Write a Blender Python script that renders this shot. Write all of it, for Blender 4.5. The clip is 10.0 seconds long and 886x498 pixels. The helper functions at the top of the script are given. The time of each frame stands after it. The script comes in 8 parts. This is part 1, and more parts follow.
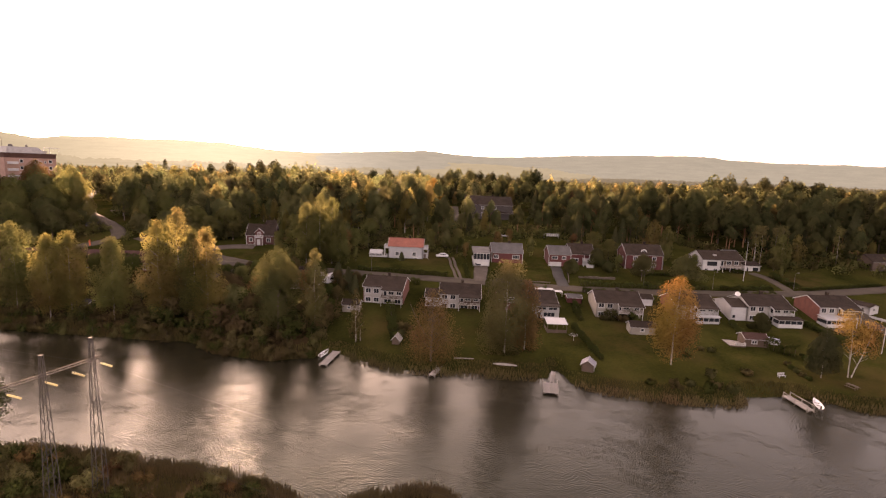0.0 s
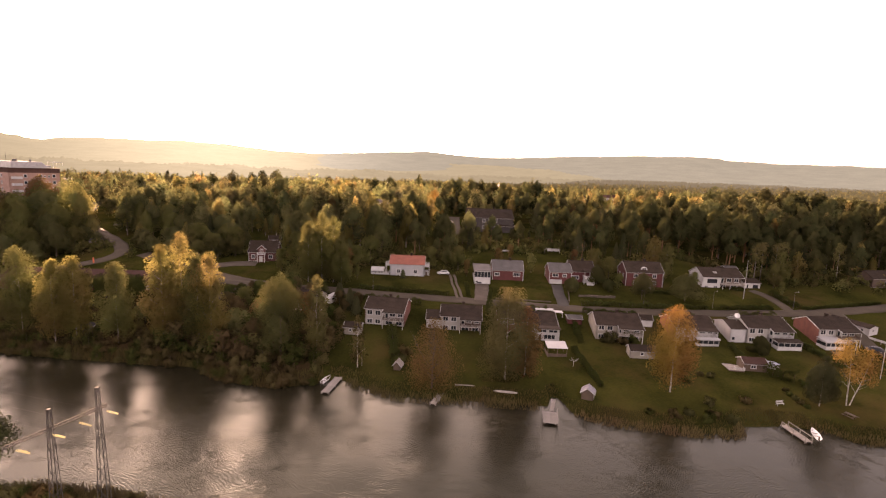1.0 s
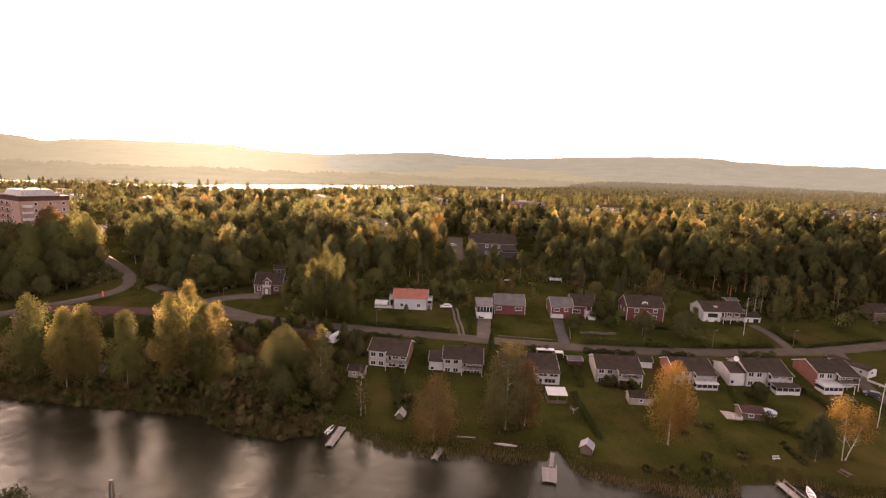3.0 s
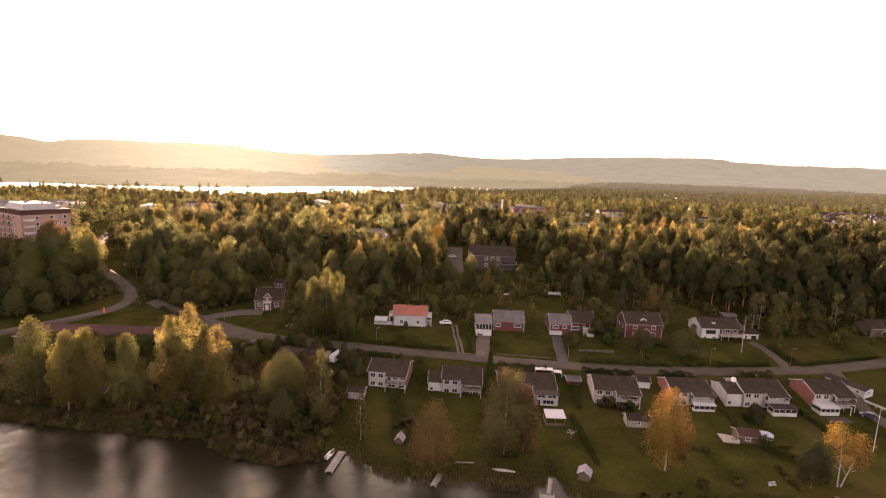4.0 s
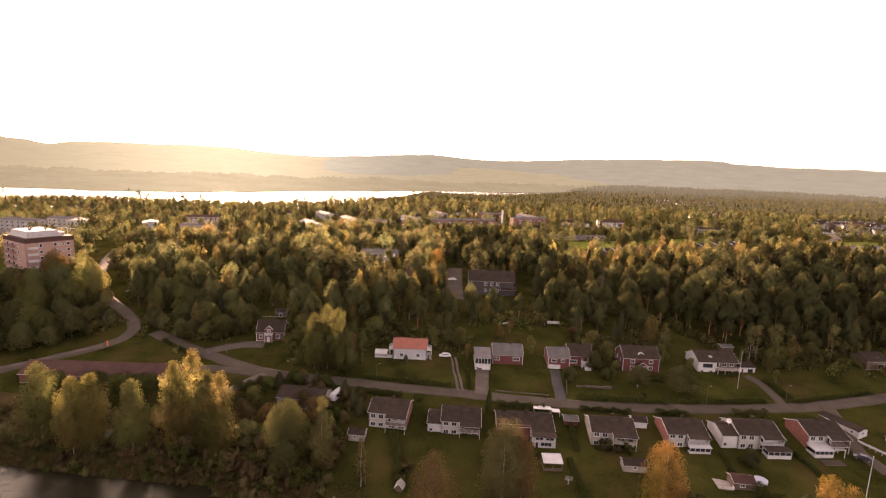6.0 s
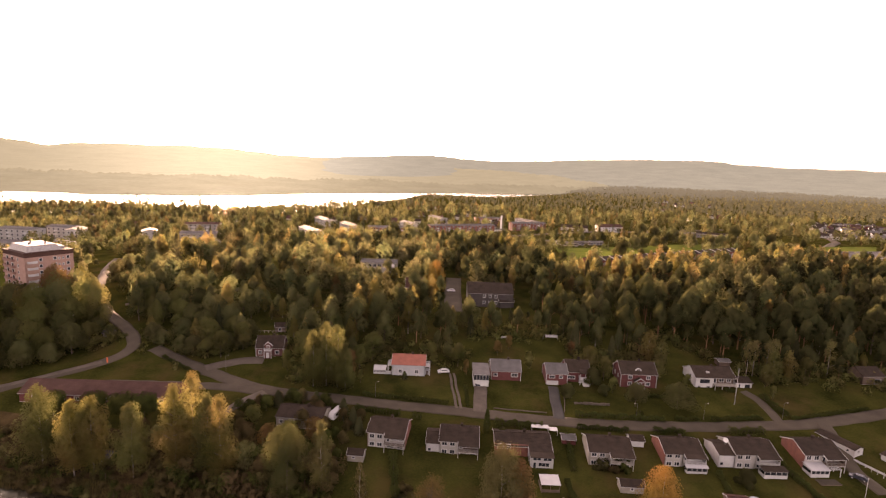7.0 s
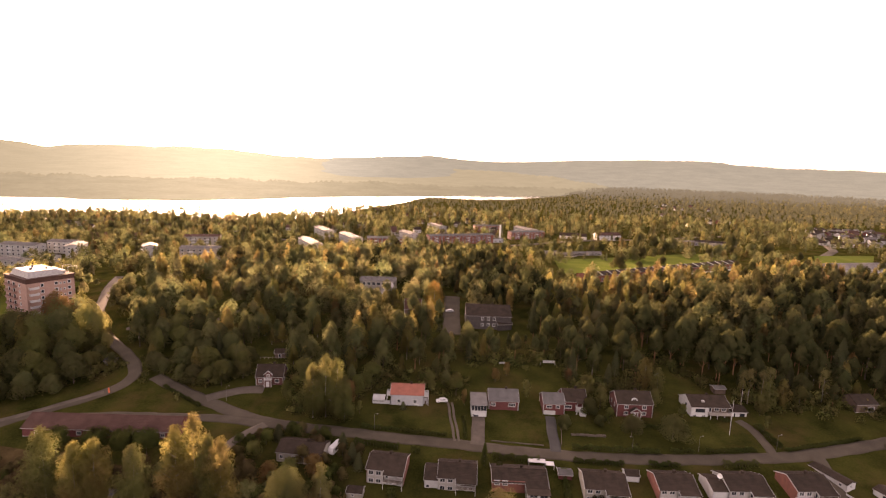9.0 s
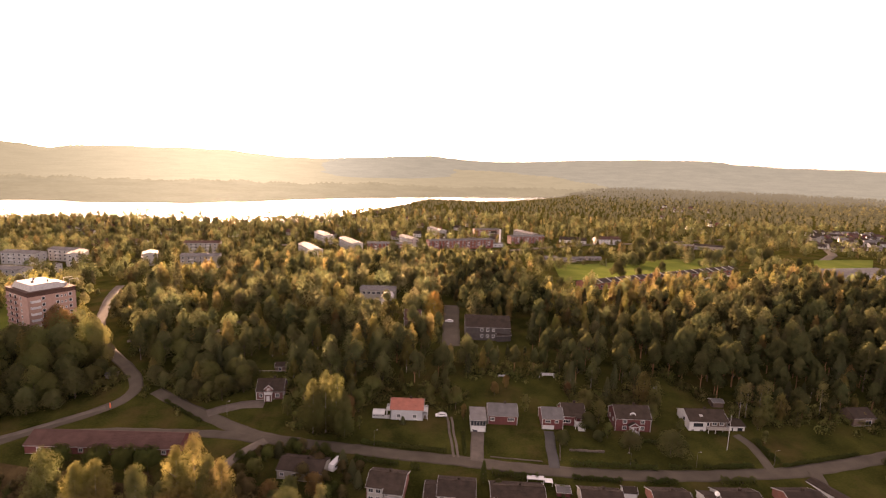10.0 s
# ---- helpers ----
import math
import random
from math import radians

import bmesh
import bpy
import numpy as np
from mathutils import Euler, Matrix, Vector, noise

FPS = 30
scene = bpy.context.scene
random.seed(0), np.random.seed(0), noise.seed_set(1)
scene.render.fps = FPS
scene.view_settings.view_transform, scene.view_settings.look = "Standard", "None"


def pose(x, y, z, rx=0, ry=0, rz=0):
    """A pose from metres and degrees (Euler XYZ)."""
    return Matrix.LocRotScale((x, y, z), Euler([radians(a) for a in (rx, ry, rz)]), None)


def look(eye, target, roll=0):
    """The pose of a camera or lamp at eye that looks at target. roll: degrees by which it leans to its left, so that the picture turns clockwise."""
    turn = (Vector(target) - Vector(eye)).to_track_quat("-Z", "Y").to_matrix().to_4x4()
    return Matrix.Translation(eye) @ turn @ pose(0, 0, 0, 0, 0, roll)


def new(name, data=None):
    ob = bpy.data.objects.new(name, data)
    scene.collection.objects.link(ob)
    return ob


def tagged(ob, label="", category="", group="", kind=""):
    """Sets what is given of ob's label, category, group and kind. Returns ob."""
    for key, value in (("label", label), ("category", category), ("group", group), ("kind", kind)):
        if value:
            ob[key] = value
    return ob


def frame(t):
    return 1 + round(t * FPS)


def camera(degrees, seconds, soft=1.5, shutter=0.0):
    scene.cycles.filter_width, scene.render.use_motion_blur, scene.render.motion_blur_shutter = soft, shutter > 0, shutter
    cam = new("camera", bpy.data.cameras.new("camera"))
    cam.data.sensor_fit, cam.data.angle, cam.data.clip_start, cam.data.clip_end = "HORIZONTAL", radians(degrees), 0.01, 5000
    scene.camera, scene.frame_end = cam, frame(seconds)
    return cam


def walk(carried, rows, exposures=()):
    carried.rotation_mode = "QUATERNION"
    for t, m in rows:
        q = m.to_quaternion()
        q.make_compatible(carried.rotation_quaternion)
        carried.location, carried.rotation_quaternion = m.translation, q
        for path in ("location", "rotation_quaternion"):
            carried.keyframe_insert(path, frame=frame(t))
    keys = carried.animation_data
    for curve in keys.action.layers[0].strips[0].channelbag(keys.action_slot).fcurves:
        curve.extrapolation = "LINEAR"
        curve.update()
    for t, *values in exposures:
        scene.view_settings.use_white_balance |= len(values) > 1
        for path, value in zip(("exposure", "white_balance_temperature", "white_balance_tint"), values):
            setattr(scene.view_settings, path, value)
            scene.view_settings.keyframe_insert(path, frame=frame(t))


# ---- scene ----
LENS = 82.0
cam = camera(LENS, 10.0, soft=1.2)
# seconds, eye x y z, yaw, pitch, roll: a straight climb over the near bank
ROWS = [
    (0.0, 0.01, 0.22, 42.77, -0.561, -8.941, 2.326),
    (0.5, 0.01, 0.17, 45.90, -0.478, -8.949, 2.302),
    (1.0, -0.09, 0.23, 49.03, -0.386, -8.933, 2.284),
    (1.5, -0.00, 0.06, 52.23, -0.247, -8.931, 2.266),
    (2.0, 0.16, -0.12, 55.51, -0.105, -8.986, 2.274),
    (2.5, -0.01, -0.10, 58.69, 0.064, -8.996, 2.298),
    (4.0, 0.09, -0.02, 68.23, 0.157, -9.085, 2.282),
    (4.5, -0.16, 0.03, 71.48, 0.193, -9.062, 2.301),
    (5.0, -0.23, -0.03, 74.54, 0.222, -9.029, 2.317),
    (5.5, -0.16, -0.12, 77.63, 0.239, -9.038, 2.328),
    (7.0, 0.10, 0.04, 86.93, 0.163, -9.029, 2.231),
    (7.5, 0.13, -0.03, 89.94, 0.150, -9.040, 2.177),
    (8.0, 0.03, 0.04, 93.00, 0.128, -9.063, 2.186),
    (8.5, 0.11, 0.05, 95.95, 0.098, -9.077, 2.161),
    (9.0, 0.20, 0.03, 98.97, 0.110, -9.121, 2.154),
    (9.5, 0.30, -0.09, 102.00, 0.123, -9.136, 2.124),
    (10.0, 0.37, -0.00, 105.07, 0.133, -9.174, 2.067),
]
EXPOSURE, KELVIN, TINT = 2.95, 9400, 44
walk(cam, [(t, pose(x, y, z, 90 + pitch, 0, yaw) @ pose(0, 0, 0, 0, 0, roll)) for t, x, y, z, yaw, pitch, roll in ROWS],
     exposures=((0.0, EXPOSURE, KELVIN, TINT), (10.0, EXPOSURE, KELVIN, TINT)))

# ---- sky and sun ----
SUN_AZ, SUN_EL = radians(-23.3), radians(6.9)
world = bpy.data.worlds.new("evening_sky")
scene.world = world
world.use_nodes = True
wn = world.node_tree.nodes
sky = wn.new("ShaderNodeTexSky")
sky.sky_type, sky.sun_disc, sky.sun_elevation, sky.sun_rotation = "NISHITA", False, SUN_EL, SUN_AZ
sky.air_density, sky.dust_density, sky.ozone_density, sky.altitude = 0.7, 2.6, 1.0, 100
haze = wn.new("ShaderNodeHueSaturation")
haze.inputs["Saturation"].default_value = 0.45
world.node_tree.links.new(sky.outputs[0], haze.inputs["Color"])
world.node_tree.links.new(haze.outputs[0], wn["Background"].inputs[0])
wn["Background"].inputs[1].default_value = 0.15
sun_data = bpy.data.lights.new("sun", "SUN")
sun_data.energy, sun_data.angle, sun_data.color = 4.8, radians(0.6), (1.0, 0.81, 0.585)
sun = new("sun", sun_data)
sun.matrix_world = look((0, 0, 300), (-100 * math.sin(SUN_AZ) * math.cos(SUN_EL), -100 * math.cos(SUN_AZ) * math.cos(SUN_EL), 300 - 100 * math.sin(SUN_EL)))

# ---- materials ----
def surf(name, c1, c2, scale=1.0, rough=0.85, bump=0.15, fine=12.0, metal=0.0, spread=0.25, coat=0.0, world_co=False):
    """A weathered surface: two colours mixed by coarse stains and fine grain, a little spread from piece to piece."""
    m = bpy.data.materials.new(name)
    m.use_nodes = True
    nt, n = m.node_tree, m.node_tree.nodes
    b = n["Principled BSDF"]
    co = n.new("ShaderNodeNewGeometry" if world_co else "ShaderNodeTexCoord")
    vec = co.outputs["Position" if world_co else "Object"]
    big, small = n.new("ShaderNodeTexNoise"), n.new("ShaderNodeTexNoise")
    big.inputs["Scale"].default_value, big.inputs["Detail"].default_value = scale, 4
    small.inputs["Scale"].default_value, small.inputs["Detail"].default_value = scale * fine, 3
    info = n.new("ShaderNodeObjectInfo")
    nt.links.new(vec, big.inputs["Vector"])
    nt.links.new(vec, small.inputs["Vector"])
    add = n.new("ShaderNodeMath")
    add.operation = "MULTIPLY_ADD"
    nt.links.new(small.outputs["Fac"], add.inputs[0])
    add.inputs[1].default_value = 0.5
    nt.links.new(big.outputs["Fac"], add.inputs[2])
    ramp = n.new("ShaderNodeMapRange")
    ramp.inputs[1].default_value, ramp.inputs[2].default_value = 0.5, 1.0
    nt.links.new(add.outputs[0], ramp.inputs[0])
    mix = n.new("ShaderNodeMix")
    mix.data_type = "RGBA"
    mix.inputs["A"].default_value, mix.inputs["B"].default_value = (*c1, 1), (*c2, 1)
    nt.links.new(ramp.outputs[0], mix.inputs["Factor"])
    hsv = n.new("ShaderNodeHueSaturation")
    val = n.new("ShaderNodeMapRange")
    val.inputs[3].default_value, val.inputs[4].default_value = 1 - spread / 2, 1 + spread / 2
    nt.links.new(info.outputs["Random"], val.inputs[0])
    nt.links.new(val.outputs[0], hsv.inputs["Value"])
    nt.links.new(mix.outputs["Result"], hsv.inputs["Color"])
    nt.links.new(hsv.outputs[0], b.inputs["Base Color"])
    b.inputs["Roughness"].default_value, b.inputs["Metallic"].default_value = rough, metal
    if bump:
        bp = n.new("ShaderNodeBump")
        bp.inputs["Strength"].default_value, bp.inputs["Distance"].default_value = bump, 0.05
        nt.links.new(small.outputs["Fac"], bp.inputs["Height"])
        nt.links.new(bp.outputs[0], b.inputs["Normal"])
    return m


def leaf(name, c1, c2, through_part=0.45, spread=0.5, hue=0.03, lean=0.90):
    """Foliage: each leaf clump has its own tone; part of the light goes through."""
    m = bpy.data.materials.new(name)
    m.use_nodes = True
    nt, n = m.node_tree, m.node_tree.nodes
    n.remove(n["Principled BSDF"])
    geo, info = n.new("ShaderNodeNewGeometry"), n.new("ShaderNodeObjectInfo")
    mix = n.new("ShaderNodeMix")
    mix.data_type = "RGBA"
    mix.inputs["A"].default_value, mix.inputs["B"].default_value = (*c1, 1), (*c2, 1)
    tone = n.new("ShaderNodeMapRange")
    tone.inputs[3].default_value, tone.inputs[4].default_value = 0.40, 0.60
    nt.links.new(geo.outputs["Random Per Island"], tone.inputs[0])
    nt.links.new(tone.outputs[0], mix.inputs["Factor"])
    hsv = n.new("ShaderNodeHueSaturation")
    v, h = n.new("ShaderNodeMapRange"), n.new("ShaderNodeMapRange")
    v.inputs[3].default_value, v.inputs[4].default_value = 1 - spread / 2, 1 + spread / 2
    h.inputs[3].default_value, h.inputs[4].default_value = 0.5 - hue, 0.5 + hue * 0.6
    big = n.new("ShaderNodeTexNoise")
    big.inputs["Scale"].default_value = 0.09
    nt.links.new(geo.outputs["Position"], big.inputs["Vector"])
    nt.links.new(info.outputs["Random"], v.inputs[0])
    nt.links.new(big.outputs["Fac"], h.inputs[0])
    h.inputs[1].default_value, h.inputs[2].default_value = 0.3, 0.7
    # every tree of a stand has its own shade
    tint, sep = n.new("ShaderNodeAttribute"), n.new("ShaderNodeSeparateXYZ")
    tint.attribute_name = "tint"
    nt.links.new(tint.outputs["Vector"], sep.inputs[0])
    for src, off, sock in ((v, 0, "Value"), (h, 1, "Hue")):
        ad = n.new("ShaderNodeMath")
        nt.links.new(src.outputs[0], ad.inputs[0])
        nt.links.new(sep.outputs[off], ad.inputs[1])
        nt.links.new(ad.outputs[0], hsv.inputs[sock])
    nt.links.new(mix.outputs["Result"], hsv.inputs["Color"])
    d, tr, out = n.new("ShaderNodeBsdfDiffuse"), n.new("ShaderNodeBsdfTranslucent"), n["Material Output"]
    ms = n.new("ShaderNodeMixShader")
    ms.inputs[0].default_value = through_part
    # leaf clumps of one crown lean outwards together
    at, vt, vm = n.new("ShaderNodeAttribute"), n.new("ShaderNodeVectorTransform"), n.new("ShaderNodeMix")
    at.attribute_name, vt.vector_type, vt.convert_from, vt.convert_to = "outward", "NORMAL", "OBJECT", "WORLD"
    vm.data_type = "VECTOR"
    vm.inputs["Factor"].default_value = lean
    nt.links.new(at.outputs["Vector"], vt.inputs[0])
    nt.links.new(geo.outputs["Normal"], vm.inputs["A"])
    nt.links.new(vt.outputs[0], vm.inputs["B"])
    nt.links.new(vm.outputs["Result"], d.inputs["Normal"])
    nt.links.new(vm.outputs["Result"], tr.inputs["Normal"])
    nt.links.new(hsv.outputs[0], d.inputs[0])
    nt.links.new(hsv.outputs[0], tr.inputs[0])
    nt.links.new(d.outputs[0], ms.inputs[1])
    nt.links.new(tr.outputs[0], ms.inputs[2])
    nt.links.new(ms.outputs[0], out.inputs[0])
    return m


def plain(name, c, rough=0.5, metal=0.0):
    m = bpy.data.materials.new(name)
    m.use_nodes = True
    b = m.node_tree.nodes["Principled BSDF"]
    b.inputs["Base Color"].default_value, b.inputs["Roughness"].default_value, b.inputs["Metallic"].default_value = (*c, 1), rough, metal
    return m


M_GRASS = surf("lawn_grass", (0.0130, 0.0152, 0.0040), (0.0415, 0.0415, 0.0110), 0.10, 0.95, 0.3, 18, world_co=True, spread=0)


def fallen_leaves(m):
    """Brown drifts of leaves lying over the lawn."""
    nt, n = m.node_tree, m.node_tree.nodes
    src = n["Principled BSDF"].inputs["Base Color"].links[0].from_socket
    geo, no, fi, mix = n.new("ShaderNodeNewGeometry"), n.new("ShaderNodeTexNoise"), n.new("ShaderNodeMapRange"), n.new("ShaderNodeMix")
    no.inputs["Scale"].default_value, no.inputs["Detail"].default_value, no.inputs["Roughness"].default_value = 0.055, 8, 0.66
    fi.inputs[1].default_value, fi.inputs[2].default_value, fi.inputs[4].default_value = 0.49, 0.68, 0.6
    mix.data_type = "RGBA"
    mix.inputs["B"].default_value = (0.058, 0.040, 0.016, 1)
    nt.links.new(geo.outputs["Position"], no.inputs["Vector"])
    nt.links.new(no.outputs["Fac"], fi.inputs[0])
    nt.links.new(fi.outputs[0], mix.inputs["Factor"])
    nt.links.new(src, mix.inputs["A"])
    nt.links.new(mix.outputs["Result"], n["Principled BSDF"].inputs["Base Color"])


fallen_leaves(M_GRASS)
M_FIELD = surf("mown_field", (0.050, 0.072, 0.015), (0.095, 0.108, 0.027), 0.05, 0.95, 0.3, 30, world_co=True, spread=0)
M_ASPHALT = surf("worn_asphalt", (0.043, 0.035, 0.025), (0.070, 0.057, 0.042), 0.16, 0.95, 0.2, 30, world_co=True, spread=0)
M_SCRUB = surf("brown_scrub_ground", (0.030, 0.021, 0.010), (0.078, 0.053, 0.025), 0.3, 0.95, 0.6, 14, world_co=True, spread=0)
M_DARKASPH = surf("new_asphalt", (0.036, 0.034, 0.032), (0.056, 0.053, 0.049), 0.2, 0.95, 0.2, 30, world_co=True, spread=0)
M_GRAVEL = surf("gravel", (0.058, 0.047, 0.037), (0.100, 0.082, 0.066), 0.3, 0.95, 0.4, 30, world_co=True, spread=0)
M_WHITE = surf("white_painted_boards", (0.31, 0.31, 0.305), (0.415, 0.415, 0.405), 0.5, 0.6, 0.1, 16)
M_STUCCO = surf("pale_grey_stucco", (0.26, 0.27, 0.275), (0.33, 0.34, 0.345), 0.6, 0.9, 0.2, 20)
M_LIME = surf("white_sand_lime_brick", (0.23, 0.22, 0.205), (0.305, 0.295, 0.275), 0.7, 0.9, 0.2, 24)
M_BEIGE = surf("beige_brick", (0.185, 0.168, 0.142), (0.25, 0.228, 0.195), 0.7, 0.9, 0.2, 24)
M_REDBRICK = surf("red_brick", (0.115, 0.038, 0.028), (0.18, 0.06, 0.04), 0.7, 0.9, 0.2, 24)
M_RED = surf("falu_red_boards", (0.068, 0.016, 0.014), (0.106, 0.026, 0.022), 0.7, 0.85, 0.2, 18)
M_MAROON = surf("dark_maroon_boards", (0.060, 0.022, 0.019), (0.095, 0.034, 0.028), 0.7, 0.85, 0.2, 18)
M_BROWN = surf("brown_stained_boards", (0.06, 0.04, 0.03), (0.10, 0.065, 0.045), 0.7, 0.8, 0.2, 18)
M_TIMBER = surf("weathered_timber", (0.18, 0.16, 0.14), (0.28, 0.25, 0.22), 1.2, 0.85, 0.3, 12)
M_ROOF = surf("dark_concrete_roof_tiles", (0.022, 0.0155, 0.0115), (0.040, 0.028, 0.021), 0.5, 0.95, 0.4, 14)
M_ROOFGREY = surf("grey_sheet_roof", (0.070, 0.066, 0.064), (0.11, 0.104, 0.10), 0.4, 0.85, 0.2, 14)
for m in (M_ROOFGREY, M_ROOF):
    m.node_tree.nodes["Principled BSDF"].inputs["Specular IOR Level"].default_value = 0.15
M_ROOFRED = surf("orange_clay_roof_tiles", (0.19, 0.062, 0.042), (0.27, 0.088, 0.058), 0.6, 0.9, 0.4, 14)
M_ROOFBROWN = surf("brown_red_roof_sheet", (0.048, 0.025, 0.020), (0.074, 0.039, 0.031), 0.3, 0.95, 0.3, 14)
M_WHITEROOF = surf("translucent_white_roof_sheet", (0.30, 0.30, 0.30), (0.38, 0.38, 0.38), 0.5, 0.4, 0.05, 14)
M_GLASS = plain("dark_window_glass", (0.02, 0.022, 0.025), 0.05)
M_METAL = surf("galvanised_steel", (0.22, 0.21, 0.20), (0.32, 0.31, 0.30), 1.0, 0.6, 0.05, 10, metal=0.3)
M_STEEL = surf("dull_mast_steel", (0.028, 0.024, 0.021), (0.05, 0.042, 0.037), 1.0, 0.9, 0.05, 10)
M_CONCRETE = surf("concrete", (0.34, 0.33, 0.31), (0.46, 0.44, 0.42), 0.5, 0.9, 0.2, 14)
M_BARK = surf("grey_brown_bark", (0.07, 0.05, 0.04), (0.13, 0.10, 0.08), 1.5, 0.95, 0.6, 8)
M_BIRCHBARK = surf("white_birch_bark", (0.12, 0.10, 0.085), (0.44, 0.41, 0.37), 1.6, 0.8, 0.4, 6)
M_PINEBARK = surf("orange_pine_bark", (0.16, 0.08, 0.04), (0.28, 0.15, 0.08), 1.5, 0.95, 0.6, 8)
M_LEAFGREEN = leaf("green_leaves", (0.112, 0.120, 0.044), (0.205, 0.200, 0.074), 0.66, spread=0.4)
M_LEAFGOLD = leaf("yellowing_birch_leaves", (0.178, 0.158, 0.060), (0.300, 0.255, 0.090), 0.76)
M_LEAFOLIVE = leaf("dull_olive_birch_leaves", (0.105, 0.10, 0.042), (0.19, 0.175, 0.07), 0.5, spread=0.2)
M_LEAFORANGE = leaf("orange_birch_leaves", (0.23, 0.142, 0.042), (0.33, 0.208, 0.058), spread=0.2)
M_LEAFRUST = leaf("thin_rust_brown_leaves", (0.12, 0.082, 0.036), (0.22, 0.14, 0.056), 0.5, spread=0.2)
M_NEEDLE = leaf("dark_conifer_needles", (0.052, 0.058, 0.030), (0.095, 0.097, 0.046), 0.42)
M_PINE = leaf("pine_needles", (0.052, 0.059, 0.027), (0.096, 0.098, 0.041), 0.46, spread=0.4)
M_WOODLEAF = leaf("woodland_leaves", (0.100, 0.112, 0.050), (0.178, 0.180, 0.078), 0.64, spread=0.4)
M_TOWNLEAF = leaf("town_tree_leaves", (0.080, 0.092, 0.040), (0.15, 0.155, 0.066), 0.45)
M_TOWNGOLD = leaf("town_birch_leaves", (0.13, 0.12, 0.045), (0.22, 0.19, 0.07), 0.52)
M_DARKLEAF = leaf("dark_olive_leaves", (0.066, 0.070, 0.030), (0.122, 0.122, 0.050), 0.55)
M_TANGLE = leaf("brown_olive_thicket_leaves", (0.070, 0.058, 0.026), (0.125, 0.100, 0.044), 0.4, spread=0.3)
M_FADED = leaf("faded_brown_birch_leaves", (0.090, 0.085, 0.038), (0.145, 0.130, 0.056), 0.5, spread=0.2)
M_HEDGE = leaf("hedge_leaves", (0.035, 0.045, 0.014), (0.07, 0.08, 0.024), 0.25)
M_REED = leaf("dry_reeds", (0.13, 0.10, 0.045), (0.26, 0.20, 0.09), 0.4)


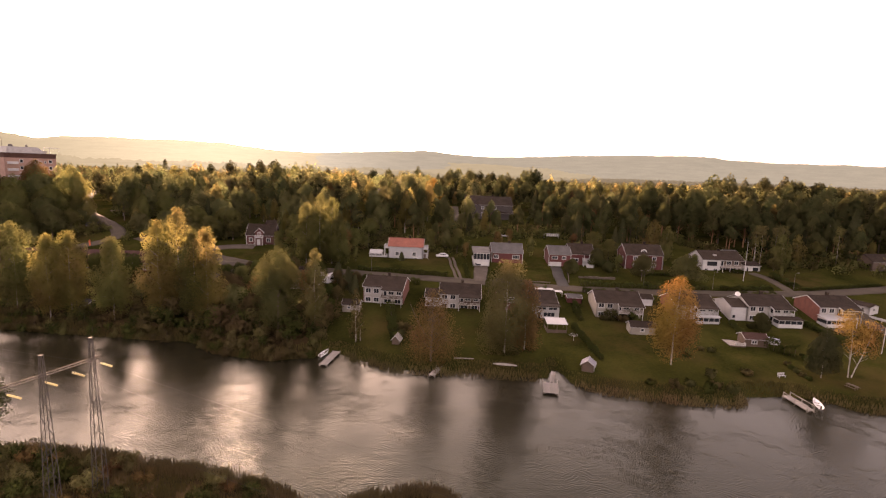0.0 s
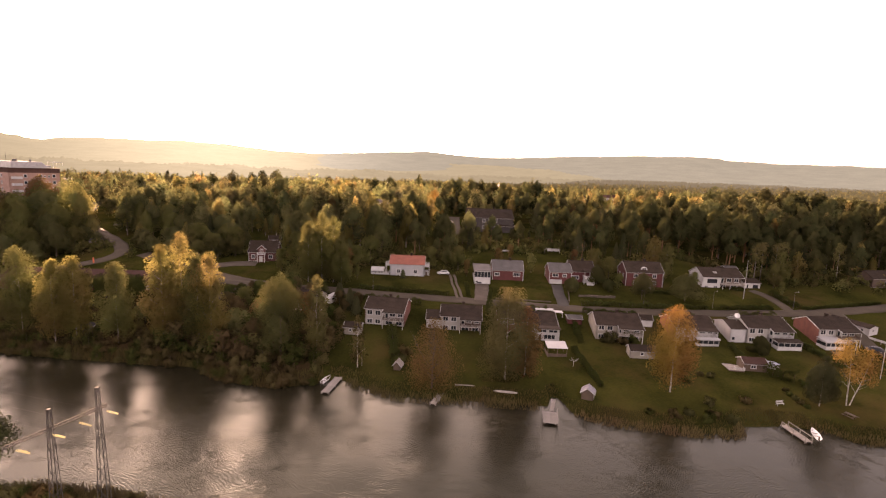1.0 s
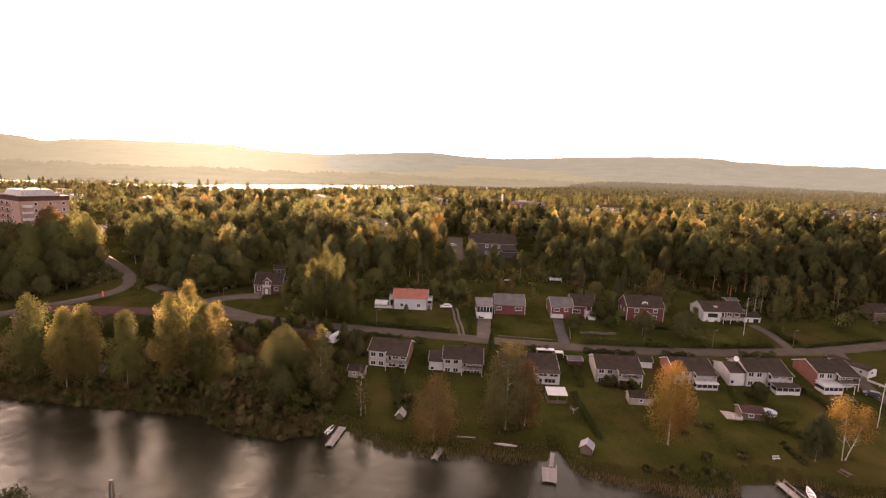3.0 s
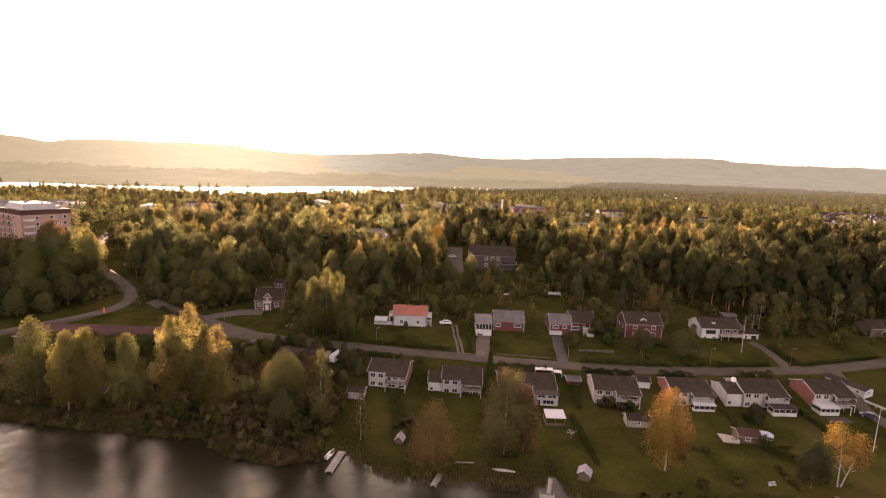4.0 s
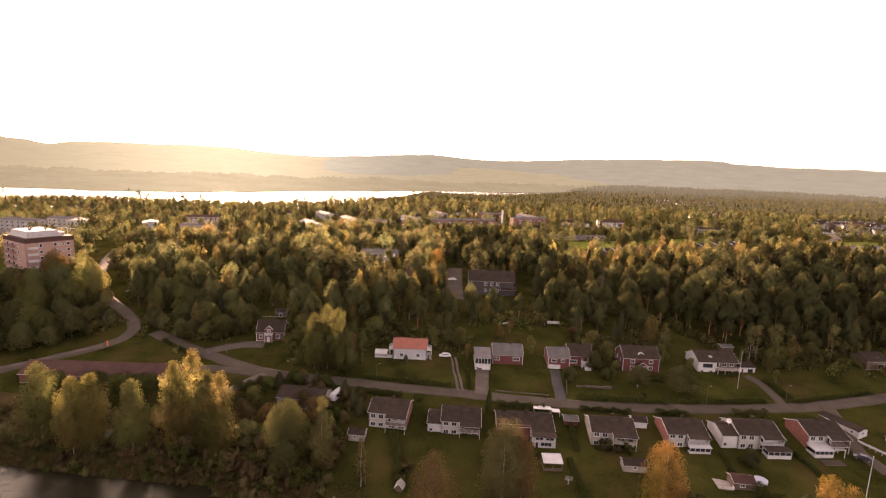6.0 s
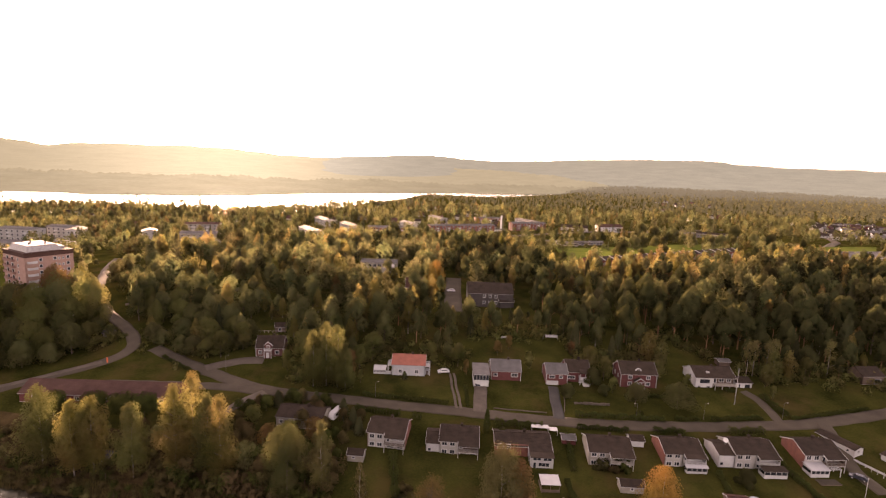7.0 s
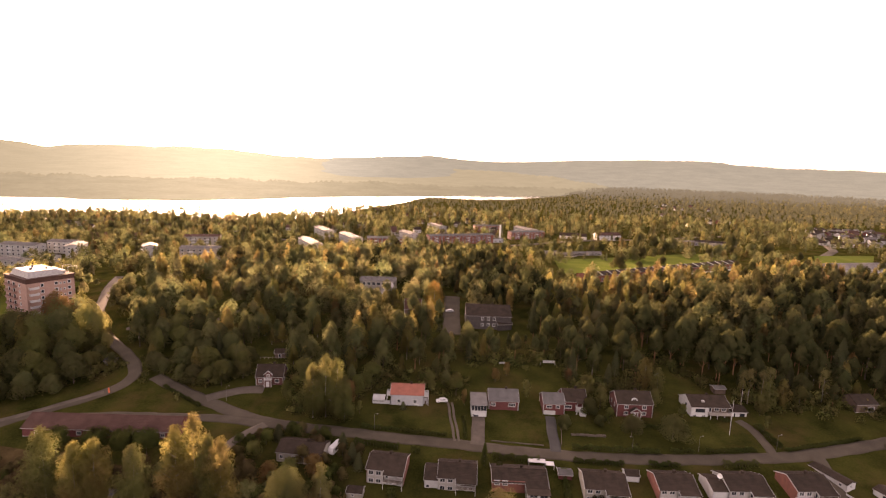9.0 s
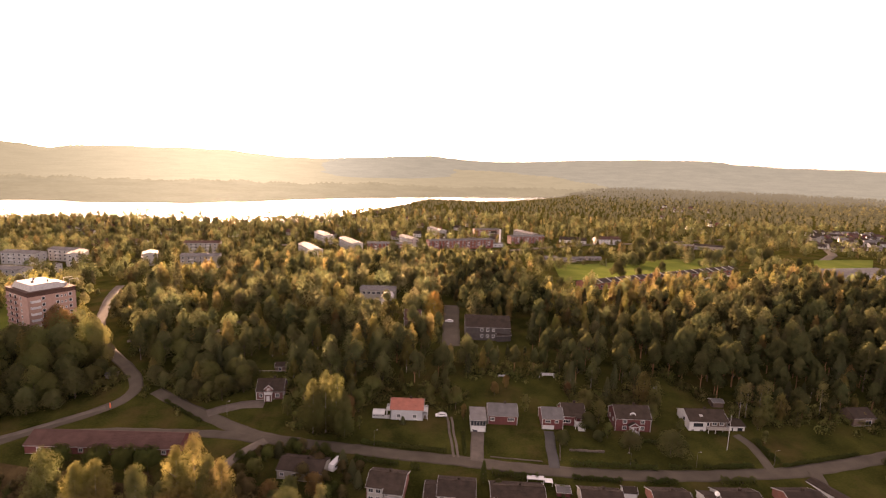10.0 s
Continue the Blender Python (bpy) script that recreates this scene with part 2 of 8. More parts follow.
def water_material():
    m = bpy.data.materials.new("rippled_river_water")
    m.use_nodes = True
    nt, n = m.node_tree, m.node_tree.nodes
    b = n["Principled BSDF"]
    b.inputs["Base Color"].default_value = (0.016, 0.014, 0.008, 1)
    b.inputs["Roughness"].default_value, b.inputs["IOR"].default_value = 0.05, 1.25
    b.inputs["Specular Tint"].default_value = (0.72, 1.0, 0.72, 1)
    b.inputs["Specular IOR Level"].default_value = 0.4
    geo = n.new("ShaderNodeNewGeometry")

    def ripple(scale, turn, long, detail, bend):
        """Crests of a wave train: noise drawn out along the crests, over a bent plane."""
        mp, no, warp, mixv = n.new("ShaderNodeMapping"), n.new("ShaderNodeTexNoise"), n.new("ShaderNodeTexNoise"), n.new("ShaderNodeVectorMath")
        warp.inputs["Scale"].default_value = 0.11
        mixv.operation = "MULTIPLY_ADD"
        mixv.inputs[1].default_value = (bend, bend, 0)
        nt.links.new(geo.outputs["Position"], warp.inputs["Vector"])
        nt.links.new(warp.outputs["Color"], mixv.inputs[0])
        nt.links.new(geo.outputs["Position"], mixv.inputs[2])
        mp.vector_type = "TEXTURE"
        mp.inputs["Rotation"].default_value[2] = radians(turn)
        mp.inputs["Scale"].default_value = (long, 1, 1)
        no.inputs["Scale"].default_value, no.inputs["Detail"].default_value, no.inputs["Roughness"].default_value = scale, detail, 0.45
        nt.links.new(mixv.outputs[0], mp.inputs["Vector"])
        nt.links.new(mp.outputs[0], no.inputs["Vector"])
        return no.outputs["Fac"]

    def gusts(scale, lo, hi, least):
        """Where the breeze touches the water."""
        no, mr = n.new("ShaderNodeTexNoise"), n.new("ShaderNodeMapRange")
        no.inputs["Scale"].default_value, no.inputs["Detail"].default_value = scale, 2
        mr.inputs[1].default_value, mr.inputs[2].default_value, mr.inputs[3].default_value, mr.inputs[4].default_value = lo, hi, least, 1.0
        nt.links.new(geo.outputs["Position"], no.inputs["Vector"])
        nt.links.new(no.outputs["Fac"], mr.inputs[0])
        return mr.outputs[0]

    def train(length, turn, bend):
        """A train of small waves of that length, bent and broken."""
        mp, wv, warp, mixv = n.new("ShaderNodeMapping"), n.new("ShaderNodeTexWave"), n.new("ShaderNodeTexNoise"), n.new("ShaderNodeVectorMath")
        warp.inputs["Scale"].default_value, warp.inputs["Detail"].default_value = 0.16, 2
        mixv.operation = "MULTIPLY_ADD"
        mixv.inputs[1].default_value = (bend, bend, 0)
        nt.links.new(geo.outputs["Position"], warp.inputs["Vector"])
        nt.links.new(warp.outputs["Color"], mixv.inputs[0])
        nt.links.new(geo.outputs["Position"], mixv.inputs[2])
        mp.inputs["Rotation"].default_value[2] = radians(turn)
        wv.inputs["Scale"].default_value = 0.314 / length
        wv.inputs["Distortion"].default_value, wv.inputs["Detail"].default_value, wv.inputs["Detail Scale"].default_value = 4.5, 2.0, 1.0
        nt.links.new(mixv.outputs[0], mp.inputs["Vector"])
        nt.links.new(mp.outputs[0], wv.inputs["Vector"])
        return wv.outputs["Fac"]

    total = None
    for fac, amp, wind in ((train(0.43, 124, 4.0), 0.36, gusts(0.045, 0.38, 0.62, 0.25)), (train(0.38, 52, 5.0), 0.32, gusts(0.06, 0.40, 0.60, 0.1)), (ripple(4.6, 8, 1.9, 3, 2.0), 0.75, gusts(0.03, 0.35, 0.65, 0.5))):
        a, b2 = n.new("ShaderNodeMath"), n.new("ShaderNodeMath")
        a.operation, b2.operation = "MULTIPLY", "MULTIPLY_ADD"
        nt.links.new(fac, a.inputs[0])
        nt.links.new(wind, a.inputs[1])
        nt.links.new(a.outputs[0], b2.inputs[0])
        b2.inputs[1].default_value = amp
        if total is None:
            b2.inputs[2].default_value = 0.0
        else:
            nt.links.new(total, b2.inputs[2])
        total = b2.outputs[0]
    bp = n.new("ShaderNodeBump")
    bp.inputs["Strength"].default_value, bp.inputs["Distance"].default_value = 1.0, 0.052
    nt.links.new(total, bp.inputs["Height"])
    nt.links.new(bp.outputs[0], b.inputs["Normal"])
    return m


M_WATER = water_material()


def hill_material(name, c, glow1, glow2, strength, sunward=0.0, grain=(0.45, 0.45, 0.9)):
    """Wooded slopes kilometres away, evening haze painted as emission, brightest towards the low sun."""
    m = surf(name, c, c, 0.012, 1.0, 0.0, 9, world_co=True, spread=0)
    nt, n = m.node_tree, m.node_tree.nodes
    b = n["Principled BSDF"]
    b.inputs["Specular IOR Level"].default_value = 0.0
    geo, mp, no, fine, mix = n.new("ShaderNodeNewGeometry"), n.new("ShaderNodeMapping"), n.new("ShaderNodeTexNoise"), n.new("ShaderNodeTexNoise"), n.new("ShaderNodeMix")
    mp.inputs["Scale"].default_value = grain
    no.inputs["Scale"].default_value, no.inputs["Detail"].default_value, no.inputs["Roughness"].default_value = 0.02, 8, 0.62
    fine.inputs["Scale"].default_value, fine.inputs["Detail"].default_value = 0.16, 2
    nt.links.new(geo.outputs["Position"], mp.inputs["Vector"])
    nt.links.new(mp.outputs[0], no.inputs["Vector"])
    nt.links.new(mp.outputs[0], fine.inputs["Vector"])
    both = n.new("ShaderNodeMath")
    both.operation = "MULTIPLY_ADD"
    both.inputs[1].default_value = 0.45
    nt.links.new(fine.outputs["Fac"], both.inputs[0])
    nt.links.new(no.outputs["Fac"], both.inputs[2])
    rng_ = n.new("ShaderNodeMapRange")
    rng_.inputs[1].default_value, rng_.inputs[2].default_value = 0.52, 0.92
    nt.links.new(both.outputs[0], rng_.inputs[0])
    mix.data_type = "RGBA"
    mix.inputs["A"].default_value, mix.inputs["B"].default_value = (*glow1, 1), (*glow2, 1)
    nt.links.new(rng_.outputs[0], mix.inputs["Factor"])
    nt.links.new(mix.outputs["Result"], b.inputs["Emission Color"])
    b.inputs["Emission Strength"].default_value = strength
    # painted sun glow: the emission rises towards the sun's direction
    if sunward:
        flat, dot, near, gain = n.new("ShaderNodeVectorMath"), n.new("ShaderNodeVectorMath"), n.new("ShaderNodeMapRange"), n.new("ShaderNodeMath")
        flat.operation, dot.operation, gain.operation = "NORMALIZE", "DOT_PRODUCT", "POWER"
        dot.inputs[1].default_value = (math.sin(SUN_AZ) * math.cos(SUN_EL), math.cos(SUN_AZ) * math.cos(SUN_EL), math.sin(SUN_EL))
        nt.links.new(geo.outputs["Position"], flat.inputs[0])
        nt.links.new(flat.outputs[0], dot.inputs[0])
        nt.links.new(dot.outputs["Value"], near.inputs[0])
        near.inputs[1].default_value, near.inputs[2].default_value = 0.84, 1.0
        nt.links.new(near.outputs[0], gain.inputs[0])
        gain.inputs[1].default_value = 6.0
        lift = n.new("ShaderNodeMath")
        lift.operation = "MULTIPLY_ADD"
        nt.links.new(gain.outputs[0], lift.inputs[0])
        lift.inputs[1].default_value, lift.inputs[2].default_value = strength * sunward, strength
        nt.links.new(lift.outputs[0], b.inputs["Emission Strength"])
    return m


# hills give off a pale emission that stands in for haze
M_HILL = hill_material("painted_haze_hill", (0.01, 0.01, 0.006), (0.425, 0.475, 0.37), (0.495, 0.55, 0.43), 0.115, 1.35)
M_FARHILL = hill_material("painted_haze_far_hill", (0.01, 0.01, 0.008), (0.36, 0.44, 0.40), (0.45, 0.54, 0.485), 0.114, 1.4)
M_RISE = hill_material("painted_haze_rise", (0.01, 0.01, 0.008), (0.21, 0.25, 0.205), (0.275, 0.32, 0.265), 0.11)
M_SHOREHILL = hill_material("painted_haze_shore_wood", (0.01, 0.01, 0.006), (0.365, 0.40, 0.305), (0.44, 0.485, 0.375), 0.116, 0.9, (0.5, 0.5, 0.35))
# far trees with haze painted in as weak emission, paler for the distant ones
M_FARWOOD = hill_material("painted_haze_conifers", (0.04, 0.042, 0.016), (0.14, 0.135, 0.09), (0.195, 0.182, 0.122), 0.09)
M_DISTWOOD = hill_material("painted_haze_distant_woods", (0.03, 0.032, 0.018), (0.235, 0.248, 0.198), (0.29, 0.302, 0.245), 0.10)
M_FARGOLD = hill_material("painted_haze_birches", (0.07, 0.062, 0.02), (0.18, 0.155, 0.085), (0.225, 0.19, 0.105), 0.09)
M_GRASSBLADE = leaf("uncut_grass", (0.062, 0.054, 0.020), (0.135, 0.110, 0.042), 0.4)
for m in (M_ROOF, M_ROOFGREY, M_ROOFBROWN, M_ASPHALT, M_GRAVEL, M_DARKASPH, M_GRASS, M_FIELD, M_SCRUB):
    m.node_tree.nodes["Principled BSDF"].inputs["Specular IOR Level"].default_value = 0.15
for m in (M_GRASS, M_FIELD, M_SCRUB):
    m.node_tree.nodes["Principled BSDF"].inputs["Specular IOR Level"].default_value = 0.0
M_TARP = surf("grey_lilac_roof_felt", (0.16, 0.15, 0.18), (0.24, 0.23, 0.26), 0.8, 0.8, 0.1, 10)

# ---- mesh helpers ----
def fast_mesh(name, verts, faces):
    """A mesh from arrays of vertices and of faces with equally many corners."""
    verts, faces = np.asarray(verts, np.float32), np.asarray(faces, np.int32)
    me = bpy.data.meshes.new(name)
    k = faces.shape[1]
    me.vertices.add(len(verts))
    me.vertices.foreach_set("co", verts.ravel())
    me.loops.add(faces.size)
    me.loops.foreach_set("vertex_index", faces.ravel())
    me.polygons.add(len(faces))
    me.polygons.foreach_set("loop_start", np.arange(0, faces.size, k, dtype=np.int32))
    me.update(calc_edges=True)
    return me


def set_outward(me, vec):
    """Stores which way the leaf clumps of a crown lean."""
    vec = np.asarray(vec, np.float32)
    vec = vec / np.maximum(np.linalg.norm(vec, axis=1), 1e-6)[:, None]
    a = me.attributes.new("outward", "FLOAT_VECTOR", "POINT")
    a.data.foreach_set("vector", vec.ravel())
    return me


def solid(name, me, mat, parent=None, label="", smooth=False):
    me.materials.clear()
    me.materials.append(mat)
    if smooth:
        me.polygons.foreach_set("use_smooth", np.ones(len(me.polygons), bool))
    ob = new(name, me)
    if parent is not None:
        ob.parent = parent
    if label:
        ob["label"] = label
    return ob


def part(name, bm, mat, parent=None, label="", smooth=False):
    """Links a bmesh as one mesh object under a thing or a part."""
    me = bpy.data.meshes.new(name)
    bmesh.ops.recalc_face_normals(bm, faces=bm.faces)
    bm.to_mesh(me)
    bm.free()
    return solid(name, me, mat, parent, label, smooth)


def box(bm, x0, x1, y0, y1, z0, z1, m=None):
    co = [(x, y, z) for x in (x0, x1) for y in (y0, y1) for z in (z0, z1)]
    v = [bm.verts.new(m @ Vector(c) if m else c) for c in co]
    for f in ((0, 1, 3, 2), (4, 6, 7, 5), (0, 4, 5, 1), (2, 3, 7, 6), (0, 2, 6, 4), (1, 5, 7, 3)):
        bm.faces.new([v[i] for i in f])


def boxes(*rows):
    bm = bmesh.new()
    for r in rows:
        box(bm, *r)
    return bm


def prism(bm, ring, axis, a0, a1):
    """A closed outline of (u, z) pulled along x or y from a0 to a1."""
    def at(u, z, a):
        return (a, u, z) if axis == "x" else (u, a, z)
    lo, hi = [bm.verts.new(at(u, z, a0)) for u, z in ring], [bm.verts.new(at(u, z, a1)) for u, z in ring]
    bm.faces.new(lo)
    bm.faces.new(hi[::-1])
    for i in range(len(ring)):
        j = (i + 1) % len(ring)
        bm.faces.new((lo[i], lo[j], hi[j], hi[i]))


def rod(bm, a, b, r0, r1=None, sides=6):
    a, b = Vector(a), Vector(b)
    r1 = r0 if r1 is None else r1
    q = (b - a).to_track_quat("Z", "Y")
    lo, hi = [], []
    for i in range(sides):
        c = Vector((math.cos(2 * math.pi * i / sides), math.sin(2 * math.pi * i / sides), 0))
        lo.append(bm.verts.new(a + q @ (c * r0)))
        hi.append(bm.verts.new(b + q @ (c * r1)))
    for i in range(sides):
        j = (i + 1) % sides
        bm.faces.new((lo[i], lo[j], hi[j], hi[i]))
    bm.faces.new(lo[::-1])
    bm.faces.new(hi)


# ---- the lie of the land ----
SHORE_X = [-1500, -250, -130, -107, -91, -69, -57, -50, -36, -27, -22, -16, -8, 0, 10, 22, 24.6, 25.4, 27.6, 28.6, 33, 40, 48, 59, 62, 72, 79, 82, 110, 220, 1500]
SHORE_Y = [170, 135, 122.5, 121, 119, 117, 116.5, 110, 106.5, 110, 112, 108, 104, 103.5, 103, 102, 102, 106.5, 106, 99.5, 96.5, 94.5, 93, 92.5, 96, 97, 95.5, 91, 90, 84, 60]
NEAR_X = [-1500, -100, -62, -48, -38, -28, -20, -13, -8, -1, 3, 9, 40, 100, 1500]
NEAR_Y = [90, 70, 69, 68.5, 66.3, 64.8, 61.6, 57.5, 61, 63, 61.5, 56, 48, 42, 30]
UP_S = [-40, -4, 0, 1.5, 4, 10, 25, 36, 43, 50, 58, 68, 78, 98, 118, 148, 200, 300, 400, 500, 600]
UP_Z = [-3, -1.2, 0.0, 0.5, 1.1, 2.1, 3.3, 4.4, 6.2, 7.6, 8.5, 9.7, 11, 14, 17, 20, 22, 20, 15, 15, 12]
LAKE_X = [-3000, -660, -590, -550, -370, -200, -186, -110, -54, 20, 110, 200, 440, 700, 1100, 3000]
LAKE_Y = [600, 741, 764, 836, 854, 942, 1128, 1400, 1665, 1660, 1640, 1700, 2050, 2700, 4900, 4900]


def smoothstep(a, b, v):
    u = np.clip((np.asarray(v, float) - a) / (b - a), 0, 1)
    return u * u * (3 - 2 * u)


def land(x, y):
    """Height of the ground over the river, for numbers or arrays."""
    x, y = np.asarray(x, float), np.asarray(y, float)
    s = y - np.interp(x, SHORE_X, SHORE_Y)
    ref = y - np.interp(np.clip(x, -140, 140), [-140, 140], [101, 101])
    blend = smoothstep(4, 35, s)
    up = np.interp(s, UP_S, UP_Z) * (1 - blend) + np.interp(ref, UP_S, UP_Z) * blend
    n = np.interp(x, NEAR_X, NEAR_Y) - y
    near = np.interp(n, [-40, -3, 0, 1.5, 6, 20, 60, 400], [-3, -1, 0, 0.4, 1.0, 2.0, 3.0, 6.0])
    z = np.where(n > -18, near, np.maximum(up, -3))
    lake = y - np.interp(x, LAKE_X, LAKE_Y)
    k = smoothstep(-260, 0, lake)
    z = np.where(y > 450, z * (1 - k) - 2.0 * smoothstep(-20, 20, lake), z)
    z = z + (np.sin(x * 0.021 + 1.3) * np.sin(y * 0.017) * 1.6) * smoothstep(230, 330, y) * (1 - k)
    return z + 0.05 * np.sin(x * 0.9 + np.sin(y * 0.5)) * np.sin(y * 0.7) * smoothstep(3, 8, s)


def gz(x, y):
    return float(land(x, y))


def stretch(lo, a, b, hi, step, grow):
    """Even steps from a to b, growing ones outside."""
    out = list(np.arange(a, b + step / 2, step))
    d, v = step, out[-1]
    while v < hi:
        d *= grow
        v += d
        out.append(v)
    d, v, pre = step, a, []
    while v > lo:
        d *= grow
        v -= d
        pre.append(v)
    return np.array(pre[::-1] + out)


def ground_sheet():
    xs, ys = stretch(-3600, -115, 130, 3600, 1.6, 1.08), stretch(-1500, 52, 186, 4700, 1.2, 1.06)
    gx, gy = np.meshgrid(xs, ys)
    v = np.stack([gx, gy, land(gx, gy)], -1).reshape(-1, 3)
    w, h = len(xs), len(ys)
    i = (np.arange(h - 1)[:, None] * w + np.arange(w - 1)).ravel()
    ob = solid("ground", fast_mesh("ground", v, np.stack([i, i + 1, i + w + 1, i + w], -1)), M_GRASS, smooth=True)
    return tagged(ob, "grassy ground sloping up from the river to the woods", "ground", kind="structure")


ground_sheet()
WATER_Z = 0.02
wv = [(-3600, -1500, WATER_Z), (3600, -1500, WATER_Z), (3600, 4700, WATER_Z), (-3600, 4700, WATER_Z)]
tagged(solid("water", fast_mesh("water", wv, [(0, 1, 2, 3)]), M_WATER), "dark rippled river and lake water mirroring the evening sky", "water", kind="structure")


def hill(name, label, ridge, foot, mat, rough, seed, power=1.25):
    """A long wooded hill: ridge rows of (x, y, z), with a foot nearer by; the top line is ragged with trees."""
    rng = np.random.default_rng(seed)
    r = np.array(ridge, float)
    n, rows = 420, 14
    u = np.linspace(0, 1, n)
    k = np.linspace(0, 1, len(r))
    line = np.stack([np.interp(u, k, r[:, i]) for i in range(3)], -1)
    v = []
    for j in range(rows):
        f = j / (rows - 1)
        p = line.copy()
        ft = np.interp(u, np.linspace(0, 1, len(foot)), foot)
        p[:, :2] *= (ft + (1 - ft) * f)[:, None]
        p[:, 2] = line[:, 2] * f ** power + 6 * math.sin(j * 1.7) * np.sin(u * 23 + j) * f * (1 - f) * 2
        if j == rows - 1:
            p[:, 2] += rng.random(n) * rough + rough * 0.7 * np.sin(u * 60) * np.sin(u * 31)
        v.append(p)
    v.append(np.stack([line[:, 0] * 1.03, line[:, 1] * 1.03, line[:, 2] * 0 - 5], -1))
    v = np.concatenate(v)
    i = (np.arange(rows)[:, None] * n + np.arange(n - 1)).ravel()
    ob = solid(name, fast_mesh(name, v, np.stack([i, i + 1, i + n + 1, i + n], -1)), mat, smooth=True)
    return tagged(ob, label, "hill", kind="structure")


hill("backdrop_hill", "long wooded hill beyond the lake, evening haze painted on",
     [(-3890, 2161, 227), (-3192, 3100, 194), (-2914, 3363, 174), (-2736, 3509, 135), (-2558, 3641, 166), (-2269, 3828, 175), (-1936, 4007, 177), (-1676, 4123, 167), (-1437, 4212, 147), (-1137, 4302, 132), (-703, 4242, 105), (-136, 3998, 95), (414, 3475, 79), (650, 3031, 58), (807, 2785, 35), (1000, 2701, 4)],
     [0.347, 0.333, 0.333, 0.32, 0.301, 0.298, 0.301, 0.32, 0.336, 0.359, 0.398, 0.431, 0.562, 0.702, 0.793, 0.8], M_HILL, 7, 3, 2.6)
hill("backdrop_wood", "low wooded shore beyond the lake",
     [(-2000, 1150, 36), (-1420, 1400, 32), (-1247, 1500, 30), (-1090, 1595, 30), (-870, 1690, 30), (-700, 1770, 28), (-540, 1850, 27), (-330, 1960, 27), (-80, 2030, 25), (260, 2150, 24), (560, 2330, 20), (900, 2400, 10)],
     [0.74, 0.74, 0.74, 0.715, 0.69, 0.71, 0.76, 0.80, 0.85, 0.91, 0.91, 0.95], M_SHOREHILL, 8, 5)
hill("backdrop_ridge", "far low ridge of wooded hills, pale with painted haze",
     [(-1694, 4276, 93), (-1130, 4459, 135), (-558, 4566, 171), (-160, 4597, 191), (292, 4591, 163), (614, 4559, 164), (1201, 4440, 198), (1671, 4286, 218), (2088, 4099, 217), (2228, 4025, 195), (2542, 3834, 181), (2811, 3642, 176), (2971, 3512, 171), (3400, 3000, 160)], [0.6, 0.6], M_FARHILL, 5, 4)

hill("backdrop_rise", "wooded rise before the far ridge, grey-green with painted haze",
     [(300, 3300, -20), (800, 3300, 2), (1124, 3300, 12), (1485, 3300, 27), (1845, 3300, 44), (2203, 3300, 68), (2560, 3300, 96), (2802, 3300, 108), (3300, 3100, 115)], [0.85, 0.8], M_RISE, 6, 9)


def strip(name, label, path, width, mat, lift=0.07, category="road", kind="structure"):
    """A road or path laid over the ground, with a kerb-like thickness."""
    pts = []
    for (x0, y0), (x1, y1) in zip(path, path[1:]):
        n = max(2, int(math.hypot(x1 - x0, y1 - y0) / 1.2))
        pts += [(x0 + (x1 - x0) * i / n, y0 + (y1 - y0) * i / n) for i in range(n)]
    pts.append(path[-1])
    p = np.array(pts)
    for _ in range(6):
        p[1:-1] = (p[:-2] + 2 * p[1:-1] + p[2:]) / 4
    t = np.gradient(p, axis=0)
    t /= np.linalg.norm(t, axis=1)[:, None]
    nrm = np.stack([-t[:, 1], t[:, 0]], -1)
    cross = np.linspace(-0.5, 0.5, 7) * width
    rows = []
    for k, c in enumerate(cross):
        wob = 0.12 * np.sin(np.arange(len(p)) * 0.7 + k) * (abs(c) > width * 0.45)
        q = p + nrm * (c + wob)[:, None]
        rows.append(np.stack([q[:, 0], q[:, 1], land(q[:, 0], q[:, 1]) + lift], -1))
    edge = [rows[0].copy(), rows[-1].copy()]
    for e in edge:
        e[:, 2] -= lift + 0.3
    rows = [edge[0]] + rows + [edge[1]]
    v, n = np.concatenate(rows), len(p)
    i = (np.arange(len(rows) - 1)[:, None] * n + np.arange(n - 1)).ravel()
    return tagged(solid(name, fast_mesh(name, v, np.stack([i, i + n, i + n + 1, i + 1], -1)), mat), label, category, kind=kind)

# ---- trees ----
def leaf_sprays(pts, size, rng, up=0.0, dirs=None, loose=0.5):
    """A three-cornered leaf spray at every point, turned at random or loosely outwards."""
    n = len(pts)
    nrm = rng.normal(size=(n, 3))
    nrm[:, 2] += up
    if dirs is not None:
        nrm = nrm * loose + dirs / np.maximum(np.linalg.norm(dirs, axis=1), 1e-6)[:, None]
    nrm /= np.linalg.norm(nrm, axis=1)[:, None]
    a = np.cross(nrm, rng.normal(size=(n, 3)))
    a /= np.linalg.norm(a, axis=1)[:, None]
    b = np.cross(nrm, a)
    s = size * (0.32 + 0.36 * rng.random((n, 1)))
    v = np.stack([pts + s * (1.15 * math.cos(q) * a + 0.85 * math.sin(q) * b) for q in (0.0, 2.2, 4.1)], 1).reshape(-1, 3)
    return v, np.arange(3 * n).reshape(n, 3)


# crowns of the woods: foot of the crown, leaders, how far out they stand, their width and half height, how much they drop outwards
SHELLS = {"oval": (0.10, 9, 0.56, 0.46, 0.24, 0.30), "taper": (0.10, 8, 0.42, 0.44, 0.26, 0.42), "dome": (0.30, 8, 0.60, 0.48, 0.15, 0.26)}


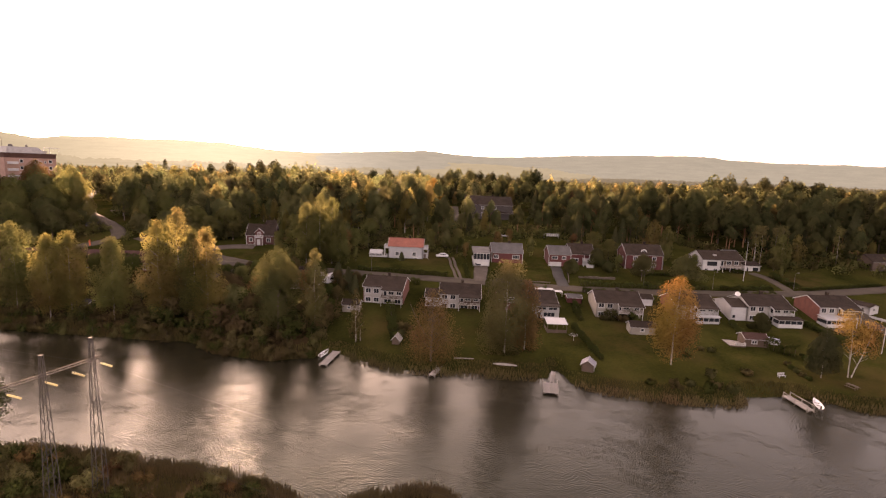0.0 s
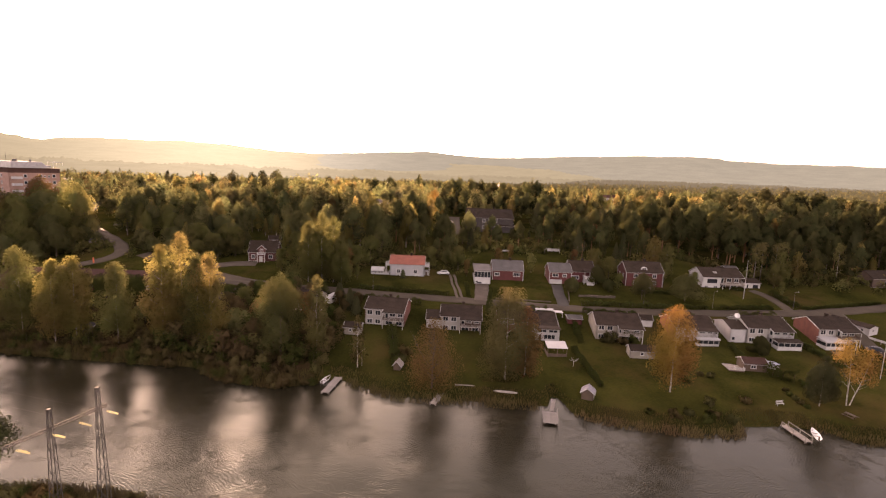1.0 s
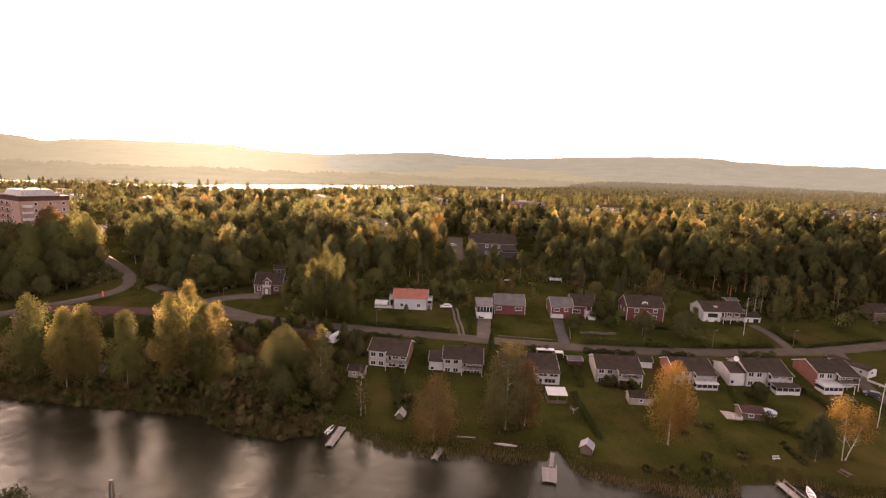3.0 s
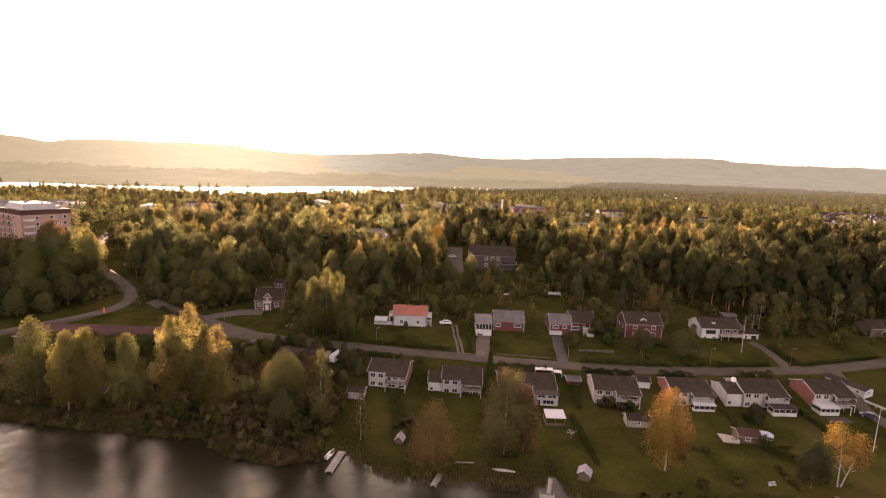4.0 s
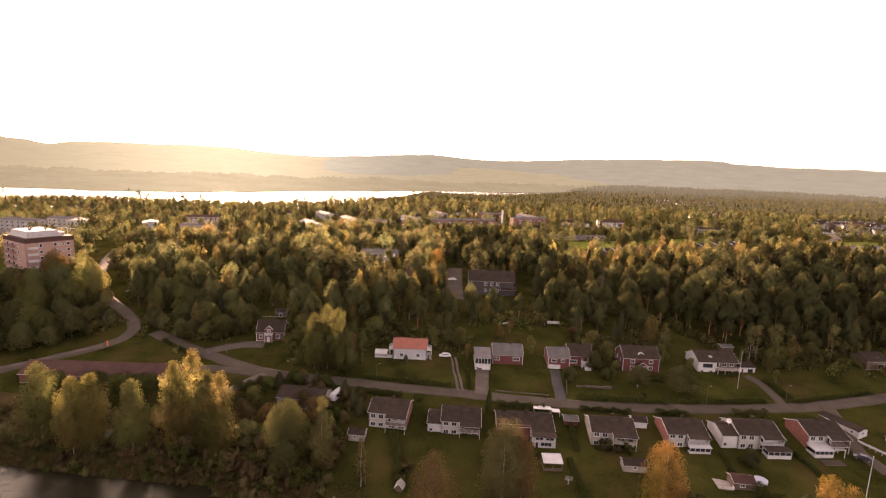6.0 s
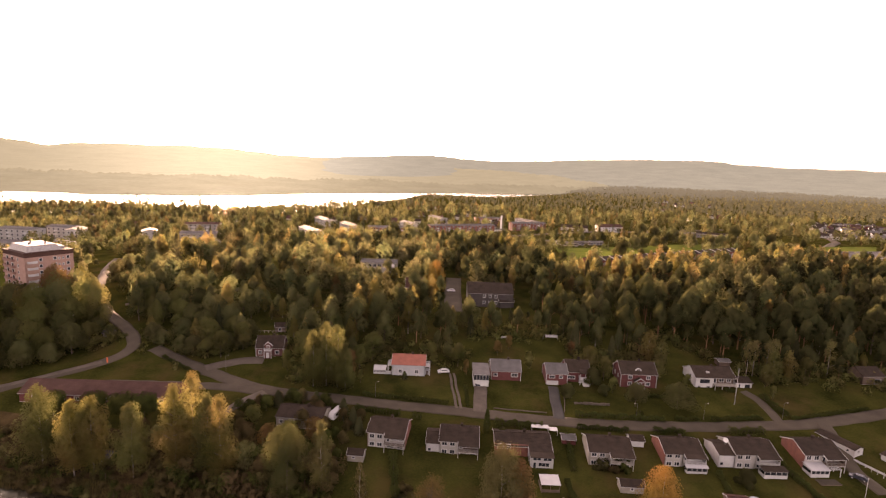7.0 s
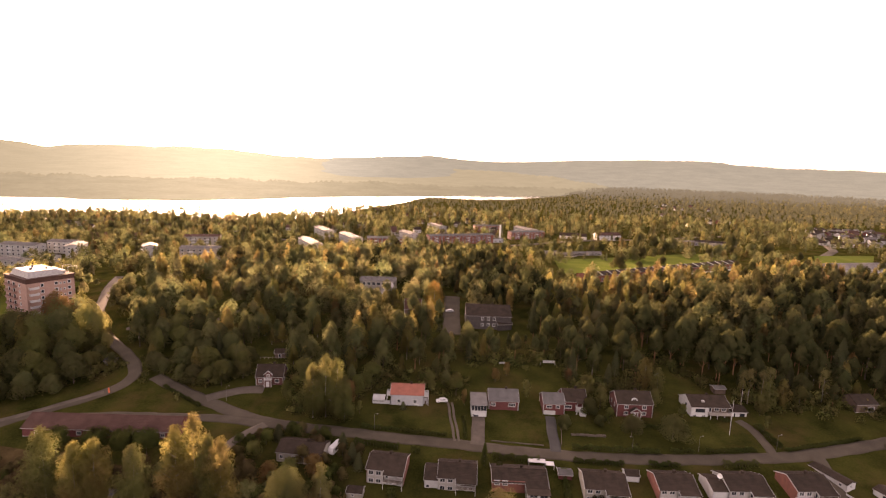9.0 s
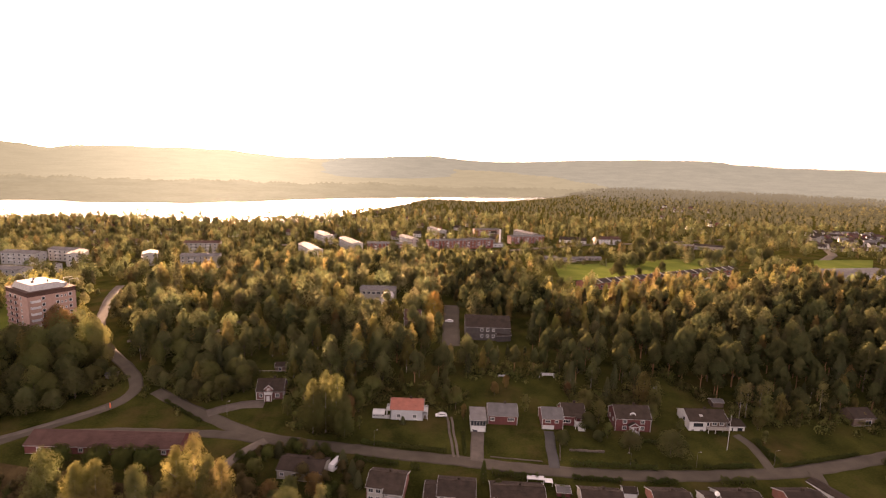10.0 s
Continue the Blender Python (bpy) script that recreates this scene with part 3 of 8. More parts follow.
def crown_points(kind, H, R, n, rng):
    """Where the leaf sprays of a tree sit, foot at the origin, and which way each looks outwards."""
    if kind == "spruce":
        u = rng.random(n) ** 0.75
        layer = np.minimum(np.floor(u * 17) / 17 + 0.075 * rng.random(n), 1.0)
        ang = rng.random(n) * 2 * math.pi
        lobes = 0.8 + 0.2 * np.sin(ang * 5 + layer * 40)
        r = (R * (1 - layer) ** 0.75 + 0.25) * lobes * np.sqrt(rng.random(n) * 0.9 + 0.1)
        z = H * (0.06 + 0.94 * layer) - 0.28 * r
        p = np.stack([r * np.cos(ang), r * np.sin(ang), z], -1)
        return p, np.stack([p[:, 0], p[:, 1], np.full(n, R * 0.35)], -1)
    if kind in SHELLS:
        # a few upright leaders round the stem, each a slim billow of leaves
        foot, nb, out, wide, tall, drop = SHELLS[kind]
        ang = np.arange(nb) * 2.4 + rng.random() * 6.3 + rng.uniform(-0.5, 0.5, nb)
        far = out * np.sqrt(np.arange(nb) / (nb - 1)) * rng.uniform(0.75, 1.15, nb)
        top = 1.0 - drop * (far / out) ** 1.5 * rng.uniform(0.6, 1.25, nb)
        low = np.arange(nb) >= nb - 3
        top[low] *= rng.uniform(0.62, 0.8, 3)
        half = np.minimum(tall * rng.uniform(0.85, 1.2, nb), (top - foot) / 2)
        c = np.stack([R * far * np.cos(ang), R * far * np.sin(ang), H * (top - half)], -1)
        br = R * wide * rng.uniform(0.8, 1.2, nb)
        hz = H * half
    else:
        if kind == "pine":
            nb, lo = 22, 0.36
            u = lo + (1 - lo) * np.sort(rng.random(nb)) ** 0.9
            u[-1] = 0.97
            rr = R * (1.15 - 0.95 * ((u - lo) / (1 - lo)) ** 1.6) * rng.uniform(0.2, 0.7, nb)
            br, flat = R * rng.uniform(0.42, 0.62, nb), 0.9
        elif kind in ("birch", "spreading", "bare", "highbirch"):
            nb, lo = (38, 0.26) if kind == "spreading" else (30, 0.23) if kind == "highbirch" else (30, 0.14)
            u = lo + (1 - lo) * np.linspace(0, 1, nb)
            k = (u - lo) / (1 - lo)
            rr = R * np.clip(np.sin(math.pi * np.clip(k, 0.03, 1) ** 0.6), 0, 1) ** 0.7 * rng.uniform(0.3, 0.85, nb)
            br, flat = R * (0.50 - 0.27 * k) * rng.uniform(0.75, 1.25, nb), 1.5
        elif kind == "ball":
            nb, lo = 30, 0.3
            u = 0.62 + 0.17 * np.cos(np.arange(nb) * 1.1)
            rr, br, flat = R * rng.uniform(0.35, 0.62, nb), R * rng.uniform(0.34, 0.44, nb), 1.0
        elif kind == "bush":
            nb, lo = 12, 0.1
            u = rng.uniform(0.06, 0.7, nb)
            rr, br, flat = R * rng.uniform(0.2, 0.8, nb), R * rng.uniform(0.3, 0.5, nb), H / R * 0.75
        else:
            nb, lo = (24, 0.45) if kind == "tallstem" else (26, 0.2)
            u = lo + (1 - lo) * rng.random(nb) ** 0.85
            u[:3] = (0.9, 0.84, 0.8)
            k = (u - lo) / (1 - lo)
            rr = R * np.sqrt(np.clip(1 - (1.75 * (k - 0.42)) ** 2, 0.02, 1)) * rng.uniform(0.25, 0.68, nb)
            br, flat = R * rng.uniform(0.32, 0.50, nb), 1.05
        ang = np.arange(nb) * 2.4 + rng.random(nb) * 0.9
        c = np.stack([rr * np.cos(ang), rr * np.sin(ang), H * u], -1)
        c[:, 2] = np.minimum(c[:, 2], H - br * flat * 0.6)
        hz = br * flat
    which = rng.choice(nb, n, p=br * hz / (br * hz).sum())
    d = rng.normal(size=(n, 3))
    d /= np.linalg.norm(d, axis=1)[:, None]
    look_out = d.copy()
    d *= rng.random((n, 1)) ** (0.28 if kind in SHELLS else 0.4)
    d[:, :2] *= br[which][:, None]
    # billows taper towards their tips
    if kind in SHELLS:
        d[:, :2] *= (1 - 0.45 * np.clip(d[:, 2], 0, 1))[:, None]
    d[:, 2] *= hz[which]
    p = c[which] + d
    p[:, 2] = np.clip(p[:, 2], 0.15, H * 1.02)
    heart = p - np.array([0, 0, H * 0.5])
    heart[:, 2] *= 0.35
    return p, look_out * 0.55 + heart / np.maximum(np.linalg.norm(heart, axis=1), 1e-6)[:, None] * 0.6


def trunk_mesh(kind, H, rng, sides=7, limbs=7):
    bm = bmesh.new()
    r = H * (0.007 if kind == "highbirch" else 0.0095 if kind in ("birch", "spreading", "tallstem", "taper") else 0.013)
    pts = [Vector((rng.normal() * 0.012 * H * i / 5, rng.normal() * 0.012 * H * i / 5, H * 0.93 * i / 5)) for i in range(6)]
    pts[0] = Vector((0, 0, -0.3))
    for i in range(5):
        rod(bm, pts[i], pts[i + 1], r * (1 - i / 5.4), r * (1 - (i + 1) / 5.4), sides)
    if kind == "bare":
        # many steep thin limbs, forked once
        for i in range(46):
            u, a = 0.10 + 0.78 * rng.random(), rng.random() * 6.3
            base = pts[min(4, int(u * 5))].lerp(pts[min(5, int(u * 5) + 1)], u * 5 % 1)
            ln, rise = H * (0.10 + 0.26 * rng.random()) * (1.12 - u), rng.uniform(0.8, 2.0)
            mid = base + Vector((math.cos(a) * ln * 0.7, math.sin(a) * ln * 0.7, ln * 0.6 * rise))
            rod(bm, base, mid, r * 0.24, r * 0.14, 4)
            for side in (-0.5, 0.4):
                b = a + side + rng.normal() * 0.2
                rod(bm, mid, mid + Vector((math.cos(b) * ln * 0.45, math.sin(b) * ln * 0.45, ln * 0.5 * rise)), r * 0.14, r * 0.05, 3)
        limbs = 0
    for i in range(limbs):
        u = (0.5 if kind == "pine" else 0.25) + 0.5 * i / max(1, limbs)
        a = i * 2.4 + rng.random()
        base = pts[min(4, int(u * 5))].lerp(pts[min(5, int(u * 5) + 1)], u * 5 % 1)
        ln = H * 0.17 * (1.1 - u)
        rod(bm, base, base + Vector((math.cos(a) * ln, math.sin(a) * ln, ln * 0.9)), r * 0.35, r * 0.1, 4)
    me = bpy.data.meshes.new("trunk")
    bm.to_mesh(me)
    bm.free()
    return me


PROTO = {}


def tree_meshes(kind, variant, H, R, n, size):
    key = (kind, variant, H, R, n)
    if key not in PROTO:
        rng = np.random.default_rng(abs(hash((len(kind), variant, int(H * 10), n))) % 99991)
        base = kind.split("_")[0]
        pts, out = crown_points(base, H, R, 2 * n, rng)
        crown = set_outward(fast_mesh("crown", *leaf_sprays(pts, size, rng, 0.4, out, 0.6)), np.repeat(out, 3, 0))
        PROTO[key] = (trunk_mesh(base, H, rng, 7 if n > 900 else 5, 8 if n > 900 else 4), crown)
    return PROTO[key]


BARK = {"birch": M_BIRCHBARK, "highbirch": M_BIRCHBARK, "pine": M_PINEBARK, "spruce": M_BARK, "round": M_BARK, "spreading": M_BIRCHBARK, "tallstem": M_BIRCHBARK, "bush": M_BARK, "ball": M_BARK, "bare": M_BARK, "oval": M_BARK, "taper": M_BIRCHBARK, "dome": M_PINEBARK}


def tree(name, label, kind, x, y, H, R, leafmat, n, size, variant=0, turn=0.0, group="", z=None, scale=1.0, sx=1.0, tilt=0.0):
    tm, cm = tree_meshes(kind, variant, H, R, n, size)
    z = gz(x, y) if z is None else z
    root = new(name)
    root.matrix_basis = pose(x, y, z - 0.05, 0, tilt, 0) @ pose(0, 0, 0, 0, 0, turn) @ Matrix.Diagonal((scale * sx, scale * sx, scale, 1))
    for nm, me, mt in (("trunk", tm, BARK[kind]), ("crown", cm, leafmat)):
        ob = new(nm, me)
        ob.parent = root
        if not me.materials:
            me.materials.append(None)
        ob.material_slots[0].link = "OBJECT"
        ob.material_slots[0].material = mt
    return tagged(root, label, "tree", group)


def woods(name, label, spots, kinds, mat, n, size, seed, category="woods"):
    """A stand of trees nobody could count: real leaf clumps and trunks, in one mesh. spots: rows of x, y, height, radius."""
    rng = np.random.default_rng(seed)
    tv, lv, tint = [], [], []
    for x, y, H, R, k in spots:
        p, out = crown_points(kinds[int(k)], H, R, 2 * n, rng)
        lv.append(np.repeat(out, 3, 0))
        p += (x, y, gz(x, y) - 0.1)
        v, _ = leaf_sprays(p, size * (H / 16) ** 0.5, rng, 0.4, out, 0.45)
        tv.append(v)
        tint.append(np.tile((rng.uniform(-0.45, 0.35), rng.uniform(-0.03, 0.02), 0.0), (len(v), 1)))
    v = np.concatenate(tv)
    me = set_outward(fast_mesh(name, v, np.arange(len(v)).reshape(-1, 3)), np.concatenate(lv))
    me.attributes.new("tint", "FLOAT_VECTOR", "POINT").data.foreach_set("vector", np.concatenate(tint).astype(np.float32).ravel())
    ob = solid(name, me, mat)
    return tagged(ob, label, category, kind="stuff")

# ---- houses ----
BLOCKS = []  # footprints: x, y, turn, length, depth


def wall_slab(w, z0, z1, thick, holes, gable=0.0):
    """A wall in the x-z plane, outside at y = 0, with real openings (x0, x1, z0, z1); gable: height of a triangle on top."""
    bm = bmesh.new()
    xs = sorted({0.0, w, *[h[i] for h in holes for i in (0, 1)]})
    zs = sorted({z0, z1, *[h[i] for h in holes for i in (2, 3)]})
    for xa, xb in zip(xs, xs[1:]):
        run = None
        for za, zb in zip(zs, zs[1:]):
            mx, mz = (xa + xb) / 2, (za + zb) / 2
            if any(h[0] < mx < h[1] and h[2] < mz < h[3] for h in holes):
                if run:
                    box(bm, xa, xb, 0, thick, *run)
                run = None
            else:
                run = (run[0], zb) if run else (za, zb)
        if run:
            box(bm, xa, xb, 0, thick, *run)
    if gable:
        prism(bm, [(0, z1), (w, z1), (w / 2, z1 + gable)], "y", 0, thick)
    bmesh.ops.remove_doubles(bm, verts=bm.verts, dist=1e-4)
    return bm


def window(parent, m, x0, x1, z0, z1, bars=1, frame_mat=None, name="window", case=0.1):
    """A window set in an opening of a wall whose outside is y = 0 under the pose m."""
    fm = frame_mat or M_WHITE
    f = 0.09
    rows = [(x0 - case, x1 + case, -0.05, 0.10, z1 - f, z1 + case), (x0 - case, x1 + case, -0.08, 0.10, z0 - case, z0 + f),
            (x0 - case, x0 + f, -0.05, 0.10, z0 + f, z1 - f), (x1 - f, x1 + case, -0.05, 0.10, z0 + f, z1 - f)]
    for i in range(1, bars + 1):
        c = x0 + (x1 - x0) * i / (bars + 1)
        rows.append((c - 0.04, c + 0.04, -0.03, 0.08, z0 + f, z1 - f))
    bm = boxes(*rows)
    bm.transform(m)
    win = part(name, bm, fm, parent)
    bm = boxes((x0 + 0.02, x1 - 0.02, 0.05, 0.065, z0 + 0.02, z1 - 0.02))
    bm.transform(m)
    part("pane", bm, M_GLASS, win, "dark reflecting glass pane")
    return win


def gable_roof(root, w, d, eave, rise, mat, over=0.45, x0=0.0, y0=0.0, name="roof", trim=None, front_over=None):
    """A pitched roof with its ridge along x over a body from (x0, y0), w wide and d deep."""
    fo = over if front_over is None else front_over
    t, ym = 0.16, y0 + d / 2
    slope = rise / (d / 2)
    bm = bmesh.new()
    yf, yb = y0 - fo, y0 + d + over
    zf, zb = eave - slope * fo, eave - slope * over
    ring = [(yf, zf), (ym, eave + rise), (yb, zb), (yb, zb + t), (ym, eave + rise + t), (yf, zf + t)]
    prism(bm, ring, "x", x0 - over * 0.7, x0 + w + over * 0.7)
    roof = part(name, bm, mat, root)
    # tile courses as thin battens that catch the light
    bm = bmesh.new()
    for side in (0, 1):
        run = (ym - yf) if side == 0 else (yb - ym)
        n = int(run / 0.45)
        for i in range(1, n):
            u = i / n
            y = yf + run * u if side == 0 else yb - run * u
            z = (zf if side == 0 else zb) + slope * run * u + t
            box(bm, x0 - over * 0.7, x0 + w + over * 0.7, y - 0.03, y + 0.03, z - 0.05, z + 0.035)
    tagged(part("tile_relief", bm, mat, roof), kind="stuff")
    part("ridge_cap", boxes((x0 - over * 0.7, x0 + w + over * 0.7, ym - 0.13, ym + 0.13, eave + rise + t - 0.06, eave + rise + t + 0.06)), mat, roof)
    if trim:
        for xx in (x0 - over * 0.7 - 0.06, x0 + w + over * 0.7):
            bm = bmesh.new()
            ring2 = [(yf - 0.02, zf - 0.04), (ym, eave + rise - 0.04), (yb + 0.02, zb - 0.04), (yb + 0.02, zb + t + 0.02), (ym, eave + rise + t + 0.02), (yf - 0.02, zf + t + 0.02)]
            prism(bm, ring2, "x", xx, xx + 0.06)
            part("bargeboard", bm, trim, root, "painted bargeboard along the gable")
    bm = bmesh.new()
    rod(bm, (x0 - over * 0.6, yf - 0.06, zf - 0.02), (x0 + w + over * 0.6, yf - 0.06, zf - 0.02), 0.07)
    part("gutter", bm, M_METAL, roof)
    return roof


def chimney(root, x, y, z0, z1, mat=None, s=0.35):
    c = part("chimney", boxes((x - s, x + s, y - s, y + s, z0, z1)), mat or M_ROOF, root)
    part("chimney_cap", boxes((x - s - 0.08, x + s + 0.08, y - s - 0.08, y + s + 0.08, z1, z1 + 0.1)), M_ROOF, c)


def body(root, w, d, z0, eave, rise, front, sides, front_holes=(), left_holes=(), right_holes=(), x0=0.0, y0=0.0, thick=0.25, plinth=0.0, back=None, bars=1, trims=None, case=0.1):
    """Four walls with openings and their windows."""
    fm = pose(x0, y0, 0)
    lm, rm = pose(x0, y0 + d, 0, 0, 0, -90), pose(x0 + w, y0, 0, 0, 0, 90)
    bk = pose(x0 + w, y0 + d, 0, 0, 0, 180)
    for nm, mat, m, ww, holes, g in (("wall_front", front, fm, w, front_holes, 0), ("wall_left", sides, lm, d, left_holes, rise), ("wall_right", sides, rm, d, right_holes, rise), ("wall_back", back or front, bk, w, (), 0)):
        if nm in ("wall_front", "wall_back"):
            bm = wall_slab(ww, z0, eave, thick, [h[:4] for h in holes], g)
        else:
            bm = wall_slab(ww, z0, eave, thick, [h[:4] for h in holes], g)
        if nm == "wall_front":
            pass
        bm.transform(m)
        part(nm, bm, mat, root)
        for h in holes:
            window(root, m, *h[:4], bars=h[4] if len(h) > 4 else bars, frame_mat=trims, case=case)
    part("floor_slab", boxes((x0 + 0.3, x0 + w - 0.3, y0 + 0.3, y0 + d - 0.3, z0 - 0.4, z0 + 0.02)), M_CONCRETE, root)
    if plinth:
        part("plinth", boxes((x0 - 0.03, x0 + w + 0.03, y0 - 0.03, y0 + d + 0.03, z0 - 1.2, z0 + plinth)), M_CONCRETE, root)


def corner_boards(root, w, d, eave, mat, x0=0.0, y0=0.0):
    for x in (x0, x0 + w):
        for y in (y0, y0 + d):
            part("corner_board", boxes((x - 0.09, x + 0.09, y - 0.09, y + 0.09, -0.3, eave)), mat, root, "white corner board")


def railing(root, x0, x1, y, z, h=1.0, mat=None, slats=True, returns=0.0, name="balcony_railing", wide=0.032):
    bm = boxes((x0, x1, y - 0.03, y + 0.03, z + h - 0.08, z + h), (x0, x1, y - 0.03, y + 0.03, z + 0.06, z + 0.14))
    if slats:
        n = int((x1 - x0) / 0.16)
        for i in range(n):
            x = x0 + (x1 - x0) * (i + 0.5) / n
            box(bm, x - wide, x + wide, y - 0.02, y + 0.02, z + 0.1, z + h - 0.04)
    if returns:
        for x in (x0, x1):
            box(bm, x - 0.03, x + 0.03, y, y + returns, z + 0.1, z + h)
    return part(name, bm, mat or M_WHITE, root)


def post(root, x, y, z0, z1, mat=None, s=0.07):
    part("post", boxes((x - s, x + s, y - s, y + s, z0, z1)), mat or M_WHITE, root)


def thing(name, x, y, rot=0.0, z=None, label="", category="", group=""):
    root = new(name)
    root.matrix_basis = pose(x, y, gz(x, y) if z is None else z, 0, 0, rot)
    return tagged(root, label, category, group)


def glazed_porch(root, x0, x1, y0, y1, z0, h, mat, roofmat, n=4, lean=0.35, sill=0.9):
    """A low conservatory: parapet, posts, panes and a lean-to roof. y0 is its outer side."""
    base = new("porch")
    base.parent = root
    for nm, za, zb in (("parapet", z0 - 0.6, z0 + sill), ("lintel", z0 + h - 0.25, z0 + h)):
        for row in ((x0, x1, y0, y0 + 0.12), (x0, x0 + 0.12, y0 + 0.12, y1), (x1 - 0.12, x1, y0 + 0.12, y1)):
            part(nm, boxes((*row, za, zb)), mat, base)
    for i in range(n + 1):
        x = x0 + 0.06 + (x1 - x0 - 0.12) * i / n
        part("post", boxes((x - 0.06, x + 0.06, y0 + 0.002, y0 + 0.12, z0 + sill, z0 + h - 0.25)), mat, base)
    for i in range(n):
        a = x0 + 0.12 + (x1 - x0 - 0.24) * i / n
        b = x0 + 0.12 + (x1 - x0 - 0.24) * (i + 1) / n
        part("pane", boxes((a + 0.02, b - 0.02, y0 + 0.05, y0 + 0.065, z0 + sill, z0 + h - 0.25)), M_GLASS, base)
    for x in (x0 + 0.05, x1 - 0.07):
        part("pane", boxes((x, x + 0.015, y0 + 0.15, y1, z0 + sill, z0 + h - 0.25)), M_GLASS, base)
    bm = bmesh.new()
    prism(bm, [(y0 - 0.3, z0 + h), (y1, z0 + h + lean), (y1, z0 + h + lean + 0.1), (y0 - 0.3, z0 + h + 0.1)], "x", x0 - 0.25, x1 + 0.25)
    part("porch_roof", bm, roofmat, root)


def open_porch(root, x0, x1, y0, y1, z0, floor, top, mat, roofmat):
    """A two-storey open porch: posts, a railed upper floor and a lean-to roof. y0 is its outer side."""
    part("porch_floor", boxes((x0, x1, y0, y1, floor - 0.16, floor)), mat, root)
    railing(root, x0, x1, y0 + 0.05, floor, 0.95, mat, True, y1 - y0 - 0.1, wide=0.05)
    for x in (x0 + 0.1, (x0 + x1) / 2, x1 - 0.1):
        post(root, x, y0 + 0.12, z0, floor - 0.16, mat, 0.1)
        post(root, x, y0 + 0.12, floor, top, mat, 0.08)
    bm = bmesh.new()
    prism(bm, [(y0 - 0.3, top), (y1, top + 0.7), (y1, top + 0.82), (y0 - 0.3, top + 0.12)], "x", x0 - 0.2, x1 + 0.2)
    part("porch_roof", bm, roofmat, root)
    part("porch_wall", boxes((x0, x1, y1 - 0.6, y1 - 0.5, z0, floor - 0.17)), mat, root)

# ---- roads and paths ----
MAIN = [(-150, 215), (-112.5, 190.8), (-107, 187.6), (-95, 181), (-81, 174), (-70, 168.7), (-60, 165), (-45, 162.6), (-29, 161), (-13.5, 158.9), (5.6, 157.2), (24, 154.8), (42.6, 153.3), (61, 152.8), (89, 153.9), (119, 157), (142, 162.5), (200, 178), (300, 190)]
NORTH = [(-208, 320), (-193, 285), (-175, 251), (-160, 229), (-145, 216), (-133, 206.5), (-124.5, 198), (-120.5, 191), (-120.8, 184.5), (-126.5, 176.5), (-133, 171), (-142, 163), (-152, 154), (-200, 140)]
strip("road", "narrow worn asphalt road between the gardens", MAIN[1:], 5.2, M_ASPHALT)
strip("road_north", "grey asphalt lane curving up past the woods", NORTH, 5.0, M_ASPHALT, 0.085)
strip("road_branch", "asphalt side lane by the long red building", [(-138, 162), (-112, 165.5), (-86, 166), (-74, 166), (-58, 163.5)], 4.2, M_ASPHALT, 0.1)
strip("path_lane", "worn gravel track beside the lane", [(-125.0, 179.0), (-131.5, 173.6), (-141, 165.4), (-150, 158.5)], 2.2, M_GRAVEL, 0.11, "path")
strip("path_yard", "gravel yard track", [(-68, 149), (-65, 157), (-59, 163.5)], 3.6, M_GRAVEL, 0.12, "path")
strip("path_field", "pale footpath between trees", [(-148, 230), (-135, 237), (-112, 243), (-104, 262)], 3.0, M_GRAVEL, 0.12, "path")
strip("drive_red_house", "gravel driveway of the red house", [(14.9, 173.5), (14.4, 163), (13.6, 157)], 4.6, M_GRAVEL, 0.12, "driveway")
strip("drive_garage", "dark asphalt driveway up to the garage", [(41.2, 174.6), (40.2, 164), (39.5, 155)], 3.6, M_DARKASPH, 0.12, "driveway")
for nm, off in (("path_garden_west", -0.75), ("path_garden_east", 0.75)):
    strip(nm, "worn gravel wheel track of the garden drive", [(4.6 + off, 181), (5.2 + off, 176), (5.9 + off, 168), (7.1 + off, 158.5)], 0.85, M_GRAVEL, 0.12, "path")
strip("drive_white_house", "gravel driveway of the white house", [(111, 176.5), (113.8, 170), (112.7, 158)], 3.4, M_ASPHALT, 0.12, "driveway")
strip("drive_garages", "asphalt drive down between the houses", [(127, 157.5), (123.5, 146), (121.6, 136), (123, 128)], 4.4, M_ASPHALT, 0.12, "driveway")
strip("yard_school", "asphalt yard beside the grey-roofed hall", [(6.5, 305), (5.5, 270), (5.5, 238)], 9.0, M_ASPHALT, 0.12, "yard")
strip("yard_cottage", "pale gravel yard before the cottage", [(-86, 177.6), (-81, 181), (-75, 184.0), (-67, 184.8)], 4.8, M_GRAVEL, 0.12, "yard")
strip("road_field", "grey road along the playing field", [(-180, 545), (-31, 585), (46, 548), (160, 615), (276, 690), (420, 760)], 9.0, M_ASPHALT, 0.25)
strip("road_village", "pale village road", [(420, 560), (470, 610), (520, 690), (560, 800)], 9.0, M_ASPHALT, 0.25)


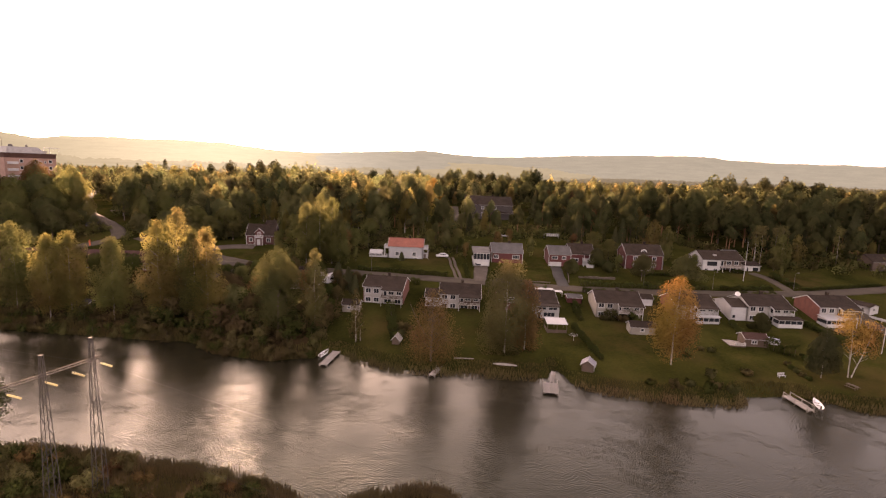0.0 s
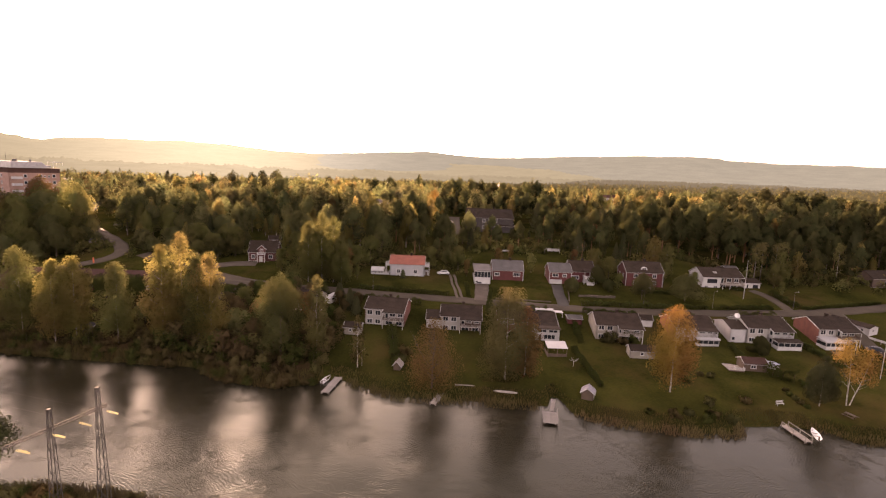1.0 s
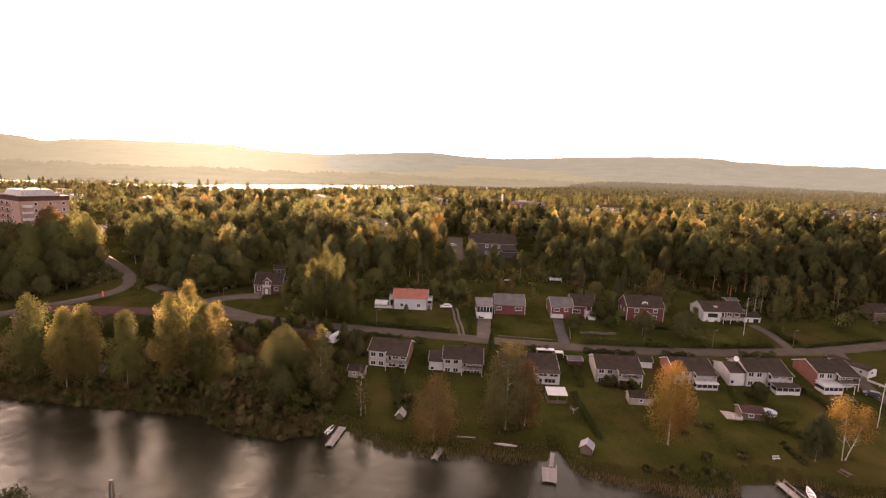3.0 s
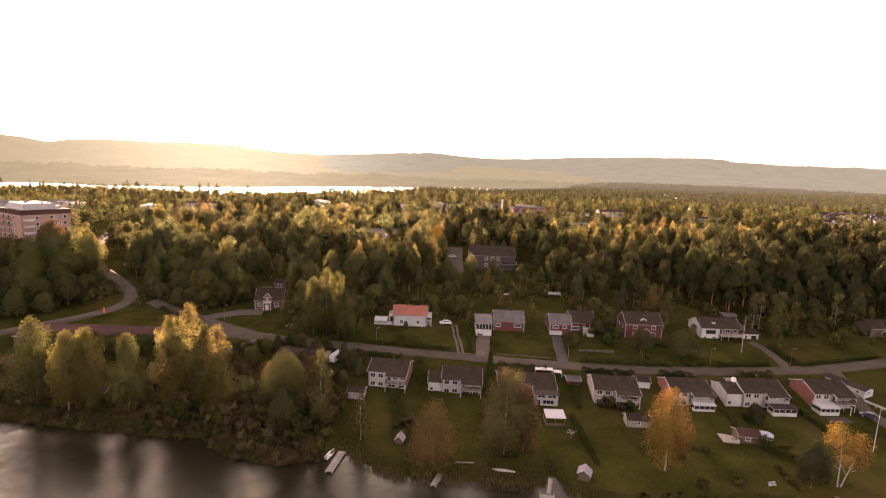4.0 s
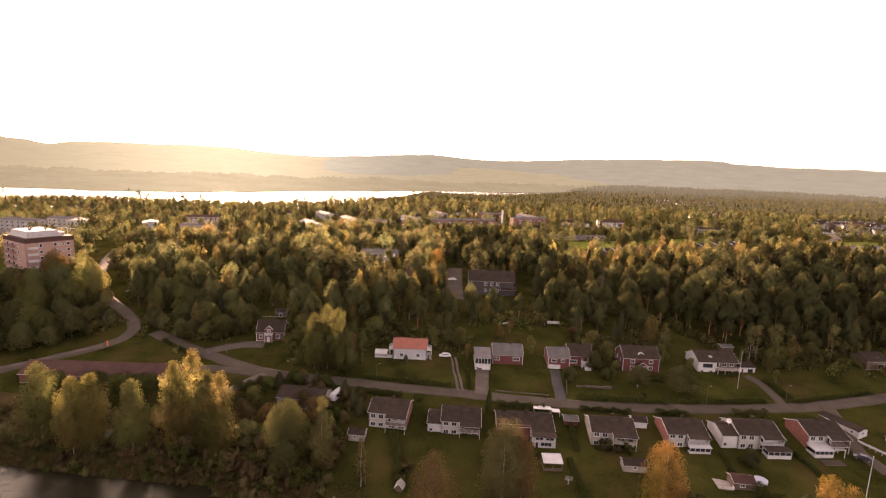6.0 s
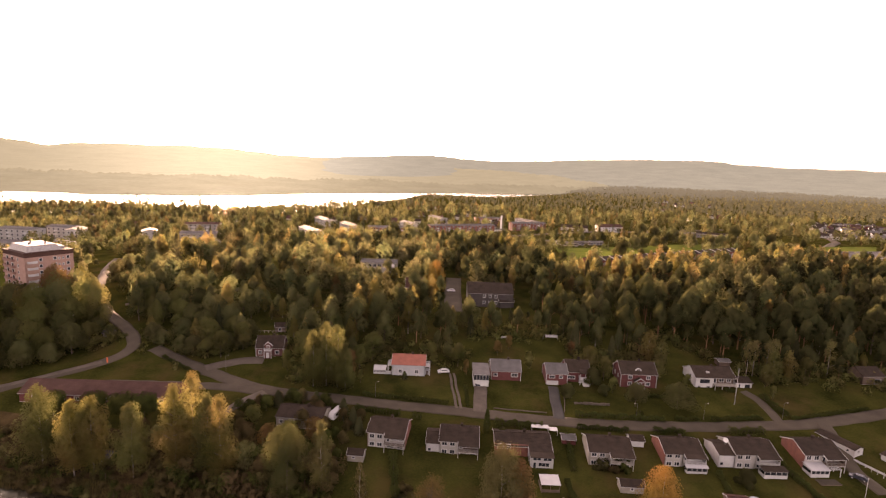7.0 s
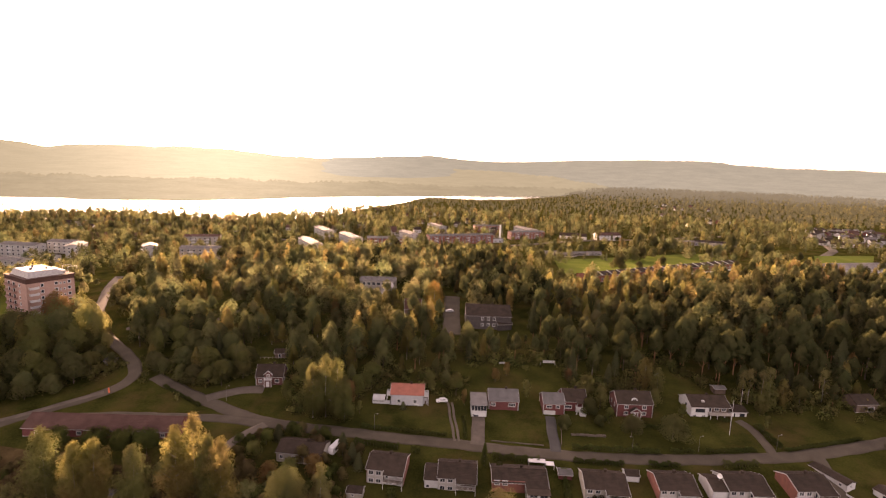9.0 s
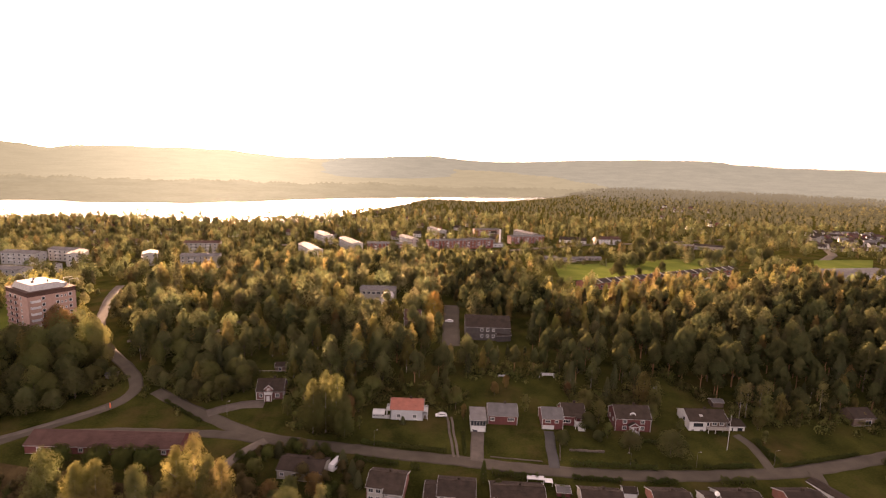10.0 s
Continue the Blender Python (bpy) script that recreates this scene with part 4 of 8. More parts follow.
def patch(name, label, ring, mat, lift, category="field", step=5.0):
    """A lawn or field laid over the ground inside a four-cornered outline."""
    a, b, c, d = [np.array(p, float) for p in ring]
    n = max(4, int(max(np.linalg.norm(b - a), np.linalg.norm(d - a)) / step))
    u, v = np.meshgrid(np.linspace(0, 1, n), np.linspace(0, 1, n))
    u, v = u[..., None], v[..., None]
    p = (a * (1 - u) + b * u) * (1 - v) + (d * (1 - u) + c * u) * v
    q = np.concatenate([p, (land(p[..., 0], p[..., 1]) + lift)[..., None]], -1).reshape(-1, 3)
    i = (np.arange(n - 1)[:, None] * n + np.arange(n - 1)).ravel()
    return tagged(solid(name, fast_mesh(name, q, np.stack([i, i + 1, i + n + 1, i + n], -1)), mat, smooth=True), label, category, kind="structure")


patch("bank_scrub", "brown tangled scrub ground along the wooded bank", [(-160, 122), (-28, 105), (-33, 134), (-160, 152)], M_SCRUB, 0.1, "scrub", 2.0)
patch("near_scrub", "brown rough ground on the near bank", [(-120, 30), (20, 30), (20, 60), (-120, 72)], M_SCRUB, 0.1, "scrub", 2.0)
patch("field", "sunlit mown playing field", [(92, 388), (281, 489), (300, 562), (107, 488)], M_FIELD, 0.3)
patch("field_east", "pale grass field by the low hall", [(362, 488), (441, 517), (497, 584), (418, 570)], M_FIELD, 0.3)
patch("lawn_tower", "green lawn beside the tall block", [(-240, 225), (-206, 232), (-215, 300), (-260, 300)], M_FIELD, 0.3)


# ---- houses along the lake ----
def lakeside_house(x, y, rot, label, w=11.2, lw=5.3, wall=None, gable=None, right=None, z=4.3, eave=5.1, rise=2.0, d=9.6, porch=None, rail=None, annex=None, lower=True, clutter=True):
    wall, gable, right, rail = wall or M_LIME, gable or M_LIME, right or M_BROWN, rail or M_BROWN
    r = thing("house", x, y, rot, z, label, "house", "houses by the water")
    wins = [(0.6, 2.1, 3.15, 4.5, 1), (2.9, 4.4, 3.15, 4.5, 1)]
    if lower:
        wins += [(0.6, 2.1, 0.65, 1.95, 1), (2.9, 4.4, 0.65, 1.95, 1)]
    body(r, lw, d, -0.4, eave, 0, wall, wall, wins)
    rw = w - lw
    body(r, rw - 0.01, d - 0.2, -0.4, eave, 0, right, right, [(0.4, 1.3, 2.4, eave - 0.5, 0), (1.7, 3.3, 2.9, eave - 0.5, 1), (rw - 1.9, rw - 0.5, 2.9, eave - 0.5, 1), (0.5, 2.6, 0.5, 2.0, 1), (rw - 2.4, rw - 0.6, 0.5, 2.0, 1)], x0=lw + 0.01, y0=0.2)
    for nm, xx in (("gable_left", 0.0), ("gable_right", w - 0.24)):
        bm = bmesh.new()
        prism(bm, [(0.0, -0.45), (d, -0.45), (d, eave + 0.02), (d / 2, eave + rise - 0.02), (0.0, eave + 0.02)] if nm == "gable_left" else [(0.2, -0.45), (d, -0.45), (d, eave + 0.02), (d / 2, eave + rise - 0.02), (0.2, eave + 0.02)], "x", xx - 0.02, xx + 0.26)
        part(nm, bm, gable, r)
    gable_roof(r, w, d, eave, rise, M_ROOF, 0.4, trim=M_WHITE)
    # the roof runs further down over the balcony of the right half
    k, over, kx = rise / (d / 2), 1.9, 0.27
    low = eave - k * 0.38 - kx * (over - 0.38)
    bm = bmesh.new()
    prism(bm, [(-0.38, eave - k * 0.38), (-over, low), (-over, low + 0.16), (-0.38, eave - k * 0.38 + 0.16)], "x", lw, w + 0.28)
    part("roof_extension", bm, M_ROOF, r)
    for xx in (lw - 0.07, w + 0.285):
        bm = bmesh.new()
        prism(bm, [(-0.25, eave - k * 0.25 - 0.12), (-over - 0.03, low - 0.1), (-over - 0.03, low + 0.2), (-0.25, eave - k * 0.25 + 0.2)], "x", xx, xx + 0.065)
        part("bargeboard", bm, M_WHITE, r, "white bargeboard at the step of the roof")
    part("balcony", boxes((lw + 0.05, w, -1.75, 0.18, 2.12, 2.28)), M_CONCRETE, r)
    railing(r, lw + 0.05, w, -1.72, 2.26, 0.9, rail, True, 1.8)
    for xx in (lw + 0.1, w - 0.1):
        post(r, xx, -1.66, -0.4, low + 0.05)
    part("canopy_beam", boxes((lw + 0.02, w, -1.8, -1.6, low - 0.16, low + 0.02)), M_WHITE, r)
    if clutter:
        for q in range(3):
            part("balcony_box", boxes((lw + 0.7 + 1.6 * q, lw + 1.6 + 1.6 * q, -1.62, -1.4, 2.28, 2.6 + 0.15 * q)), M_TIMBER, r, "planter on the balcony")
    if porch:
        glazed_porch(r, *porch)
    chimney(r, w * 0.55, d / 2 + 0.6, eave + rise * 0.7, eave + rise + 0.9)
    if annex:
        a0, aw, ae, amat = annex
        body(r, aw, d - 1.2, -0.4, ae, 1.2, amat, amat, [(0.5, 1.5, 0.9, 1.9, 0)], x0=a0, y0=0.3)
        gable_roof(r, aw, d - 1.2, ae, 1.3, M_ROOF, 0.3, x0=a0, y0=0.3, trim=M_WHITE)
    return r


lakeside_house(-20.4, 139.6, -7, "white brick house with dark tiled roof and brown balcony", gable=M_REDBRICK, right=M_LIME, z=4.5)
lakeside_house(1.0, 138.0, -3, "white and brown house with a lower white annex", annex=(-4.05, 4.0, 3.5, M_WHITE), right=M_BROWN, z=3.9, eave=4.7, rise=1.9)
lakeside_house(17.2, 138.0, -1, "red-brown house with white projecting bay and pale roof strip", w=16.2, lw=9.6, wall=M_REDBRICK, gable=M_REDBRICK, right=M_WHITE, rail=M_WHITE, z=3.7, eave=4.2, rise=1.6, d=9.0, lower=False)
lakeside_house(44.0, 135.6, -3, "beige brick house with a dark roof and bare balcony", w=12.2, lw=5.6, wall=M_BEIGE, gable=M_BEIGE, right=M_BEIGE, rail=M_TIMBER, z=3.8, eave=4.7, rise=2.1)
lakeside_house(66.0, 136.4, 0, "white house with red brick gable and glazed white porch", gable=M_REDBRICK, right=M_WHITE, rail=M_WHITE, porch=(5.2, 11.1, -2.9, -1.76, 0.0, 2.1, M_WHITE, M_WHITEROOF, 4, 0.2), z=3.8, eave=4.6, rise=2.0)
lakeside_house(86.4, 136.6, 1, "white house with a sunroom and a lower white wing", w=12.0, lw=6.0, right=M_WHITE, rail=M_WHITE, annex=(-4.6, 4.55, 4.2, M_WHITE), porch=(6.2, 12.8, -4.1, -1.76, 0.0, 2.1, M_WHITE, M_ROOF, 4, 0.3), z=4.1, eave=4.8, rise=2.0)
lakeside_house(106.8, 137.4, 3, "red brick gabled house with white porch and pergola", gable=M_REDBRICK, right=M_BROWN, rail=M_BROWN, porch=(-0.3, 5.1, -3.5, -0.03, 0.0, 2.1, M_WHITE, M_WHITEROOF, 4, 0.5), lower=False, z=4.2, eave=4.9)
pg = thing("pergola", 112.0, 134.2, 3, None, "white pergola of posts and beams beside the porch", "pergola")
for px in (0.0, 3.4):
    for py in (0.0, 2.4):
        post(pg, px, py, -0.4, 2.3)
for py in (0.0, 2.4):
    part("beam", boxes((-0.2, 3.6, py - 0.05, py + 0.05, 2.3, 2.45)), M_WHITE, pg)
for q in range(6):
    part("rafter", boxes((0.1 + 0.64 * q, 0.18 + 0.64 * q, -0.3, 2.7, 2.45, 2.55)), M_WHITE, pg)


def simple_house(name, x, y, rot, w, d, eave, rise, wall, roof, label, holes=(), left=(), right_h=(), trim=None, z=None, plinth=0.4, chim=True, group="", category="house", sides=None, case=0.1):
    r = thing(name, x, y, rot, z, label, category, group)
    BLOCKS.append((x, y, radians(rot), w, d))
    body(r, w, d, -0.3, eave, rise, wall, sides or wall, holes, left, right_h, plinth=plinth, case=case)
    gable_roof(r, w, d, eave, rise, roof, 0.35, trim=trim)
    if trim and wall in (M_RED, M_BROWN, M_MAROON):
        corner_boards(r, w, d, eave - 0.1, trim)
    if chim:
        chimney(r, w * 0.6, d / 2 + 0.2, eave + rise * 0.8, eave + rise + 0.8)
    return r


# white lower part of the red-brown house, and its terrace roof
bay = thing("extension", 27.0, 133.4, -2, 3.7, "white two-storey bay with an upper balcony", "house")
body(bay, 6.3, 2.6, -0.3, 3.6, 0, M_WHITE, M_WHITE, [(0.6, 1.5, 0.1, 2.1, 0), (2.1, 5.2, 0.7, 2.0, 2), (0.5, 2.8, 2.5, 3.4, 1), (3.4, 5.8, 2.5, 3.4, 1)])
part("roof", boxes((-0.3, 6.6, -0.5, 2.6, 3.6, 3.75)), M_ROOF, bay)
railing(bay, 0.0, 6.3, -0.25, 1.95, 0.8, M_WHITE, True)
tr = thing("terrace_roof", 28.3, 123.6, 0, gz(30, 124), "white corrugated terrace roof on posts over a dark seating place", "terrace roof")
bm = bmesh.new()
prism(bm, [(-0.3, 2.25), (3.6, 2.85), (3.6, 2.93), (-0.3, 2.33)], "x", -0.2, 5.0)
part("roof_sheet", bm, M_WHITEROOF, tr)
for px in (0.0, 2.4, 4.8):
    post(tr, px, 0.0, -0.2, 2.28, M_BROWN)
    post(tr, px, 3.4, -0.2, 2.8, M_BROWN)
part("parapet", boxes((0.0, 4.8, -0.05, 0.05, -0.2, 0.8), (-0.05, 0.05, 0.06, 4.3, -0.2, 0.8)), M_BROWN, tr)
cs = thing("carport", 29.3, 147.6, -3, gz(32, 148.5), "carport with a white translucent sheet roof by the road", "carport")
part("roof_sheet", boxes((0, 5.4, 0, 2.2, 1.5, 1.6)), M_WHITEROOF, cs)
part("roof_sheet", boxes((5.5, 8.0, -0.5, 1.7, 1.1, 1.2)), M_WHITEROOF, cs)
for px in (0.1, 5.2):
    post(cs, px, 0.1, -1.2, 1.5)
    post(cs, px, 2.0, -1.2, 1.5)
for py in (-0.4, 1.6):
    post(cs, 7.9, py, -1.2, 1.1)

# ---- houses above the road ----
u1 = simple_house("house", -17.5, 178.2, 0, 12.2, 8.6, 5.5, 2.3, M_STUCCO, M_ROOFRED, "pale grey stucco house with an orange tiled roof", [(2.5, 3.7, 2.2, 3.5, 1), (8.5, 9.7, 2.2, 3.5, 1), (2.6, 3.4, 1.05, 1.5, 0), (9.2, 10.2, 1.05, 1.5, 0)], z=9.65, trim=M_WHITE, case=0.28)
for xa, xb in ((-1.5, -0.02), (12.22, 13.9)):
    part("balcony", boxes((xa, xb, 0.4, 3.6, 4.6, 4.8)), M_WHITE, u1)
    railing(u1, xa, xb, 0.45, 4.8, 1.0, wide=0.05)
    railing(u1, xa, xb, 3.55, 4.8, 1.0, wide=0.05)
    xs = xa if xa < 0 else xb
    part("balcony_side", boxes((xs - 0.04, xs + 0.04, 0.5, 3.5, 5.6, 5.75), (xs - 0.04, xs + 0.04, 0.5, 3.5, 4.9, 5.0)), M_WHITE, u1)
    for py in (0.5, 3.5):
        post(u1, xs, py, -0.4, 5.8, s=0.09)
part("side_porch", boxes((12.22, 13.6, 1.2, 3.4, -0.4, 3.0)), M_STUCCO, u1)
part("side_door", boxes((12.6, 13.3, 1.14, 1.2, 0.9, 2.8)), M_BROWN, u1, "dark side door")
part("terrace", boxes((-6.8, -0.3, 0.5, 5.0, -0.6, 1.65)), M_STUCCO, u1)
railing(u1, -6.8, -0.3, 0.6, 1.65, 0.9, None, True, 4.0)
gh = thing("greenhouse", -24.4, 179.6, 0, 11.3, "white arched greenhouse tent on the terrace", "greenhouse")
arch = [(1.7 - 1.7 * math.cos(a), 0.7 + 1.25 * math.sin(a)) for a in [math.pi * i / 10 for i in range(11)]]
bm = bmesh.new()
prism(bm, arch + [(u * 0.97 + 0.05, z - 0.06) for u, z in arch[::-1]], "x", 0.0, 4.6)
part("roof", bm, M_WHITE, gh)
for i in range(5):
    part("frame", boxes((1.12 * i, 1.12 * i + 0.09, 0.0, 0.09, 0.0, 0.72)), M_WHITE, gh)
part("wall", boxes((0.1, 4.5, 0.03, 0.06, 0.02, 0.5)), M_GLASS, gh, "dark glazed side")
part("end_wall", boxes((0.0, 0.05, 0.1, 3.3, 0.0, 1.2)), M_WHITE, gh)

simple_house("house", 19.1, 177.6, 0, 10.8, 8.2, 4.4, 2.7, M_RED, M_ROOFGREY, "red board house with a grey roof and white corners", [(0.7, 2.3, 2.2, 3.4, 2), (7.3, 9.7, 2.2, 3.5, 3)], z=10.1, trim=M_WHITE)
a2 = thing("annex", 12.3, 172.8, 0, 10.0, "glazed white conservatory over a garage", "annex")
body(a2, 5.6, 8.5, -0.4, 1.69, 0, M_WHITE, M_WHITE, [(0.5, 1.3, 0.7, 1.3, 0)], bars=0)
part("garage_door", boxes((2.0, 4.6, -0.06, -0.003, -0.3, 1.5)), M_WHITE, a2, "white garage door")
glazed_porch(a2, 0.0, 5.6, 0.0, 8.5, 2.3, 2.45, M_WHITE, M_ROOFGREY, 5, 0.9, 0.25)
u3 = simple_house("house", 39.0, 176.0, 0, 7.6, 8.0, 4.7, 2.3, M_RED, M_ROOFGREY, "red board wing with white windows over a white garage", [(1.0, 3.0, 2.9, 3.9, 1), (4.6, 5.9, 2.9, 3.9, 1)], z=10.2, trim=M_WHITE, chim=False)
part("garage_front", boxes((0.2, 4.4, -0.12, 0.0, -0.3, 1.9)), M_WHITE, u3)
part("garage_door", boxes((0.6, 3.4, -0.18, -0.12, -0.25, 1.8)), M_WHITE, u3, "white garage door")
u3b = simple_house("house", 46.8, 178.6, 0, 8.6, 8.0, 4.5, 3.0, M_RED, M_ROOF, "red board house with a white porch tower", [(0.5, 3.2, 1.6, 2.8, 2)], z=10.4, trim=M_WHITE)
open_porch(u3b, 4.6, 8.4, -2.2, 0.0, -0.5, 2.3, 4.7, M_WHITE, M_ROOF)
part("stair", boxes((5.6, 7.8, -3.2, -1.9, -0.5, 0.6), (5.6, 7.8, -2.6, -1.9, 0.6, 1.3)), M_WHITE, u3b, "white garden stair")
u4 = simple_house("house", 66.1, 176.4, 0, 13.0, 8.8, 6.2, 3.0, M_RED, M_ROOF, "two-storey red board house with white porch and corners", [(2.7, 4.1, 4.2, 5.5, 1), (9.3, 10.7, 4.2, 5.5, 1), (2.7, 4.1, 1.8, 3.1, 1), (9.3, 10.7, 1.8, 3.1, 1)], z=9.6, trim=M_WHITE, left=[(2.0, 2.9, 3.8, 5.0, 0), (5.4, 6.3, 3.8, 5.0, 0), (2.2, 3.2, 1.0, 2.2, 0)])
part("porch_ceiling", boxes((4.7, 8.3, -1.9, 0.0, 3.6, 3.75)), M_WHITE, u4)
for px in (4.8, 6.0, 7.0, 8.2):
    post(u4, px, -1.8, -0.4, 3.6, s=0.1)
bm = bmesh.new()
prism(bm, [(4.6, 3.76), (8.4, 3.76), (6.5, 5.0)], "y", -1.8, 0.0)
part("porch_gable", bm, M_RED, u4)
for sx in (-1, 1):
    bm = bmesh.new()
    prism(bm, [(6.5, 5.03), (6.5, 5.26), (6.5 + sx * 2.2, 3.8), (6.5 + sx * 2.2, 3.58)], "y", -2.0, -1.82)
    part("bargeboard", bm, M_WHITE, u4)
    bm = bmesh.new()
    prism(bm, [(6.5, 5.03), (6.5, 5.15), (6.5 + sx * 2.1, 3.75), (6.5 + sx * 2.1, 3.63)], "y", -1.82, -0.003)
    part("porch_roof", bm, M_ROOF, u4)
part("porch_deck", boxes((4.6, 8.4, -2.0, 0.0, -0.5, 1.2)), M_CONCRETE, u4)
part("porch_door", boxes((5.9, 7.1, -0.07, -0.003, 1.2, 3.3)), M_WHITE, u4, "white panelled porch door")
arch = [(math.cos(math.pi * i / 10), math.sin(math.pi * i / 10)) for i in range(11)]
bm = bmesh.new()
prism(bm, [(6.5 + 1.1 * c, 6.95 + 1.0 * q) for c, q in arch] + [(6.5 + 0.78 * c, 6.95 + 0.70 * q) for c, q in arch[::-1]], "y", 0.9, 1.25)
part("dormer_arch", bm, M_WHITE, u4, "white half-round dormer frame")
bm = bmesh.new()
prism(bm, [(6.5 + 1.05 * c, 6.9 + 0.95 * q) for c, q in arch], "y", 1.25, 3.4)
part("dormer_roof", bm, M_ROOF, u4)
bm = bmesh.new()
prism(bm, [(6.5 + 0.78 * c, 6.95 + 0.70 * q) for c, q in arch], "y", 1.1, 1.2)
part("dormer_pane", bm, M_GLASS, u4)
part("dormer_mullion", boxes((6.44, 6.56, 1.0, 1.09, 6.95, 7.66)), M_WHITE, u4)
u5 = thing("house", 94.2, 178.2, 1, 10.4, "white house with a dark roof and a shaded brown balcony side", "house")
body(u5, 6.5, 9.8, -0.3, 4.4, 0, M_WHITE, M_WHITE, [(1.6, 5.4, 2.0, 3.7, 0), (1.0, 2.2, 0.3, 1.1, 1), (4.2, 5.6, 0.3, 1.1, 1)], [(5.0, 6.4, 2.6, 4.0, 0)], plinth=0.2)
body(u5, 8.0, 9.0, -0.3, 4.4, 0, M_BROWN, M_BROWN, [(0.6, 1.6, 2.0, 3.9, 0), (2.6, 4.4, 2.5, 3.8, 1), (5.4, 7.0, 2.5, 3.8, 1), (0.8, 2.4, 0.2, 1.4, 1), (4.4, 6.4, 0.2, 1.4, 1)], x0=6.51, y0=0.8)
for nm, xx in (("gable_left", -0.02), ("gable_right", 14.3)):
    bm = bmesh.new()
    prism(bm, [(0.0, 4.3), (9.8, 4.3), (4.9, 6.78)], "x", xx, xx + 0.24)
    part(nm, bm, M_WHITE, u5)
gable_roof(u5, 14.6, 9.8, 4.4, 2.4, M_ROOF, 0.35, trim=M_WHITE)
chimney(u5, 8.0, 5.2, 6.0, 7.4)
part("skylight", boxes((4.6, 5.7, 1.6, 2.5, 5.3, 5.9)), M_METAL, u5)
part("balcony", boxes((6.6, 14.6, -1.6, 0.8, 1.75, 1.95)), M_TIMBER, u5)
railing(u5, 6.6, 14.6, -1.55, 1.95, 0.95, M_TIMBER)
for px in (6.7, 9.3, 12.0, 14.5):
    post(u5, px, -1.5, -0.5, 1.8)
simple_house("garage", 109.6, 179.0, 1, 6.0, 6.0, 2.6, 0.9, M_WHITE, M_ROOF, "low garage with a dark roof beside the white house", [(1.0, 1.8, 0.1, 2.0, 0), (3.2, 5.4, 0.1, 2.0, 0)], z=10.4, chim=False, category="garage")
ct = simple_house("cottage", -71.0, 187.4, 6, 10.2, 7.6, 3.6, 3.4, M_MAROON, M_ROOF, "dark red cottage with white porch gable and corners", [(1.0, 2.2, 1.0, 2.4, 1), (7.2, 8.6, 1.0, 2.4, 1)], trim=M_WHITE, right_h=[(2.0, 3.2, 1.0, 2.3, 1)])
part("porch", boxes((3.4, 6.0, -1.5, 0.0, -0.4, 2.6)), M_MAROON, ct)
part("balcony", boxes((3.3, 6.1, -1.6, 0.0, 2.6, 2.72)), M_WHITE, ct)
railing(ct, 3.3, 6.1, -1.55, 2.7, 0.85, M_WHITE, True, 1.3)
for px in (3.4, 6.0):
    post(ct, px, -1.5, -0.4, 2.6, s=0.1)
bm = bmesh.new()
prism(bm, [(3.3, 2.9), (6.1, 2.9), (6.1, 4.6), (4.7, 5.9), (3.3, 4.6)], "y", -0.3, 3.2)
part("porch_gable", bm, M_MAROON, ct)
part("porch_door", boxes((4.1, 5.3, -1.58, -1.5, 0.0, 2.1)), M_WHITE, ct, "white double door")
window(ct, pose(0, -0.34, 0), 4.2, 5.2, 3.1, 4.6, 1)
for sx in (-1, 1):
    bm = bmesh.new()
    prism(bm, [(4.7, 5.92), (4.7, 6.12), (4.7 + sx * 1.75, 4.5), (4.7 + sx * 1.75, 4.3)], "y", -0.6, -0.3)
    part("bargeboard", bm, M_WHITE, ct)
for sx in (-1, 1):
    bm = bmesh.new()
    prism(bm, [(4.7, 5.9), (4.7, 6.05), (4.7 + sx * 1.7, 4.55), (4.7 + sx * 1.7, 4.4)], "y", -0.3, 3.4)
    part("porch_roof", bm, M_ROOF, ct)
simple_house("house", -49.6, 146.2, -6, 14.5, 8.6, 3.2, 1.7, M_BEIGE, M_ROOF, "low house with a dark brown roof among shrubs", [(1.0, 2.2, 1.0, 2.2, 1), (5.0, 6.2, 1.0, 2.2, 1)], z=6.6)
simple_house("barracks", -134.5, 153.0, 1.2, 50.0, 10.0, 3.1, 2.6, M_RED, M_ROOFBROWN, "long low red building with a brown-red roof", [(4 + 4.5 * i, 5.4 + 4.5 * i, 1.0, 2.2, 1) for i in range(10)], chim=False, category="building")
M_SLATE = surf("dark_slate_boards", (0.030, 0.024, 0.022), (0.052, 0.043, 0.039), 0.6, 0.9, 0.2, 16)
simple_house("hall", 12.6, 246.0, 0, 22.5, 17.0, 7.3, 3.6, M_SLATE, M_ROOF, "broad dark hall with two rows of white windows among trees", [(7.6 + 2.9 * i, 8.8 + 2.9 * i, z, z + 1.4, 1) for i in range(3) for z in (2.0, 5.1)] + [(17.0, 18.2, 2.0, 3.4, 1)], z=19.2, category="hall")
simple_house("hall_wing", 28.4, 244.6, 12, 7.4, 6.4, 3.4, 1.6, M_SLATE, M_ROOF, "lower dark-roofed wing with white edges", [], z=19.4, trim=M_WHITE, chim=False, category="hall")
simple_house("cottage", -19.5, 262.0, 0, 8.5, 8.0, 4.0, 4.2, M_BROWN, M_ROOFBROWN, "dark red cottage with white gable trim in the woods", [(2.0, 3.2, 1.0, 2.2, 1), (5.0, 6.2, 1.0, 2.2, 1)], trim=M_WHITE)
